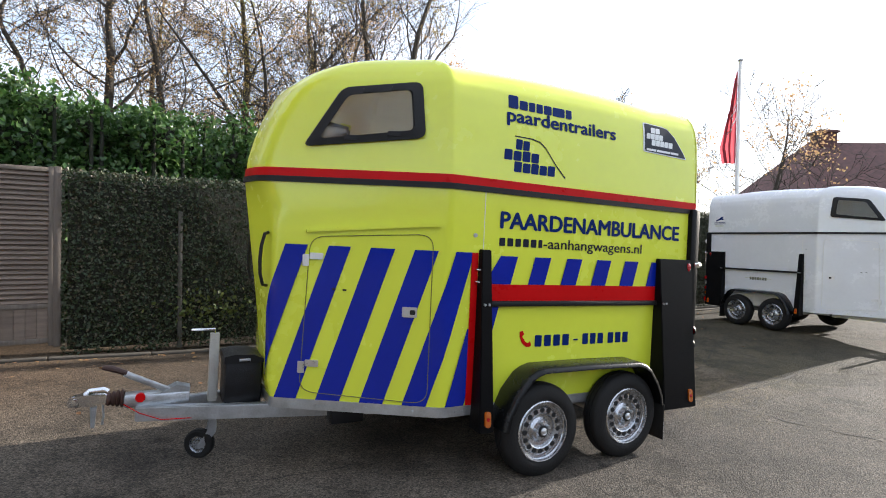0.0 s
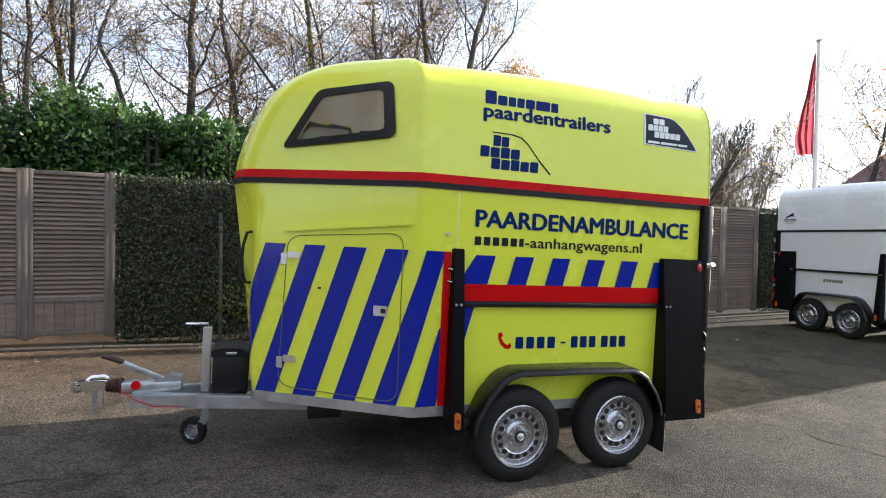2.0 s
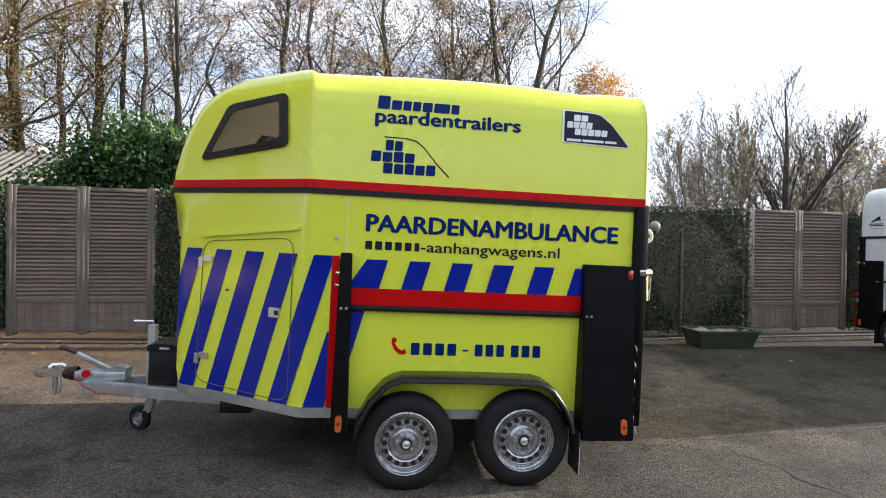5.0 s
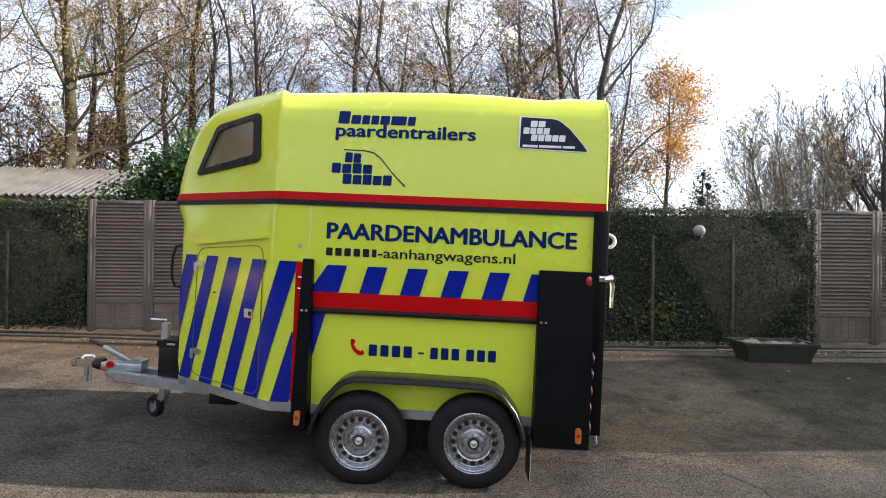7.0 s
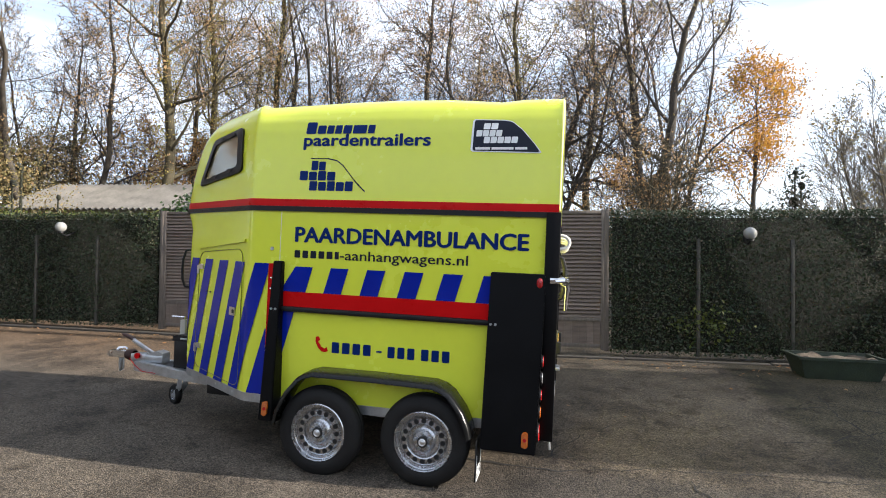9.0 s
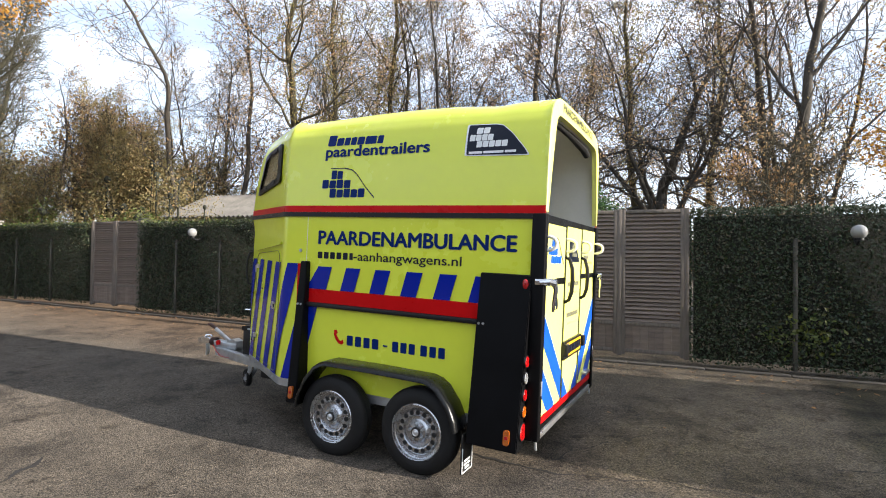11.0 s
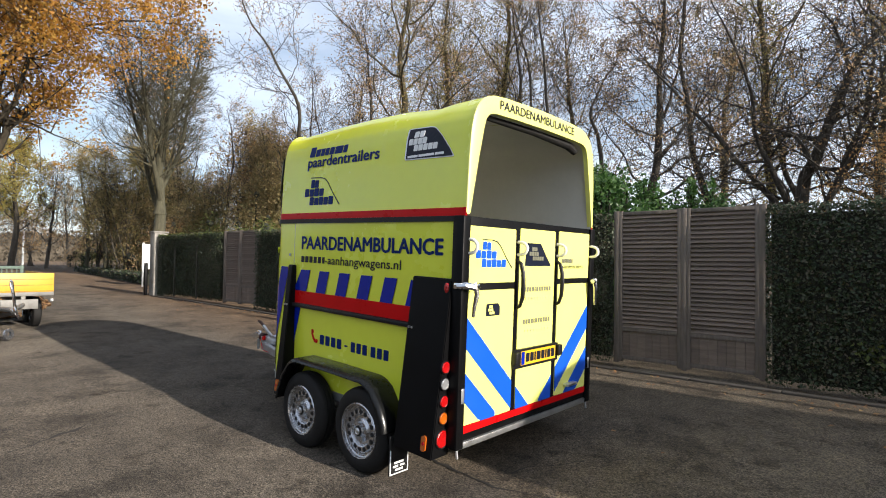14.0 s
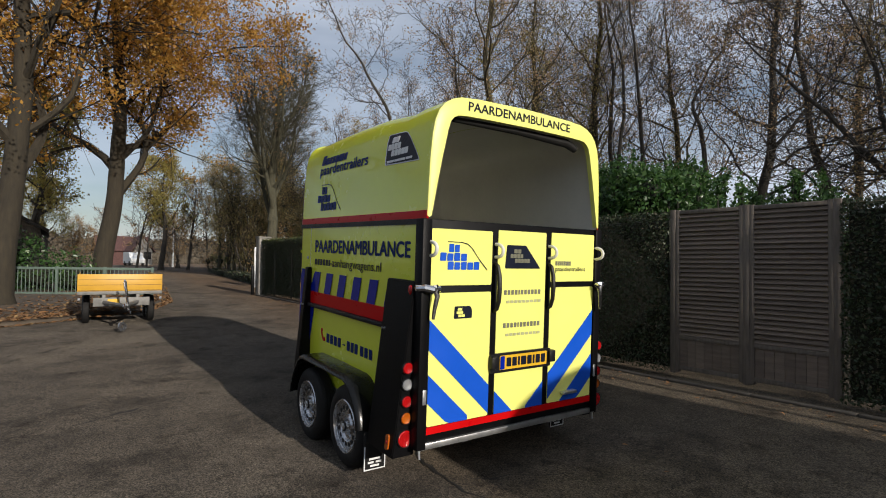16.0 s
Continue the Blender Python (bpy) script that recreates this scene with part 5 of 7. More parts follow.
def raw_np(name, verts, faces, material, parent=None, label="", smooth=0):
    me = bpy.data.meshes.new(name)
    me.vertices.add(len(verts))
    me.vertices.foreach_set("co", np.asarray(verts, np.float32).ravel())
    k = faces.shape[1]
    me.loops.add(faces.size)
    me.loops.foreach_set("vertex_index", faces.astype(np.int32).ravel())
    me.polygons.add(len(faces))
    me.polygons.foreach_set("loop_start", np.arange(len(faces), dtype=np.int32) * k)
    me.update(calc_edges=True)
    me.validate()
    return mesh_part(name, me, material, parent, label, smooth)


def ivy_hedge(x0, x1, top, posts, fresh, seed):
    """An ivy-grown screen on the fence line, 0.3 m thick."""
    rng = np.random.default_rng(seed)
    base = gz((x0 + x1) / 2, 8)
    L, h = (x1 - x0) / math.cos(radians(FDEG)), top - base
    hd = thing("ivy_hedge", fpose(x0, base), "dense dark green ivy screen grown over the fence", "hedge", "ivy screens along the fence")
    # solid dark filling, coloured as the shade behind the ivy leaves
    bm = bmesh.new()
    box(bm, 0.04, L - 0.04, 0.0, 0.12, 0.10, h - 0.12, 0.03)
    part("shaded_twig_core", bm, HEDGECORE, hd)
    n = int(L * h * 2100)
    c = np.stack([rng.uniform(0, L, n), rng.uniform(-0.14, -0.03, n), rng.uniform(0.06, h - 0.02, n)], 1)
    lump = np.array([noise.noise((x * 2.2, z * 2.2, seed)) for x, _, z in c])
    c[:, 1] += 0.015 * lump
    m = int(L * 600)
    t = np.stack([rng.uniform(0, L, m), rng.uniform(-0.15, 0.2, m), h - 0.06 + rng.normal(0, 0.035, m)], 1)
    e = int(h * 160)
    ends = np.concatenate([np.stack([np.full(e, x), rng.uniform(-0.12, 0.2, e), rng.uniform(0.1, h - 0.05, e)], 1) for x in (0.0, L)])
    v, f = leaf_cloud(rng, np.concatenate([c, t, ends]), 0.0205, (0, -1, 0.25), 0.75)
    tagged(raw_np("ivy_leaves", v, f, IVY, hd, "small dark ivy leaves"), kind="stuff")
    if seed < 3:
        k = int(L * 130)
        c = np.stack([rng.uniform(0, L, k), rng.uniform(-0.17, 0.2, k), h - 0.05 + rng.normal(0, 0.05, k)], 1)
        v, f = leaf_cloud(rng, c, 0.028, (0, -0.5, 1), 0.7)
        tagged(raw_np("fresh_leaves", v, f, IVYLIGHT, hd, "yellow-green young leaves"), kind="stuff")
    if fresh:
        n = 230
        c = np.stack([rng.normal(fresh, 0.28, n).clip(0.05, L - 0.05), rng.uniform(-0.17, -0.09, n), rng.normal(0.55, 0.13, n).clip(0.15, 1.1)], 1)
        v, f = leaf_cloud(rng, c, 0.03, (0, -1, 0.3), 0.7)
        tagged(raw_np("fresh_leaves", v, f, IVYLIGHT, hd, "yellow-green young leaves"), kind="stuff")
    for p in posts:
        bm = bmesh.new()
        box(bm, p - 0.026, p + 0.026, -0.125, -0.08, 0.05, h * 0.80, 0.006)
        part("post", bm, HEDGEPOST, hd, "grey post half hidden in ivy")


ivy_hedge(-11.1, -7.17, FTOP - 0.02, [1.2, 2.6], 0, 1)
ivy_hedge(-5.47, -1.90, FTOP - 0.03, [1.2, 2.44], 0, 2)
ivy_hedge(-0.01, 3.78, FTOP - 0.02, [1.21, 2.5], 1.6, 3)
ivy_hedge(5.705, 9.57, FTOP - 0.01, [1.25, 2.53], 1.35, 4)
ivy_hedge(11.67, 16.5, FTOP, [1.2], 0, 5)

# kerb stones along the fence
bm = bmesh.new()
box(bm, -0.497, 0.497, -0.05, 0.05, -0.12, 0.024, 0.012)
KERB = bpy.data.meshes.new("kerb_stone")
bm.to_mesh(KERB)
bm.free()
KERB.materials.append(KERBSTONE)
kerb = thing("kerb", Matrix(), "grey concrete kerb along the fence", "kerb", kind="structure")
for i in range(26):
    x = -10.6 + i * 1.0
    k = new("kerb_stone", KERB)
    k.parent = kerb
    slope = math.degrees(math.atan((gz(x - 0.5, 8) - gz(x + 0.5, 8))))
    k.matrix_basis = pose(x, fy(x) - 0.25, gz(x, 8) + random.uniform(-0.006, 0.006), 0, slope, FDEG)


# ---- globe lamps ----
def globe_lamp(x, z):
    l = thing("globe_lamp", pose(x, fy(x) - 0.34, z), "white globe wall lamp on the ivy screen", "outdoor lamp", "globe lamps on the fence")
    bm = bmesh.new()
    bmesh.ops.create_uvsphere(bm, u_segments=28, v_segments=16, radius=0.09)
    part("globe", bm, GLOBE, l)
    bm = bmesh.new()
    cyl(bm, (0, 0.0, -0.07), (0, 0.0, -0.105), 0.05, n=16)
    tube(bm, [(0, 0.0, -0.11), (0, 0.10, -0.15), (0, 0.24, -0.10), (0, 0.32, -0.02)], 0.016, 8)
    part("bracket", bm, BLACKPLASTIC, l, "dark bracket")


globe_lamp(7.60, 1.955)
globe_lamp(-3.53, 2.035)


# ---- trees ----
def grow(rng, height, r0, lean, levels, kids, spread, first=0.25, wob=0.05, ratio=(0.22, 0.42), reach=(0.2, 0.36), up=0.07, stems=1, splay=0.16, crook=0.14, fine=0.006, full=0.5, fork=0.0, pull=0.10, rise=0.6):
    """Branch paths of a bare tree: (points, radii, level)."""
    out = []
    sway = Vector((lean[0], lean[1], 1)).normalized()

    def limb(p, d, length, r, level):
        n = min((40, 12, 5, 2)[level], max((6, 5, 3, 2)[level], int(length / (0.5, 0.34, 0.34, 0.6)[level])))
        pts, rad = [p], [r]
        d = d.normalized()
        for i in range(n):
            if level == 0:
                d = (d + Vector(rng.normal(0, wob, 3)) + pull * (sway - d)).normalized()
            else:
                d = (d + Vector(rng.normal(0, crook, 3)) + Vector((0, 0, up * (1.6 if level == 1 else 1)))).normalized()
            p = p + d * (length / n)
            pts.append(p)
            rad.append(max(fine * (1.0 if level > 2 else 1.2), r * (1 - 0.88 * ((i + 1) / n) ** (1.15 if level == 0 else 0.9))))
        out.append((pts, rad, level))
        if level < levels:
            lo = first if level == 0 else 0.15
            for k in range(kids[level]):
                t = lo + (0.985 - lo) * (k + rng.uniform(0, 1)) / kids[level]
                i = min(n - 1, int(t * n))
                q = pts[i].lerp(pts[i + 1], t * n - i)
                ax = (pts[i + 1] - pts[i]).normalized()
                a, b = frame_axes(ax)
                ang, op = (k * 2.4 + rng.uniform(-0.7, 0.7)), radians(rng.uniform(*spread))
                dd = ax * math.cos(op) + (a * math.cos(ang) + b * math.sin(ang)) * math.sin(op)
                h = (t - lo) / (1 - lo)
                sub = length * rng.uniform(*reach) * (0.45 + 1.1 * (1 - h) ** 0.8 * (full + (1 - full) * min(1, 3 * h))) if level == 0 else length * rng.uniform(0.32, 0.62) * (1.15 - 0.6 * t)
                limb(q, dd, sub, max(fine * 1.3, rad[i] * rng.uniform(*ratio)), level + 1)

    top = Vector((0, 0, -0.15))
    if fork:
        top = sway * fork
        pts = [sway * (fork * k / 6) + Vector((*rng.normal(0, 0.02, 2), -0.15 if k == 0 else 0)) for k in range(7)]
        out.append((pts, [r0 * (1.5 - 0.09 * k) for k in range(7)], 0))
    for k in range(stems):
        if fork:
            a = k * 2.4 + rng.uniform(-0.4, 0.4)
            q = top + sway * (rise * max(0, k - 1) / (stems - 1))
            tilt = sway + Vector((math.cos(a), math.sin(a), 0)) * (0.0 if k == 0 else splay * rng.uniform(0.75, 1.25))
            limb(q, tilt, (height - q.z) * (1.0 if k == 0 else rng.uniform(0.72, 0.92)), r0 * (0.85 if k == 0 else rng.uniform(0.36, 0.5)), 0)
            continue
        tilt = sway + (Vector((*rng.normal(0, splay, 2), 0)) if stems > 1 else Vector())
        limb(Vector((0.12 * k, 0, -0.15)), tilt, height * rng.uniform(0.85, 1.0), r0 * (1.0 if k == 0 else 0.8), 0)
    return out


def tree_mesh(paths):
    verts, faces = [], []
    for pts, rad, level in paths:
        n = (10, 5, 3, 3)[level]
        a = None
        start = len(verts)
        for i, p in enumerate(pts):
            d = (pts[min(i + 1, len(pts) - 1)] - pts[max(i - 1, 0)]).normalized()
            a = d.orthogonal().normalized() if a is None else (a - a.dot(d) * d).normalized()
            b = d.cross(a)
            r = rad[i] * (1.4 if level == 0 and i == 0 else 1)
            for k in range(n):
                t = 2 * math.pi * k / n
                verts.append(tuple(p + r * (math.cos(t) * a + math.sin(t) * b)))
        for i in range(len(pts) - 1):
            s, e = start + i * n, start + (i + 1) * n
            for k in range(n):
                faces.append((s + k, s + (k + 1) % n, e + (k + 1) % n, e + k))
    return verts, faces


def tree(label, seed, bark, leaf, leaves, size, group="trees behind the fence", low=0.0, clump=20, fuzz=0.17, sprouts=0, sprout_leaf=None, **how):
    """A branching tree; the leaves cling to some of the twigs, the sprouts to the trunk."""
    rng = np.random.default_rng(seed)
    paths = grow(rng, **how)
    ob = thing("tree", Matrix(), label, "tree", group)
    v, f = tree_mesh(paths)
    raw("trunk", v, f, bark, ob, "bare branching trunk and limbs", 60)
    if leaves:
        tips = np.array([p for pts, _, lv in paths if lv >= how["levels"] - 1 for p in pts[1:]])
        tips = tips[tips[:, 2] > low]
        spots = tips[rng.integers(0, len(tips), max(40, leaves // clump))]
        c = spots[rng.integers(0, len(spots), leaves)] + rng.normal(0, fuzz, (leaves, 3))
        v, f = leaf_cloud(rng, c, size)
        tagged(raw_np("crown", v, f, leaf, ob, "sparse autumn leaves"), kind="stuff")
    if sprouts:
        stem = np.array([p for pts, _, lv in paths if lv == 0 for p in pts if 2.5 < p.z < 0.75 * how["height"]])
        spots = stem[rng.integers(0, len(stem), sprouts // 30)] + rng.normal(0, 0.28, (sprouts // 30, 3))
        c = spots[rng.integers(0, len(spots), sprouts)] + rng.normal(0, 0.16, (sprouts, 3))
        v, f = leaf_cloud(rng, c, size)
        tagged(raw_np("trunk_foliage", v, f, sprout_leaf, ob, "yellowing leaves on the trunk"), kind="stuff")
    return ob


def put(ob, x, y, turn=0.0, s=1.0):
    ob.matrix_basis = pose(x, y, gz(x, y), 0, 0, turn) @ Matrix.Diagonal((s, s, s, 1))


def again(ob, x, y, turn=0.0, s=1.0):
    copy_thing(ob, pose(x, y, gz(x, y), 0, 0, turn) @ Matrix.Diagonal((s, s, s, 1)))


# the row behind the fence, receding from the road
slim = tree("slim bare tree with fine twigs and few leaves", 11, BARK, OAKLEAF, 3000, 0.036, height=12.5, r0=0.125, lean=(0.0, 0.0), levels=3, kids=(19, 9, 6), spread=(35, 70), first=0.25, wob=0.075, reach=(0.16, 0.29), crook=0.20)
broad = tree("tall tree with pinkish brown leaves on ascending limbs", 12, BARKLIGHT, OAKLEAF, 10500, 0.038, height=15.5, r0=0.205, lean=(-0.03, 0.02), levels=3, kids=(20, 10, 7), spread=(35, 66), first=0.27, wob=0.07, ratio=(0.30, 0.52), reach=(0.21, 0.37), crook=0.20, sprouts=1800, sprout_leaf=YELLEAF)
mossy = tree("tall mossy tree with yellowing leaves along the trunk", 13, BARKLIGHT, PALELEAF, 9500, 0.038, height=15.5, r0=0.185, lean=(0.01, 0.02), levels=3, kids=(20, 9, 7), spread=(32, 62), first=0.27, wob=0.06, ratio=(0.28, 0.5), reach=(0.18, 0.32), crook=0.19, sprouts=5200, sprout_leaf=YELLEAF)
vase = tree("several-stemmed upright tree with bare vase-shaped limbs", 14, BARK, OAKLEAF, 4600, 0.036, height=14.0, r0=0.135, lean=(0.0, 0.0), levels=3, kids=(11, 8, 6), spread=(25, 52), first=0.28, stems=3, splay=0.14, wob=0.07, reach=(0.16, 0.29), crook=0.19)
crooked = tree("crooked bare tree with a dead hooked limb", 15, BARK, OAKLEAF, 2000, 0.036, height=14.5, r0=0.13, lean=(0.06, 0.0), levels=3, kids=(15, 8, 6), spread=(40, 75), first=0.33, wob=0.15, crook=0.25, reach=(0.13, 0.23))
leafy = tree("tall dark tree still holding brown leaves", 16, BARK, OAKLEAF, 12500, 0.038, height=16.0, r0=0.21, lean=(0.0, 0.0), levels=3, kids=(22, 10, 7), spread=(34, 66), first=0.24, wob=0.065, ratio=(0.28, 0.5), reach=(0.18, 0.32), crook=0.21)
spread_tree = tree("dark stout tree with wide crooked bare limbs", 17, BARK, OAKLEAF, 7000, 0.038, height=11.0, r0=0.22, lean=(0.03, -0.03), levels=3, kids=(13, 10, 6), spread=(45, 85), first=0.10, wob=0.10, up=0.0, ratio=(0.34, 0.58), reach=(0.26, 0.44), stems=6, splay=0.85, crook=0.19, full=0.9, fork=2.0, pull=0.05)
thick = tree("thick grey tree forking into a leaning second trunk", 18, BARK, PALELEAF, 6000, 0.036, height=14.5, r0=0.20, lean=(0.05, 0.0), levels=3, kids=(18, 10, 7), spread=(30, 60), first=0.16, wob=0.065, stems=2, splay=0.16, ratio=(0.28, 0.5), reach=(0.17, 0.30), crook=0.18)
put(slim, -11.1, 14.26, 20, 1.05)
put(broad, -8.09, 14.36, 0)
again(mossy, -7.62, 16.93, 160, 0.95)
put(mossy, -6.54, 18.34)
put(vase, -4.72, 18.68, 30)
put(crooked, -3.78, 20.51, 10)
put(leafy, -1.99, 21.28, 60)
again(slim, 1.44, 21.07, 200, 1.2)
again(mossy, 3.36, 19.9, 140, 0.9)
put(spread_tree, 4.33, 18.0, 75)
put(thick, 7.43, 17.2, 10)
again(broad, 5.8, 22.5, 110, 0.95)
again(broad, -5.4, 23.4, 250, 0.95)
again(leafy, -9.6, 21.5, 130, 0.85)
again(broad, -0.4, 26.5, 20, 0.95)
again(vase, 8.4, 21.5, 60, 0.9)
again(leafy, -12.8, 20.5, 40, 0.8)
# towards the road
again(leafy, -15.8, 17.0, 70, 0.72)
again(vase, -18.4, 17.5, 150, 0.85)
again(broad, -23.0, 17.0, 150, 0.7)
again(crooked, -11.3, 12.6, 190, 0.95)
again(slim, -24.5, 14.0, 60, 0.9)

# small golden tree and bare bushes towards the sun
gold = tree("small tree with golden brown leaves", 21, BARK, GOLDLEAF, 8500, 0.045, height=8.4, r0=0.12, lean=(0.10, 0.0), levels=3, kids=(15, 8, 5), spread=(35, 65), first=0.38, low=3.6, wob=0.10, clump=34, fuzz=0.2, reach=(0.15, 0.26))
put(gold, 10.2, 19.0, 30)
bush = tree("bare round bush-like tree of fine twigs", 22, TWIGBARK, PALELEAF, 3400, 0.034, height=5.9, r0=0.06, lean=(0, 0), levels=3, kids=(13, 10, 6), spread=(18, 48), first=0.08, stems=8, splay=0.36, fine=0.0045, reach=(0.2, 0.36), group="bare trees beyond the gate")
put(bush, 12.3, 14.1, 0, 0.96)
for x, y, t, s in ((18.3, 16.0, 80, 1.10), (15.2, 18.5, 160, 0.98), (20.5, 19.0, 220, 1.1), (11.4, 17.6, 300, 0.6)):
    again(bush, x, y, t, s)
fan = tree("dark bare tree whose branches fan upwards", 29, BARK, OAKLEAF, 300, 0.035, height=6.5, r0=0.13, lean=(0, 0), levels=3, kids=(11, 8, 5), spread=(18, 44), first=0.12, stems=7, splay=0.62, fork=1.6, pull=0.04, rise=0.8, wob=0.06, reach=(0.22, 0.4), fine=0.005, group="bare trees beyond the gate")
put(fan, 14.7, 14.1)
lone = tree("bare tree with a few dry leaves beside the house", 23, BARK, OAKLEAF, 1100, 0.042, height=5.4, r0=0.10, lean=(0.1, 0), levels=3, kids=(15, 9, 6), spread=(40, 75), first=0.2, reach=(0.35, 0.55), group="bare trees beyond the gate")
put(lone, 17.6, 11.2, 0, 1.15)

# oaks at the road
oak = tree("large spreading oak with orange-brown leaves", 31, OAKBARK, GOLDLEAF, 84000, 0.060, group="oaks along the road", height=17.0, r0=0.36, lean=(0.0, 0.0), wob=0.035, levels=3, kids=(19, 12, 8), spread=(38, 72), first=0.22, ratio=(0.36, 0.60), reach=(0.29, 0.45), up=0.05, low=4.0, clump=46, fuzz=0.23, crook=0.19, fine=0.008, full=0.85)
put(oak, -16.6, 2.0, 60)
again(oak, -9.9, -0.35, 110, 0.92)
oval = tree("tall bare tree with an even oval crown of twigs", 32, MOSSBARK, OAKLEAF, 2600, 0.036, group="trees along the road", height=13.4, r0=0.25, lean=(0, 0), levels=3, kids=(18, 12, 6), spread=(28, 60), first=0.14, up=0.06, wob=0.05, crook=0.12, ratio=(0.30, 0.5), reach=(0.19, 0.30), fine=0.006, full=0.9, stems=9, splay=0.85, fork=3.2, pull=0.11, rise=4.6)
put(oval, -20.0, 9.55, 40)
golden = tree("young oak with pale gold leaves at the roadside", 33, BARK, YELLEAF, 13000, 0.07, group="trees along the road", height=11.0, r0=0.24, lean=(0, 0), levels=3, kids=(18, 9, 7), spread=(38, 66), first=0.28, low=3.5, reach=(0.20, 0.32), fine=0.010)
put(golden, -44.4, 6.9)
faroff = tree("bare roadside tree with thin brown leaves, far away", 34, BARK, OAKLEAF, 1500, 0.08, group="trees along the road", height=11.5, r0=0.16, lean=(0, 0), levels=2, kids=(26, 15), spread=(32, 62), first=0.22, wob=0.06, reach=(0.2, 0.36), crook=0.18, fine=0.012)
put(faroff, -43.3, 8.9, 30, 0.85)
again(golden, -34.0, 14.0, 130, 0.9)
again(vase, -26.5, 12.6, 200, 0.75)
again(golden, -58.0, -2.0, 40, 0.9)
again(golden, -30.0, -1.5, 310, 1.1)
for k, (x, y) in enumerate(((-51.7, 13.1), (-38.0, 16.0), (-33.0, -9.0), (-60, 13.5), (-66, 7.5), (-70, 2.5), (-58, 19.0), (-47, 20.0), (-74, 11.0), (-40, 21), (-52, 5.5))):
    again(faroff, x, y, 70 * k, 0.85 + 0.05 * (k % 4))


def shrub(label, seed, clumps, leaf, per, size, at, category="shrub", core=0.5):
    """An evergreen mass of leafy clumps: (x, y, z, radius) each."""
    rng = np.random.default_rng(seed)
    ob = thing("shrub", at, label, category)
    bm = bmesh.new()
    pts = []
    for x, y, z, r in clumps:
        # dark blob inside the clump; its colour holds the inner shade
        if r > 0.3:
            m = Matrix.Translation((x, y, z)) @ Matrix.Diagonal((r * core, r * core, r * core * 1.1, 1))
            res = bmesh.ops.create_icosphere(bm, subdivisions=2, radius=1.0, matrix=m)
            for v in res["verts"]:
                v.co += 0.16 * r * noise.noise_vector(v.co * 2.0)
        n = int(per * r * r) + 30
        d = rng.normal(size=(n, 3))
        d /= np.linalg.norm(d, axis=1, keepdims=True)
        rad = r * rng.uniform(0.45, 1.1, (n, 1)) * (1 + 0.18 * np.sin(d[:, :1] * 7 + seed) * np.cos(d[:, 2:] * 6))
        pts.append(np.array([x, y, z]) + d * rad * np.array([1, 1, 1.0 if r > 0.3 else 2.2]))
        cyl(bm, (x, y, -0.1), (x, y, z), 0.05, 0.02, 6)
    tagged(part("shaded_twig_core", bm, CORE, ob, "", 60), kind="stuff")
    v, f = leaf_cloud(rng, np.concatenate(pts), size, fold=0.2)
    tagged(raw_np("leaves", v, f, leaf, ob, "glossy leaves"), kind="stuff")


# laurel bank that runs back from the fence
rs = np.random.default_rng(5)
cl = []
for y in (1.35, 2.6, 4.2, 6.0):
    for x in np.arange(-2.0, 1.35, 0.5):
        top = interp(x, [-2.2, -1.6, -0.9, 0.0, 0.7, 1.3], [2.7, 3.25, 3.6, 3.35, 3.45, 3.0]) - 0.15 + 0.13 * y + rs.uniform(-0.15, 0.1)
        for z in np.arange(0.9, top - 0.5, 0.62):
            cl.append((x + rs.uniform(-0.2, 0.2), y + rs.uniform(-0.25, 0.35), z, rs.uniform(0.45, 0.62)))
        cl.append((x, y + rs.uniform(-0.2, 0.3), top - 0.42, rs.uniform(0.34, 0.44)))
        for k in range(3):
            cl.append((x + rs.uniform(-0.3, 0.3), y + rs.uniform(-0.3, 0.3), top - rs.uniform(0.15, 0.4), rs.uniform(0.08, 0.15)))
for x in np.arange(1.45, 3.5, 0.42):
    for y in (1.9, 3.0):
        top = interp(x, [1.4, 2.4, 3.5], [3.45, 3.25, 2.75]) + rs.uniform(-0.15, 0.12)
        for z in np.arange(0.9, top - 0.4, 0.6):
            cl.append((x + rs.uniform(-0.2, 0.2), y + rs.uniform(-0.3, 0.3), z, rs.uniform(0.42, 0.56)))
        for k in range(4):
            cl.append((x + rs.uniform(-0.3, 0.3), y + rs.uniform(-0.3, 0.3), top - rs.uniform(0.1, 0.4), rs.uniform(0.09, 0.17)))
for x in np.arange(1.4, 3.4, 0.45):
    for z in np.arange(0.9, 3.0, 0.6):
        cl.append((x, 7.2 + rs.uniform(-0.4, 0.4), z, rs.uniform(0.45, 0.6)))
    for k in range(3):
        cl.append((x + rs.uniform(-0.3, 0.3), 7.2 + rs.uniform(-0.3, 0.3), 3.25 + rs.uniform(-0.2, 0.2), rs.uniform(0.1, 0.16)))
shrub("dense green cherry laurel standing behind the fence", 41, cl, LAUREL, 2500, 0.044, pose(0, 7.78, 0.1), core=0.36)
shrub("dark green conifer-like shrub behind the ivy screen", 42, [(0, 0, 0.8, 0.9), (0.1, 0, 1.5, 0.9), (-0.1, 0.1, 2.2, 0.8), (0.1, 0, 2.8, 0.7), (-0.12, 0, 3.3, 0.6), (0.12, 0, 3.8, 0.5), (-0.05, 0, 4.2, 0.36), (-0.7, 0.2, 1.4, 0.7), (0.8, 0.2, 1.7, 0.7), (0.5, -0.1, 2.5, 0.5), (-0.5, 0.1, 2.7, 0.45), (1.3, 0.2, 1.1, 0.7)], IVY, 900, 0.045, pose(11.8, 18.2, 0.1), core=0.22)
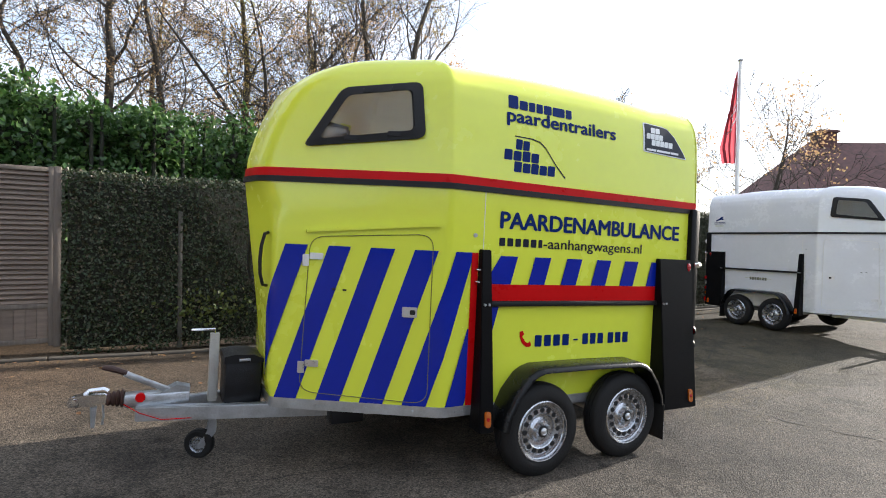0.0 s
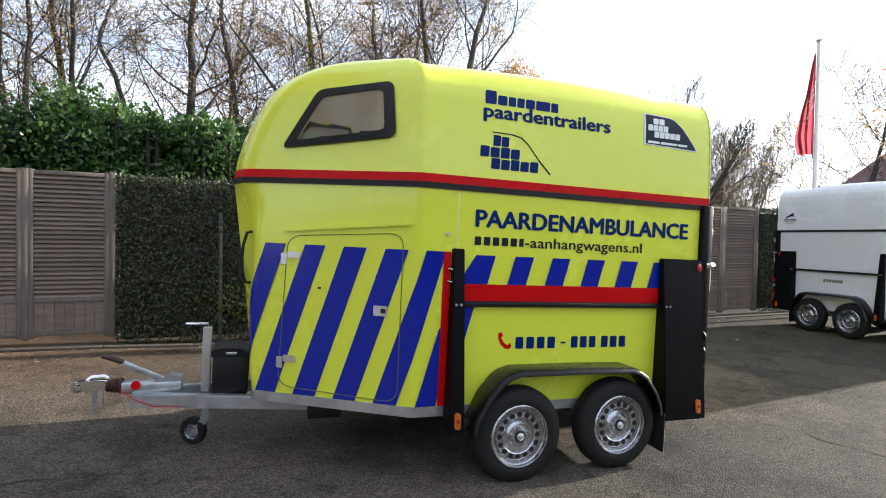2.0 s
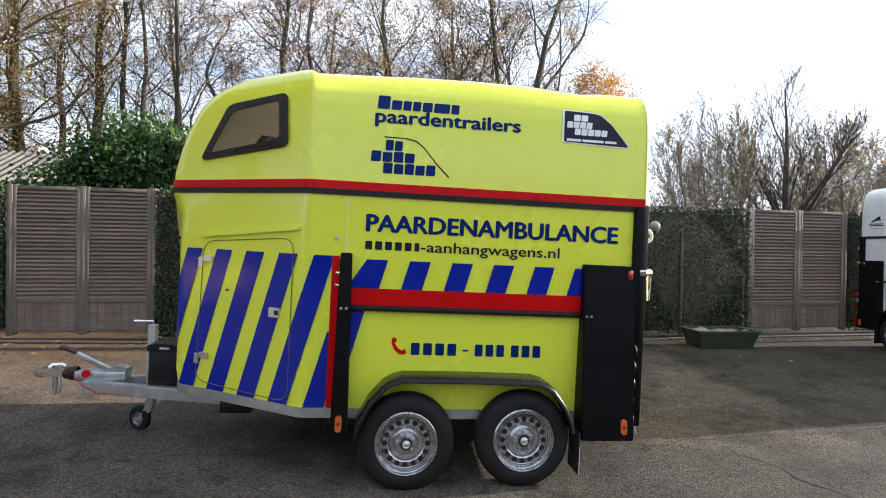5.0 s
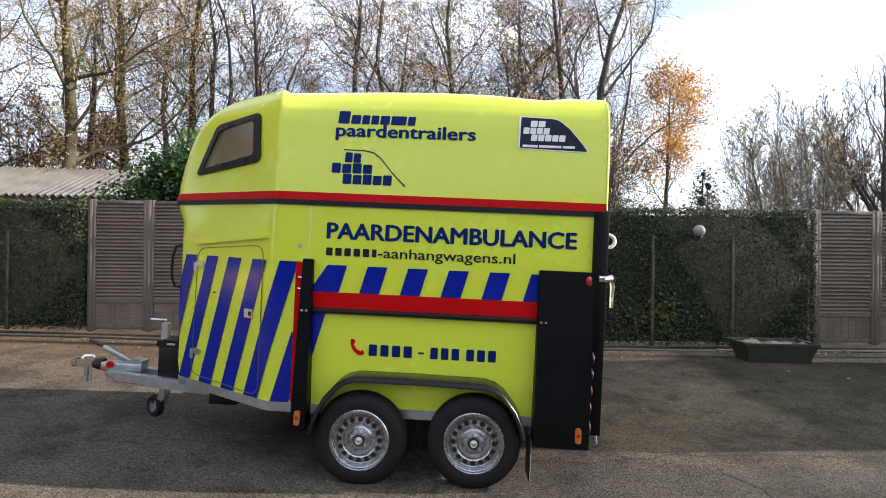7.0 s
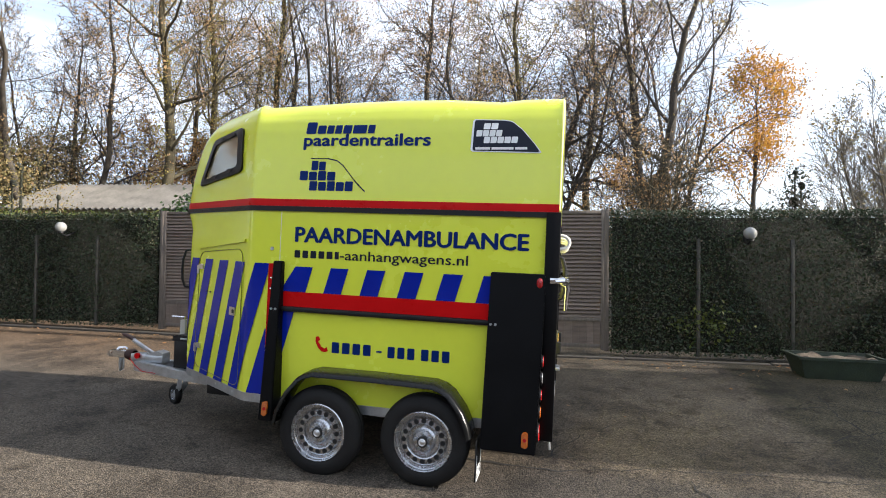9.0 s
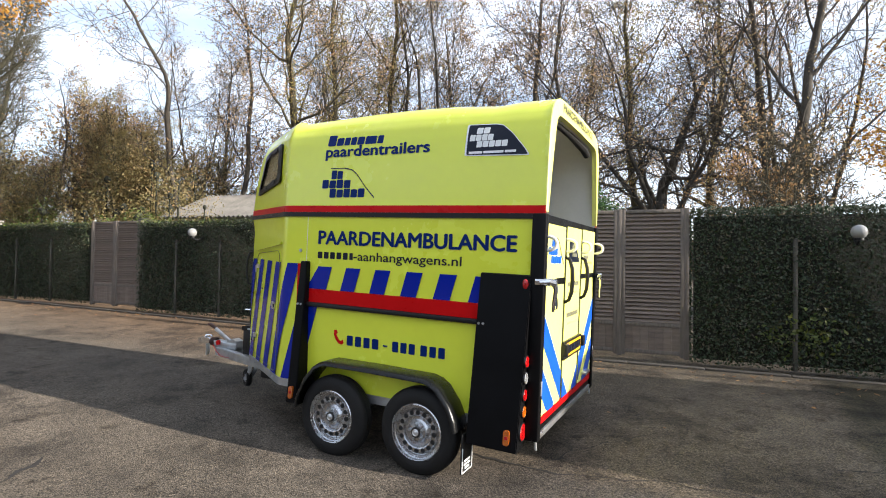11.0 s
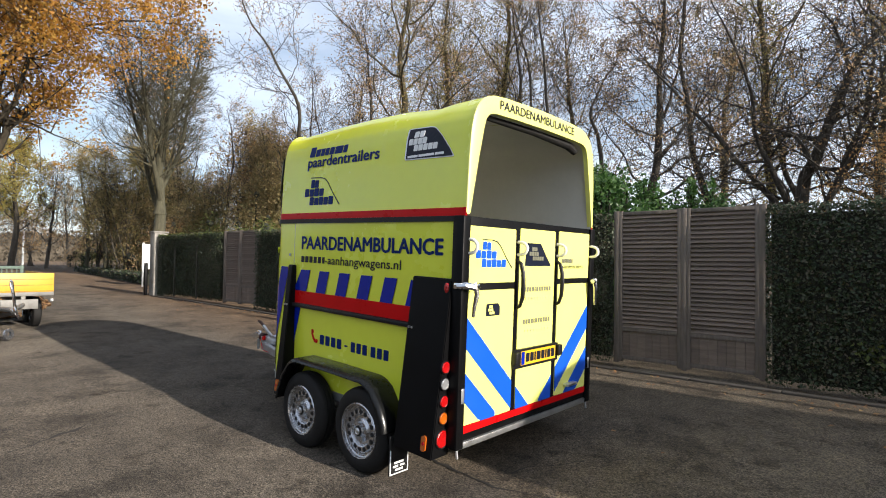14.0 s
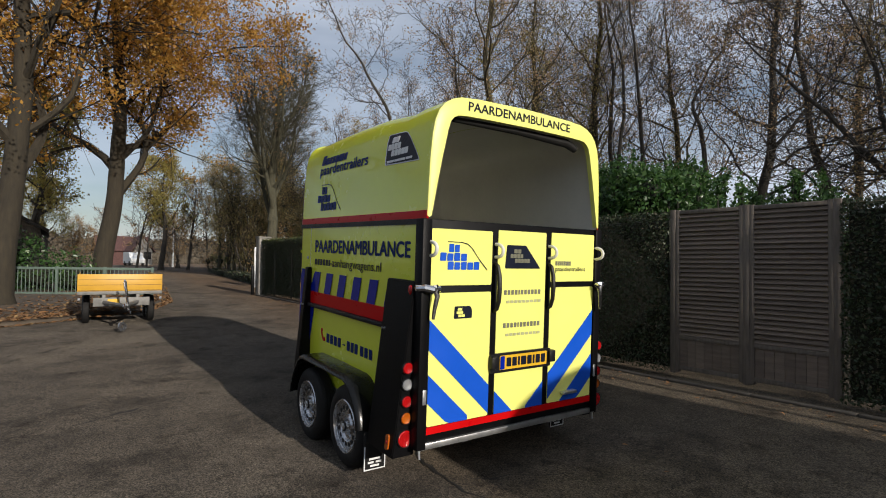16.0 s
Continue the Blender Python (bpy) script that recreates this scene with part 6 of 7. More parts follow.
shrub("dark evergreen undergrowth at the foot of the golden tree", 43, [(0, 0, 0.9, 0.9), (0.7, 0.1, 1.4, 0.7), (-0.6, 0, 1.9, 0.7), (0.1, 0.1, 2.5, 0.6), (-1.4, 0.2, 1.2, 0.8), (1.5, 0.1, 0.9, 0.7)], IVYLIGHT, 700, 0.045, pose(9.8, 18.4, 0.1), core=0.3)
shrub("dark green rhododendron bank beyond the railing", 46, [(0, 0, 0.7, 0.9), (1.2, 0, 0.8, 1.0), (-1.2, 0, 0.8, 1.0), (0.3, 0.4, 1.5, 0.8), (2.3, 0.3, 0.7, 0.9), (-2.2, 0, 1.0, 1.0)], LAUREL, 1100, 0.06, pose(-16.6, -1.0, 0.3, 0, 0, 60))
for k, (x, y) in enumerate(((-13.5, 12.0), (-18.5, 11.0), (-25.5, 11.2), (-22.0, 10.9), (-29.5, 12.4), (-34.0, 13.0), (-39.5, 13.2), (-46.0, 14.0), (-52.0, 13.0), (-11.0, 15.0))):
    shrub("olive-brown leafy thicket under the bare trees", 50 + k, [(0, 0, 0.9, 1.0), (1.3, 0.2, 1.1, 1.1), (-1.2, 0.3, 1.0, 1.0), (0.4, 0.3, 2.0, 0.9), (-0.9, 0.4, 1.9, 0.8), (2.3, 0.3, 0.8, 0.9), (0.2, 0.2, 2.8, 0.6)], (OLIVELEAF, IVYLIGHT, OLIVELEAF, OAKLEAF, OLIVELEAF)[k % 5], 420, 0.05, pose(x, y, gz(x, y), 0, 0, 40 * k), core=0.25)

for k, (x, y, z) in enumerate(((-11.2, 11.3, 1.25), (-13.0, 12.6, 1.45), (-8.6, 10.4, 0.95), (-15.6, 12.6, 1.3))):
    shrub("tall olive-brown thicket of leaves and twigs behind the hedge", 70 + k, [(0, 0, 0.9, 1.0), (1.1, 0.2, 1.3, 1.0), (-1.2, 0.3, 1.2, 1.0), (0.4, 0.3, 2.2, 0.9), (-0.9, 0.4, 2.1, 0.8), (0.9, 0.1, 2.9, 0.6), (-0.2, 0.2, 3.2, 0.7)], (OLIVELEAF, PALELEAF, OLIVELEAF, OLIVELEAF)[k], 520, 0.032, pose(x, y, gz(x, y), 0, 0, 40 * k) @ Matrix.Diagonal((z, z, z, 1)), core=0.12)
shrub("low green ivy mound on top of the hedge", 79, [(0, 0, 1.9, 0.55), (0.8, 0.1, 2.05, 0.5), (-0.8, 0, 1.95, 0.5), (0.2, 0.3, 2.3, 0.35), (1.5, 0.1, 1.9, 0.45)], IVYLIGHT, 1300, 0.035, pose(-7.9, 8.3, 0.2))

# leafy brown bushes behind the fence
brown = tree("rust-brown leafy beech bush behind the fence", 24, BARK, RUSTLEAF, 6000, 0.042, height=5.4, r0=0.06, lean=(0, 0), levels=3, kids=(9, 6, 3), spread=(30, 65), first=0.15, stems=5, up=0.02, reach=(0.28, 0.46), clump=16, group="brown bushes behind the fence")
put(brown, -8.6, 15.9, 20, 1.05)
for x, y, t, z in ((-11.9, 17.8, 250, 1.15), (-24.0, 17.5, 60, 1.6), (-29.0, 18.5, 310, 1.8), (7.0, 15.6, 150, 0.75), (-40.0, 11.5, 0, 1.0), (-56.0, 9.5, 120, 1.1), (-64.0, 0.5, 300, 1.0), (-36.0, 18.0, 90, 1.4)):
    again(brown, x, y, t, z)
olive = tree("loose olive-green leafy bush beside the road", 26, BARK, OLIVELEAF, 8000, 0.05, height=6.0, r0=0.07, lean=(0, 0), levels=3, kids=(9, 7, 3), spread=(30, 65), first=0.12, stems=5, up=0.03, reach=(0.26, 0.44), clump=18, fuzz=0.22, group="bushes along the road")
put(olive, -27.0, 9.95, 20)
for x, y, t, z in ((-24.0, 13.2, 90, 0.95), (-33.0, 12.2, 200, 1.0), (-30.5, 14.6, 300, 1.15), (-22.6, 12.0, 150, 0.75), (-17.5, 14.6, 10, 1.0), (-14.6, 15.6, 80, 1.05)):
    again(olive, x, y, t, z)
hazel = tree("slender roadside tree with thin olive-tan leaves", 27, MOSSBARK, PALELEAF, 7000, 0.05, height=9.5, r0=0.13, lean=(0, 0), levels=3, kids=(18, 9, 4), spread=(34, 66), first=0.22, wob=0.06, reach=(0.18, 0.32), crook=0.18, clump=14, fuzz=0.25, fine=0.008, group="trees along the road")
put(hazel, -38.0, 10.4)
for x, y, t, z in ((-31.0, 11.3, 120, 1.0), (-34.5, 10.9, 260, 0.9), (-29.5, 9.5, 40, 0.8), (-26.0, 12.4, 310, 0.95)):
    again(hazel, x, y, t, z)
tan = tree("dense forked tree covered with tan leaves behind the hedge", 28, BARKLIGHT, PALELEAF, 15000, 0.05, height=11.0, r0=0.20, lean=(0, 0), levels=3, kids=(13, 9, 4), spread=(30, 62), first=0.10, stems=4, splay=0.45, fork=2.6, wob=0.07, reach=(0.2, 0.34), clump=22, fuzz=0.25, fine=0.008, group="trees along the road")
put(tan, -28.7, 17.9)
again(tan, -22.0, 16.6, 130, 0.8)
again(tan, -16.0, 14.0, 250, 0.62)
twiggy = tree("tangled bush of bare drooping twigs with a few brown leaves", 25, BARKLIGHT, OAKLEAF, 1400, 0.036, height=4.8, r0=0.05, lean=(0, 0), levels=3, kids=(10, 8, 5), spread=(30, 75), first=0.1, stems=6, up=-0.03, group="brown bushes behind the fence")
put(twiggy, 6.6, 13.2)
for x, y, t, z in ((8.4, 15.5, 150, 0.95), (-12.2, 13.4, 130, 1.1), (15.4, 14.4, 45, 0.7)):
    again(twiggy, x, y, t, z)


# ---- planter by the fence ----
def planter():
    p = thing("planter", pose(8.45, 7.66, gz(8.4, 7.6) - 0.005, 0, 0, 1) @ Matrix.Diagonal((0.88, 0.95, 0.92, 1)), "dark green mossy rectangular tub with pale sand, by the hedge", "planter")
    bm = bmesh.new()
    rings = [[bm.verts.new((sx * a, sy * b, z)) for sx, sy in ((-1, -1), (1, -1), (1, 1), (-1, 1))] for a, b, z in ((0.47, 0.20, 0.0), (0.55, 0.28, 0.27), (0.575, 0.30, 0.272), (0.575, 0.30, 0.305), (0.53, 0.26, 0.305), (0.51, 0.24, 0.22))]
    for q, s in zip(rings, rings[1:]):
        for i in range(4):
            bm.faces.new((q[i], q[(i + 1) % 4], s[(i + 1) % 4], s[i]))
    bm.faces.new(rings[0])
    part("tub", bm, GREENTUB, p, "", 20)
    bm = bmesh.new()
    n = 14
    grid = [[bm.verts.new((-0.515 + 1.03 * i / n, -0.245 + 0.49 * j / 8, 0.24 + 0.09 * max(0, noise.noise((i * 0.35, j * 0.4, 3)) + 0.25))) for i in range(n + 1)] for j in range(9)]
    for a, b in zip(grid, grid[1:]):
        for i in range(n):
            bm.faces.new((a[i], a[i + 1], b[i + 1], b[i]))
    part("sand", bm, SOIL, p, "dry heaped sand", 60)


planter()


# ---- flagpole ----
def flagpole():
    f = thing("flagpole", pose(12.5, 8.25, gz(12.5, 8.25)), "white flagpole with a limp red flag", "flagpole")
    bm = bmesh.new()
    cyl(bm, (0, 0, 0), (0, 0, 5.66), 0.05, 0.036, 16)
    part("pole", bm, WHITEFILM, f, "white pole")
    bm = bmesh.new()
    lathe(bm, [(0.05, 0), (0.06, 0.02), (0.045, 0.05), (0, 0.06)], (0, 0, 5.66), (0, 0, 1), 16)
    part("cap", bm, ALU, f)
    bm = bmesh.new()
    rows = []
    ax = Vector((-0.898, 0.44, 0))
    sx = Vector((0.44, 0.898, 0))
    for i in range(25):
        z = i / 24
        wide = 0.05 + 0.28 * min(1, z * 1.25) * (1 if z < 0.82 else 1 - (z - 0.82) * 1.3)
        rows.append([bm.verts.new(Vector((0, 0, 5.55 - 2.2 * z - 0.35 * (j / 12) * (1 - z))) + ax * (0.05 + wide * j / 12) + sx * (0.085 * math.sin(j * 1.5 + z * 2.2) * (j / 12))) for j in range(13)])
    for q, s in zip(rows, rows[1:]):
        for j in range(12):
            bm.faces.new((q[j], q[j + 1], s[j + 1], s[j]))
    fl = part("flag", bm, FLAGRED, f, "limp red flag", 60)
    bm = bmesh.new()
    for z0, j0, j1 in ((0.32, 1, 8), (0.40, 2, 7), (0.50, 1, 8), (0.58, 5, 9)):
        pts = []
        for j in range(j0, j1 + 1):
            z = z0 + 0.02 * (j - j0)
            wide = 0.05 + 0.28 * min(1, z * 1.25)
            base = Vector((0, 0, 5.55 - 2.2 * z - 0.35 * (j / 12) * (1 - z))) + ax * (0.05 + wide * j / 12) + sx * (0.085 * math.sin(j * 1.5 + z * 2.2) * (j / 12))
            pts.append([bm.verts.new(base - sx * 0.012 + Vector((0, 0, h))) for h in (0, -0.06)])
        for q, s in zip(pts, pts[1:]):
            bm.faces.new((q[0], s[0], s[1], q[1]))
    part("flag_print", bm, WHITEFILM, fl, "white printed bars", 60)


flagpole()


# ---- house with a chimney ----
def house():
    h = thing("house", pose(24.5, 13.6, 0.1, 0, 0, -28), "house with a dark red hipped roof and a chimney", "house")
    bm = bmesh.new()
    box(bm, 0, 11, 0, 8, 0, 3.0)
    part("wall", bm, BRICK, h, "dark brick wall")
    for x in (1.5, 4.5, 7.5):
        bm = bmesh.new()
        box(bm, x, x + 1.2, -0.04, 0.0, 0.9, 2.2, 0.01)
        w = part("window", bm, WHITEFILM, h, "white window")
        bm = bmesh.new()
        box(bm, x + 0.08, x + 1.12, -0.05, -0.041, 0.98, 2.12)
        part("pane", bm, DARKHOLE, w)
    bm = bmesh.new()
    v = [bm.verts.new(p) for p in ((-0.4, -0.5, 2.9), (11.4, -0.5, 2.9), (11.4, 8.5, 2.9), (-0.4, 8.5, 2.9), (2.6, 4, 6.6), (10.0, 4, 6.6))]
    for q in ((0, 1, 5, 4), (1, 2, 5), (2, 3, 4, 5), (3, 0, 4)):
        bm.faces.new([v[i] for i in q])
    bm.faces.new((v[3], v[2], v[1], v[0]))
    roof = part("roof", bm, BRICK, h, "weathered dark red roof", 0)
    bm = bmesh.new()
    box(bm, 2.9, 3.7, 3.6, 4.4, 5.9, 7.15, 0.02)
    box(bm, 2.82, 3.78, 3.52, 4.48, 7.0, 7.1, 0.01)
    part("chimney", bm, BRICK, roof, "brick chimney")


house()


# ---- shed behind the fence ----
def shed():
    s = thing("shed", pose(-7.2, 12.1, 0.22, 0, 0, 10), "low shed with a grey corrugated roof", "shed")
    bm = bmesh.new()
    box(bm, -3.6, 3.6, 0.2, 4.0, 0, 2.7)
    part("wall", bm, WALLPAINT, s)
    bm = bmesh.new()
    n = 170
    a = [bm.verts.new((-3.8 + 7.6 * i / n, -0.15, 2.62 + 0.042 * math.sin(i * 1.57))) for i in range(n + 1)]
    b = [bm.verts.new((-3.8 + 7.6 * i / n, 2.2, 3.62 + 0.042 * math.sin(i * 1.57))) for i in range(n + 1)]
    c = [bm.verts.new((-3.8 + 7.6 * i / n, 4.4, 2.62 + 0.042 * math.sin(i * 1.57))) for i in range(n + 1)]
    for p, q in ((a, b), (b, c)):
        for i in range(n):
            bm.faces.new((p[i], p[i + 1], q[i + 1], q[i]))
    part("roof", bm, CORRUGATED, s, "weathered corrugated sheets", 60)


shed()


# ---- flatbed trailer ----
def flatbed():
    t = thing("flatbed_trailer", pose(-4.85, 2.15, gz(-4.85, 2.1)) @ Matrix.Diagonal((1, 0.84, 1, 1)), "yellow dropside flatbed trailer parked with its drawbar forward", "trailer")
    bm = bmesh.new()
    box(bm, -0.035, 0.0, -0.90, 0.90, 0.73, 1.08, 0.008)
    part("front_board", bm, YELWOOD, t, "yellow front board")
    for s in (-1, 1):
        bm = bmesh.new()
        box(bm, -3.0, -0.04, s * 0.88 - 0.012, s * 0.88 + 0.012, 0.74, 1.06, 0.006)
        part("side_board", bm, YELWOOD, t, "yellow side board")
    for k in range(3):
        bm = bmesh.new()
        box(bm, 0.001, 0.006, -0.88, 0.88, 0.745 + 0.11 * k, 0.75 + 0.11 * k)
        part("board_groove", bm, BROWNGRIP, t)
    bm = bmesh.new()
    box(bm, -3.0, 0.02, -0.90, 0.90, 0.66, 0.73, 0.008)
    part("floor_frame", bm, DULLGALV, t, "galvanised floor frame")
    bm = bmesh.new()
    box(bm, -0.02, 0.03, -0.58, 0.62, 0.42, 0.60, 0.01)
    part("cross_member", bm, DULLGALV, t)
    bm = bmesh.new()
    box(bm, -2.6, 0.0, -0.40, -0.32, 0.48, 0.66, 0.006)
    box(bm, -2.6, 0.0, 0.32, 0.40, 0.48, 0.66, 0.006)
    tube(bm, [(0.0, -0.36, 0.50), (1.0, 0.0, 0.50), (1.25, 0, 0.50)], 0.04, 8)
    tube(bm, [(0.0, 0.36, 0.50), (1.0, 0.02, 0.50)], 0.04, 8)
    part("drawbar", bm, DULLGALV, t, "galvanised drawbar")
    bm = bmesh.new()
    tube(bm, [(1.25, 0, 0.50), (1.40, 0, 0.52), (1.45, 0, 0.5)], [0.035, 0.04, 0.03], 10)
    part("coupling_head", bm, CHROME, t)
    bm = bmesh.new()
    tube(bm, [(0.95, 0.10, 0.40), (0.90, 0.03, 0.96), (0.9, 0.0, 0.98)], 0.026, 10)
    tube(bm, [(1.0, 0.14, 0.34), (0.9, 0.0, 0.94)], 0.015, 8)
    part("jockey_tube", bm, CHROME, t, "leaning bright jockey tube")
    bm = bmesh.new()
    lathe(bm, [(0.04, -0.025), (0.09, -0.025), (0.10, 0), (0.09, 0.025), (0.04, 0.025)], (1.05, -0.02, 0.105), (1, 0.5, 0.1), 20)
    part("jockey_tyre", bm, RIM, t)
    bm = bmesh.new()
    box(bm, 0.031, 0.036, -0.28, -0.04, 0.47, 0.57)
    part("plate_mount", bm, PLATE, t)
    for s in (-1, 1):
        for x in (-0.85, -1.65):
            bm = bmesh.new()
            lathe(bm, [(0.12, -0.08), (0.25, -0.085), (0.29, -0.06), (0.30, 0.0), (0.29, 0.06), (0.25, 0.085), (0.12, 0.08)], (x, s * 0.72, 0.30), (0, 1, 0), 32)
            w = part("tyre", bm, RUBBER, t)
            bm = bmesh.new()
            lathe(bm, [(0.0, -0.05), (0.12, -0.06), (0.16, -0.088), (0.17, -0.088), (0.17, 0.088), (0.12, 0.06), (0, 0.05)], (x, s * 0.72, 0.30), (0, 1, 0), 28)
            part("rim", bm, RIM, w)
        bm = bmesh.new()
        box(bm, 0.02, 0.05, s * 0.86 - 0.03, s * 0.86 + 0.03, 0.55, 0.60, 0.008)
        part("marker_lamp", bm, CLEARLENS, t, "small white marker lamp")


flatbed()


# ---- green railing, pillar, sign, low hedge ----
def railing():
    r = thing("railing", pose(-14.9, -1.9, 0.28, 0, 0, 61), "pale green painted steel railing with upright bars", "railing")
    for z in (0.16, 0.98):
        bm = bmesh.new()
        box(bm, 0, 6.05, -0.03, 0.03, z - 0.04, z + 0.04, 0.008)
        part("rail", bm, GREENRAIL, r)
    for k in range(5):
        bm = bmesh.new()
        box(bm, k * 1.5 - 0.035, k * 1.5 + 0.035, -0.035, 0.035, -0.1, 1.04, 0.006)
        part("post", bm, GREENRAIL, r)
    bm = bmesh.new()
    cyl(bm, (0, 0, 0.2), (0, 0, 0.95), 0.012, n=8)
    me = bpy.data.meshes.new("bar")
    bm.to_mesh(me)
    bm.free()
    me.materials.append(GREENRAIL)
    for k in range(1, 50):
        b = new("bar", me)
        b.parent = r
        b.matrix_basis = pose(k * 0.12, 0, 0)


railing()
pl = thing("gate_pillar", pose(-11.30, fy(-11.30), gz(-11.3, 7), 0, 0, FDEG), "pale concrete pillar at the end of the hedge", "pillar")
bm = bmesh.new()
box(bm, -0.17, 0.17, -0.2, 0.2, 0, 2.02, 0.015)
part("shaft", bm, CONCRETE, pl)
bm = bmesh.new()
box(bm, -0.20, 0.20, -0.23, 0.23, 2.022, 2.08, 0.012)
part("cap_stone", bm, CONCRETE, pl)
bm = bmesh.new()
box(bm, -0.34, -0.22, -0.30, -0.22, 0, 1.05, 0.01)
part("gate_stop", bm, BLACKPOWDER, pl, "dark steel gate stop")
sn = thing("sign_board", pose(-15.78, 7.86, gz(-15.8, 7.86), 0, 0, 72), "plain white notice board on a post", "sign")
bm = bmesh.new()
box(bm, -0.26, 0.26, -0.012, 0.012, 0.70, 1.70, 0.004)
part("board", bm, WHITEFILM, sn)
bm = bmesh.new()
box(bm, -0.26, -0.20, 0.013, 0.06, -0.1, 1.75, 0.004)
box(bm, 0.20, 0.26, 0.013, 0.06, -0.1, 1.75, 0.004)
part("post", bm, GALV, sn)


def low_hedge(x0, y0, x1, y1, h, seed):
    rng = np.random.default_rng(seed)
    L, a = math.hypot(x1 - x0, y1 - y0), math.degrees(math.atan2(y1 - y0, x1 - x0))
    hd = thing("low_hedge", pose(x0, y0, gz(x0, y0), 0, 0, a), "low clipped dark hedge beside the road", "hedge")
    # dark box whose colour stands for twigs in the hedge's inner shade
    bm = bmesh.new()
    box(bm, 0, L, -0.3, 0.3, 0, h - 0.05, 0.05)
    part("shaded_twig_core", bm, CORE, hd)
    n = int(L * 160)
    c = np.stack([rng.uniform(0, L, n), rng.choice([-0.32, 0.32, 0.0], n) + rng.normal(0, 0.05, n), rng.uniform(0.05, h, n)], 1)
    c[np.abs(c[:, 1]) < 0.2, 2] = h + rng.normal(0, 0.03)
    v, f = leaf_cloud(rng, c, 0.05)
    tagged(raw_np("leaves", v, f, IVY, hd), kind="stuff")


low_hedge(-16.6, 8.3, -36.0, 9.6, 0.5, 60)

# verge under the oaks
edge = [(-4.9, -3.0), (-5.2, -0.4), (-6.1, 1.0), (-7.6, 2.7), (-10, 3.5), (-16, 4.0), (-30, 5.2), (-60, 7.0)]
vs, fc = [], []
for x, y in edge:
    for k, (dy, dz) in enumerate(((0.0, -0.02), (-0.10, 0.045), (-0.6, 0.07), (-3.0, 0.09), (-9, 0.1), (-30, 0.1))):
        yy = y + dy
        vs.append((x, yy, gz(x, yy) + dz + (0.02 * noise.noise((x, yy, 1)) if k > 1 else 0)))
n = 6
for i in range(len(edge) - 1):
    for k in range(n - 1):
        fc.append((i * n + k, (i + 1) * n + k, (i + 1) * n + k + 1, i * n + k + 1))
tagged(raw("verge", vs, fc, SOIL, smooth=60), "brown soil verge strewn with oak leaves", "verge", kind="structure")


def litter(name, label, count, area, seed, size=0.04):
    rng = np.random.default_rng(seed)
    pts = []
    while len(pts) < count:
        p = area(rng)
        if p is not None:
            pts.append(p)
    v, f = leaf_cloud(rng, np.array(pts), size, (0, 0, 1), 0.25, 0.15)
    tagged(raw_np(name, v, f, LITTER, None, label), label, "leaves", kind="stuff")


def verge_spot(rng):
    x = -5.0 - abs(rng.normal(0, 6))
    y = interp(-x, [-a for a, b in edge], [b for a, b in edge]) + 0.25 - abs(rng.normal(0, 1.6))
    return (x, y, gz(x, y) + (0.10 if y < interp(-x, [-a for a, b in edge], [b for a, b in edge]) - 0.1 else 0.012))


def kerb_spot(rng):
    x = rng.uniform(-9, 12)
    y = fy(x) - 0.34 - abs(rng.normal(0, 0.28 if rng.uniform() < 0.7 else 1.4))
    return (x, y, gz(x, y) + 0.016)


litter("fallen_leaves", "dry brown oak leaves fallen on the verge", 5200, verge_spot, 71, 0.05)
litter("fallen_leaves", "scattered dry leaves along the kerb", 420, kerb_spot, 72, 0.028)


# ---- far woods ----
def far_woods(x0, y0, x1, y1, h, count, seed):
    rng = np.random.default_rng(seed)
    t = rng.uniform(0, 1, count)
    wave = np.array([0.70 + 0.27 * noise.noise((q * 9, seed, 0)) + 0.1 * noise.noise((q * 60, seed, 1)) for q in t])
    c = np.stack([x0 + (x1 - x0) * t, y0 + (y1 - y0) * t, rng.uniform(0, 1, count) ** 0.8 * h * wave], 1)
    c[:, :2] += rng.normal(0, 3.0, (count, 2))
    v, f = leaf_cloud(rng, c, 0.26)
    m = 500
    ridge = []
    for k in range(m + 1):
        q = k / m
        top = h * (0.62 + 0.25 * noise.noise((q * 9, seed, 0)) + 0.10 * noise.noise((q * 60, seed, 1)) + 0.05 * noise.noise((q * 210, seed, 2)))
        x, y = x0 + (x1 - x0) * q, y0 + (y1 - y0) * q
        ridge += [(x, y, -0.5), (x, y, top)]
    v = np.concatenate([v, np.array(ridge)])
    o = 4 * count
    tri = [t for k in range(m) for t in ((o + 2 * k, o + 2 * k + 2, o + 2 * k + 3), (o + 2 * k, o + 2 * k + 3, o + 2 * k + 1))]
    f = np.concatenate([f, np.array(tri)])
    w = raw_np("far_woods", v, f, FARWOOD, None)
    tagged(w, "distant brown woodland edge", "woods", kind="stuff")


far_woods(-125, -60, -110, 50, 9, 12000, 81)
far_woods(-110, 48, 10, 48, 6, 12000, 82)
far_woods(10, 48, 60, 44, 4.5, 6000, 83)
far_woods(-62, -40, 60, -34, 11, 9000, 84)
far_woods(70, -30, 72, 40, 7, 5000, 85)

# plain wall that closes the yard behind the walk
bm = bmesh.new()
box(bm, -7.0, 22.0, -12.4, -12.0, -0.2, 3.4, 0.02)
tagged(part("wall_south", bm, BRICK), "plain dark brick wall of a building", "wall", kind="structure")


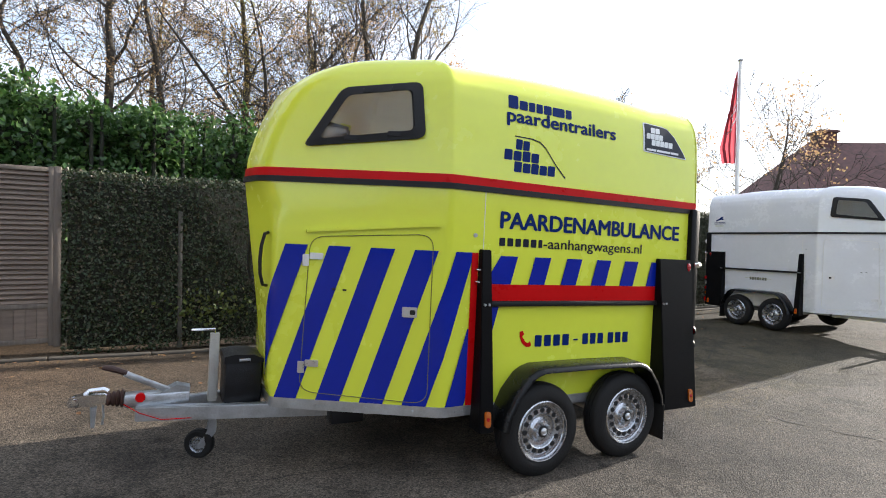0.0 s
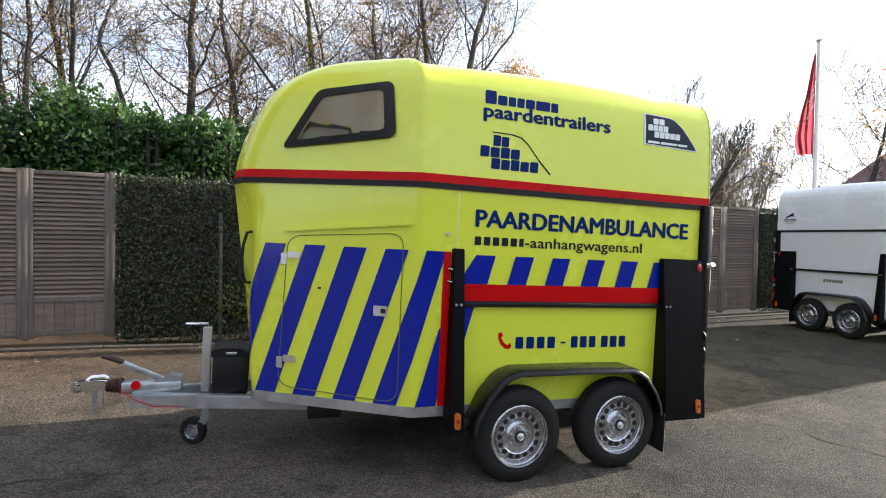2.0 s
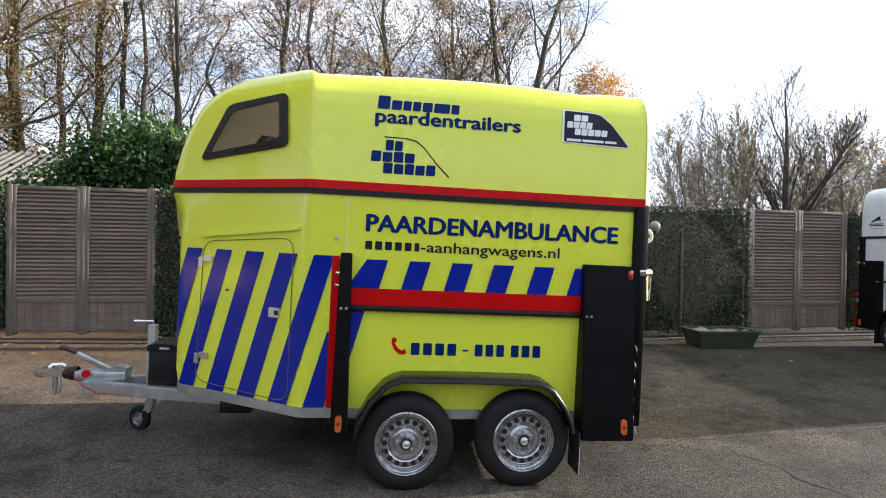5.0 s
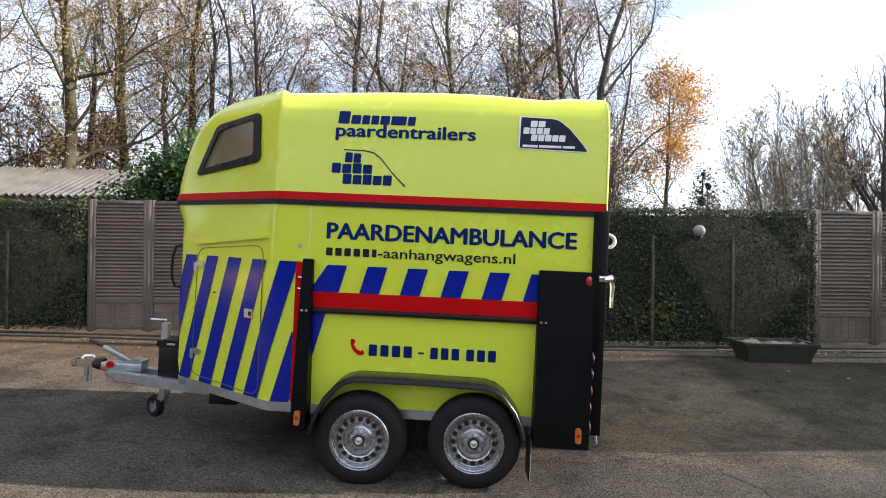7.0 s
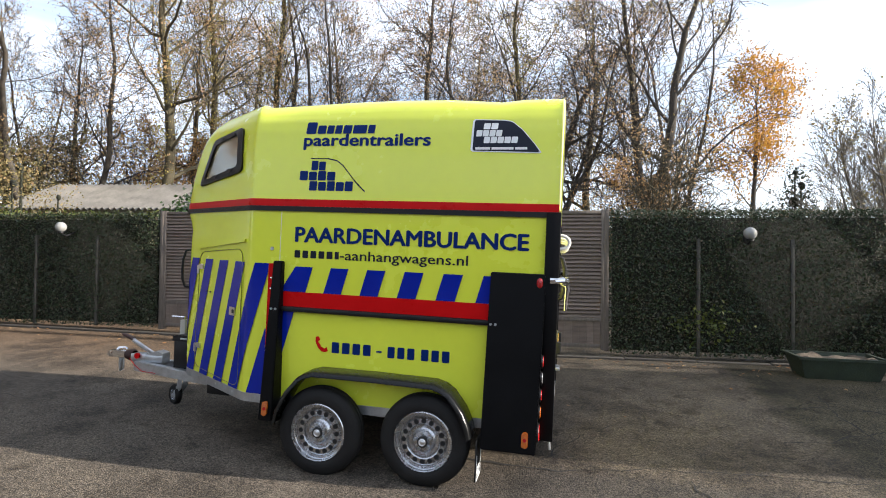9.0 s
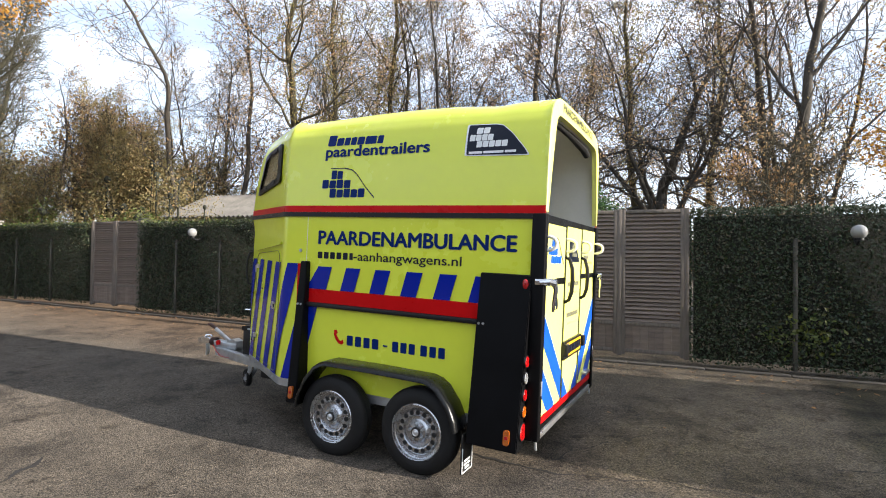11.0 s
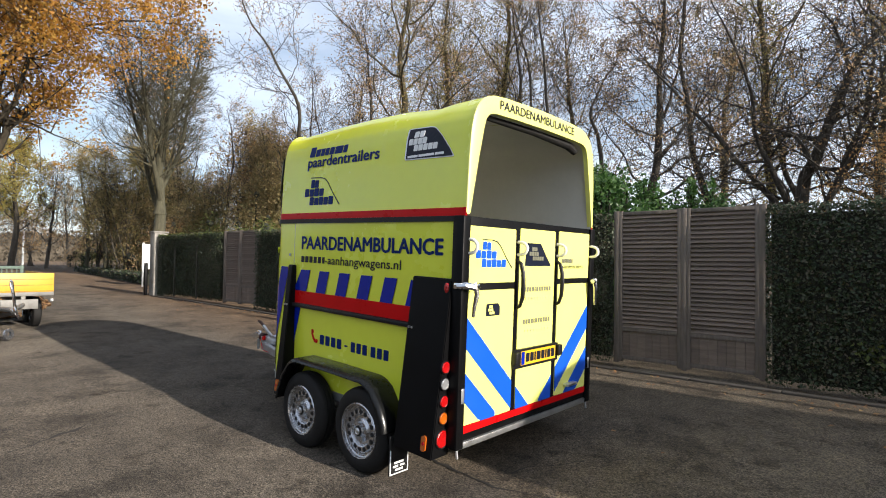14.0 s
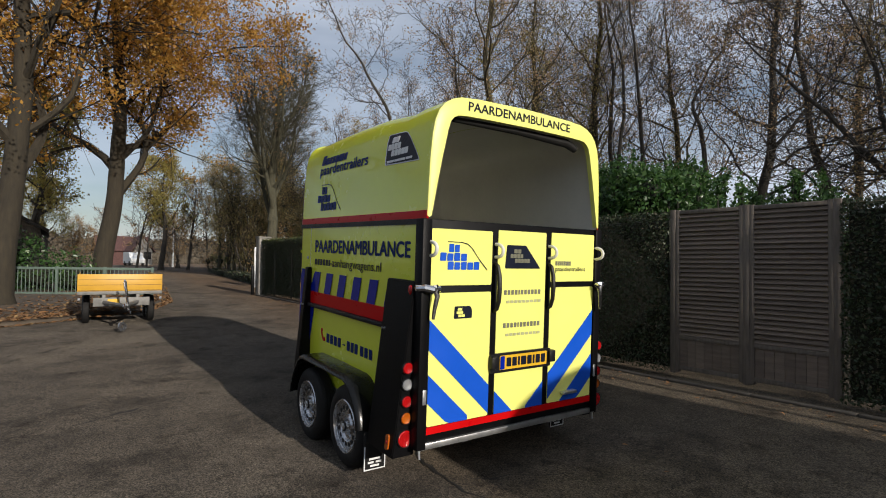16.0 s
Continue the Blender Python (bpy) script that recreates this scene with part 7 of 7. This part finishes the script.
# ---- far along the road ----
def far_barn(x, y, turn, wide, deep, eaves, ridge, wall, roof, label):
    b = thing("house", pose(x, y, gz(x, y), 0, 0, turn), label, "house")
    bm = bmesh.new()
    box(bm, -wide / 2, wide / 2, -deep / 2, deep / 2, -0.3, eaves)
    vs = [bm.verts.new((sx * wide / 2, sy, z)) for sx in (-1, 1) for sy, z in ((-deep / 2, eaves), (deep / 2, eaves), (0, ridge))]
    bm.faces.new(vs[:3])
    bm.faces.new(vs[3:])
    part("wall", bm, wall, b)
    bm = bmesh.new()
    slab(bm, [(-deep / 2 - 0.4, eaves - 0.25), (0, ridge), (deep / 2 + 0.4, eaves - 0.25), (deep / 2 + 0.4, eaves - 0.05), (0, ridge + 0.2), (-deep / 2 - 0.4, eaves - 0.05)], lambda a, c, d: Vector((d, a, c)), -wide / 2 - 0.3, wide / 2 + 0.3)
    part("roof", bm, roof, b, "dark pitched roof")
    for s in (-0.25, 0.25):
        bm = bmesh.new()
        box(bm, wide / 2 + 0.005, wide / 2 + 0.03, s * deep - 0.5, s * deep + 0.5, 0.9, min(2.1, eaves - 0.2), 0.01)
        part("window", bm, DARKHOLE, b, "dark window")


far_barn(-87.0, 8.2, 10, 4.0, 2.6, 2.2, 4.3, CONCRETE, BRICK, "white gabled house far along the road")
far_barn(-92.0, 6.0, 95, 7.0, 5.0, 2.4, 4.4, BRICK, BRICK, "low brick house far along the road")
far_barn(-33.0, -5.9, 3, 9.0, 10.0, 2.7, 5.6, BARK, BLACKPLASTIC, "dark barn with a low black roof beyond the railing")
lp = thing("street_lamp", pose(-62.7, 10.0, gz(-62, 10)), "slender pale street lamp post far along the road", "street lamp")
bm = bmesh.new()
cyl(bm, (0, 0, 0), (0, 0, 6.4), 0.10, 0.07, 10)
part("pole", bm, WHITEFILM, lp)
bm = bmesh.new()
box(bm, -0.1, 0.5, -0.1, 0.1, 6.4, 6.52, 0.02)
part("lamp_head", bm, ALU, lp)


def van():
    v = thing("van", pose(-78.0, 6.9, gz(-78, 6.9), 0, 0, 10), "small white van parked far along the road", "van")
    bm = bmesh.new()
    slab(bm, rounded([(-2.1, 0.35), (2.1, 0.35), (2.1, 0.95), (1.3, 1.15), (0.85, 1.85), (-2.1, 1.9)], 0.12, 3), lambda a, b, d: Vector((a, d, b)), -0.85, 0.85)
    part("body", bm, WHITEFILM, v)
    for x in (-1.3, 1.3):
        for s in (-1, 1):
            bm = bmesh.new()
            cyl(bm, (x, s * 0.72, 0.32), (x, s * 0.88, 0.32), 0.32, n=18)
            part("wheel", bm, RUBBER, v)


van()


# ---- cracks in the asphalt ----
def crack(x0, y0, x1, y1, seed, wide=0.012, sway=0.18):
    """A wandering open crack, as a thin dark groove line on the ground."""
    rng = np.random.default_rng(seed)
    L = math.hypot(x1 - x0, y1 - y0)
    n = max(8, int(L / 0.07))
    nx, ny = -(y1 - y0) / L, (x1 - x0) / L
    vs, fc = [], []
    for i in range(n + 1):
        t = i / n
        o = sway * (noise.noise((t * L * 0.8, seed, 0)) + 0.45 * noise.noise((t * L * 3.1, seed, 1)) + 0.2 * noise.noise((t * L * 11, seed, 2)))
        w = 2.6 * wide * (0.25 + abs(noise.noise((t * L * 2.2, seed, 5))) * 1.6) * min(1, 6 * t + 0.1, 6 * (1 - t) + 0.1)
        for s in (-0.5, 0.5):
            x, y = x0 + (x1 - x0) * t + nx * (o + s * w), y0 + (y1 - y0) * t + ny * (o + s * w)
            vs.append((x, y, gz(x, y) + 0.004))
    fc = [(2 * i, 2 * i + 1, 2 * i + 3, 2 * i + 2) for i in range(n)]
    part_ob = raw("crack", vs, fc, DARKHOLE if wide > 0.02 else CRACK, GROUND, "dark open crack")
    return part_ob


for k, c in enumerate(((-2.5, 3.95, 3.2, 3.82, 0.005), (3.0, 3.84, 5.5, 3.86, 0.020), (5.3, 3.9, 9.0, 4.35, 0.012), (7.85, 6.6, 7.6, 4.6, 0.013), (6.8, 4.8, 8.4, 5.6, 0.012), (7.2, 6.7, 9.2, 5.1, 0.012),
                       (8.6, 6.3, 8.3, 4.4, 0.010), (6.0, 3.9, 6.5, 2.4, 0.010), (1.6, 2.1, 2.1, 1.4, 0.014), (6.9, 5.9, 8.9, 6.1, 0.010), (4.9, 3.85, 5.6, 5.0, 0.008))):
    crack(*c[:4], 90 + k, c[4])
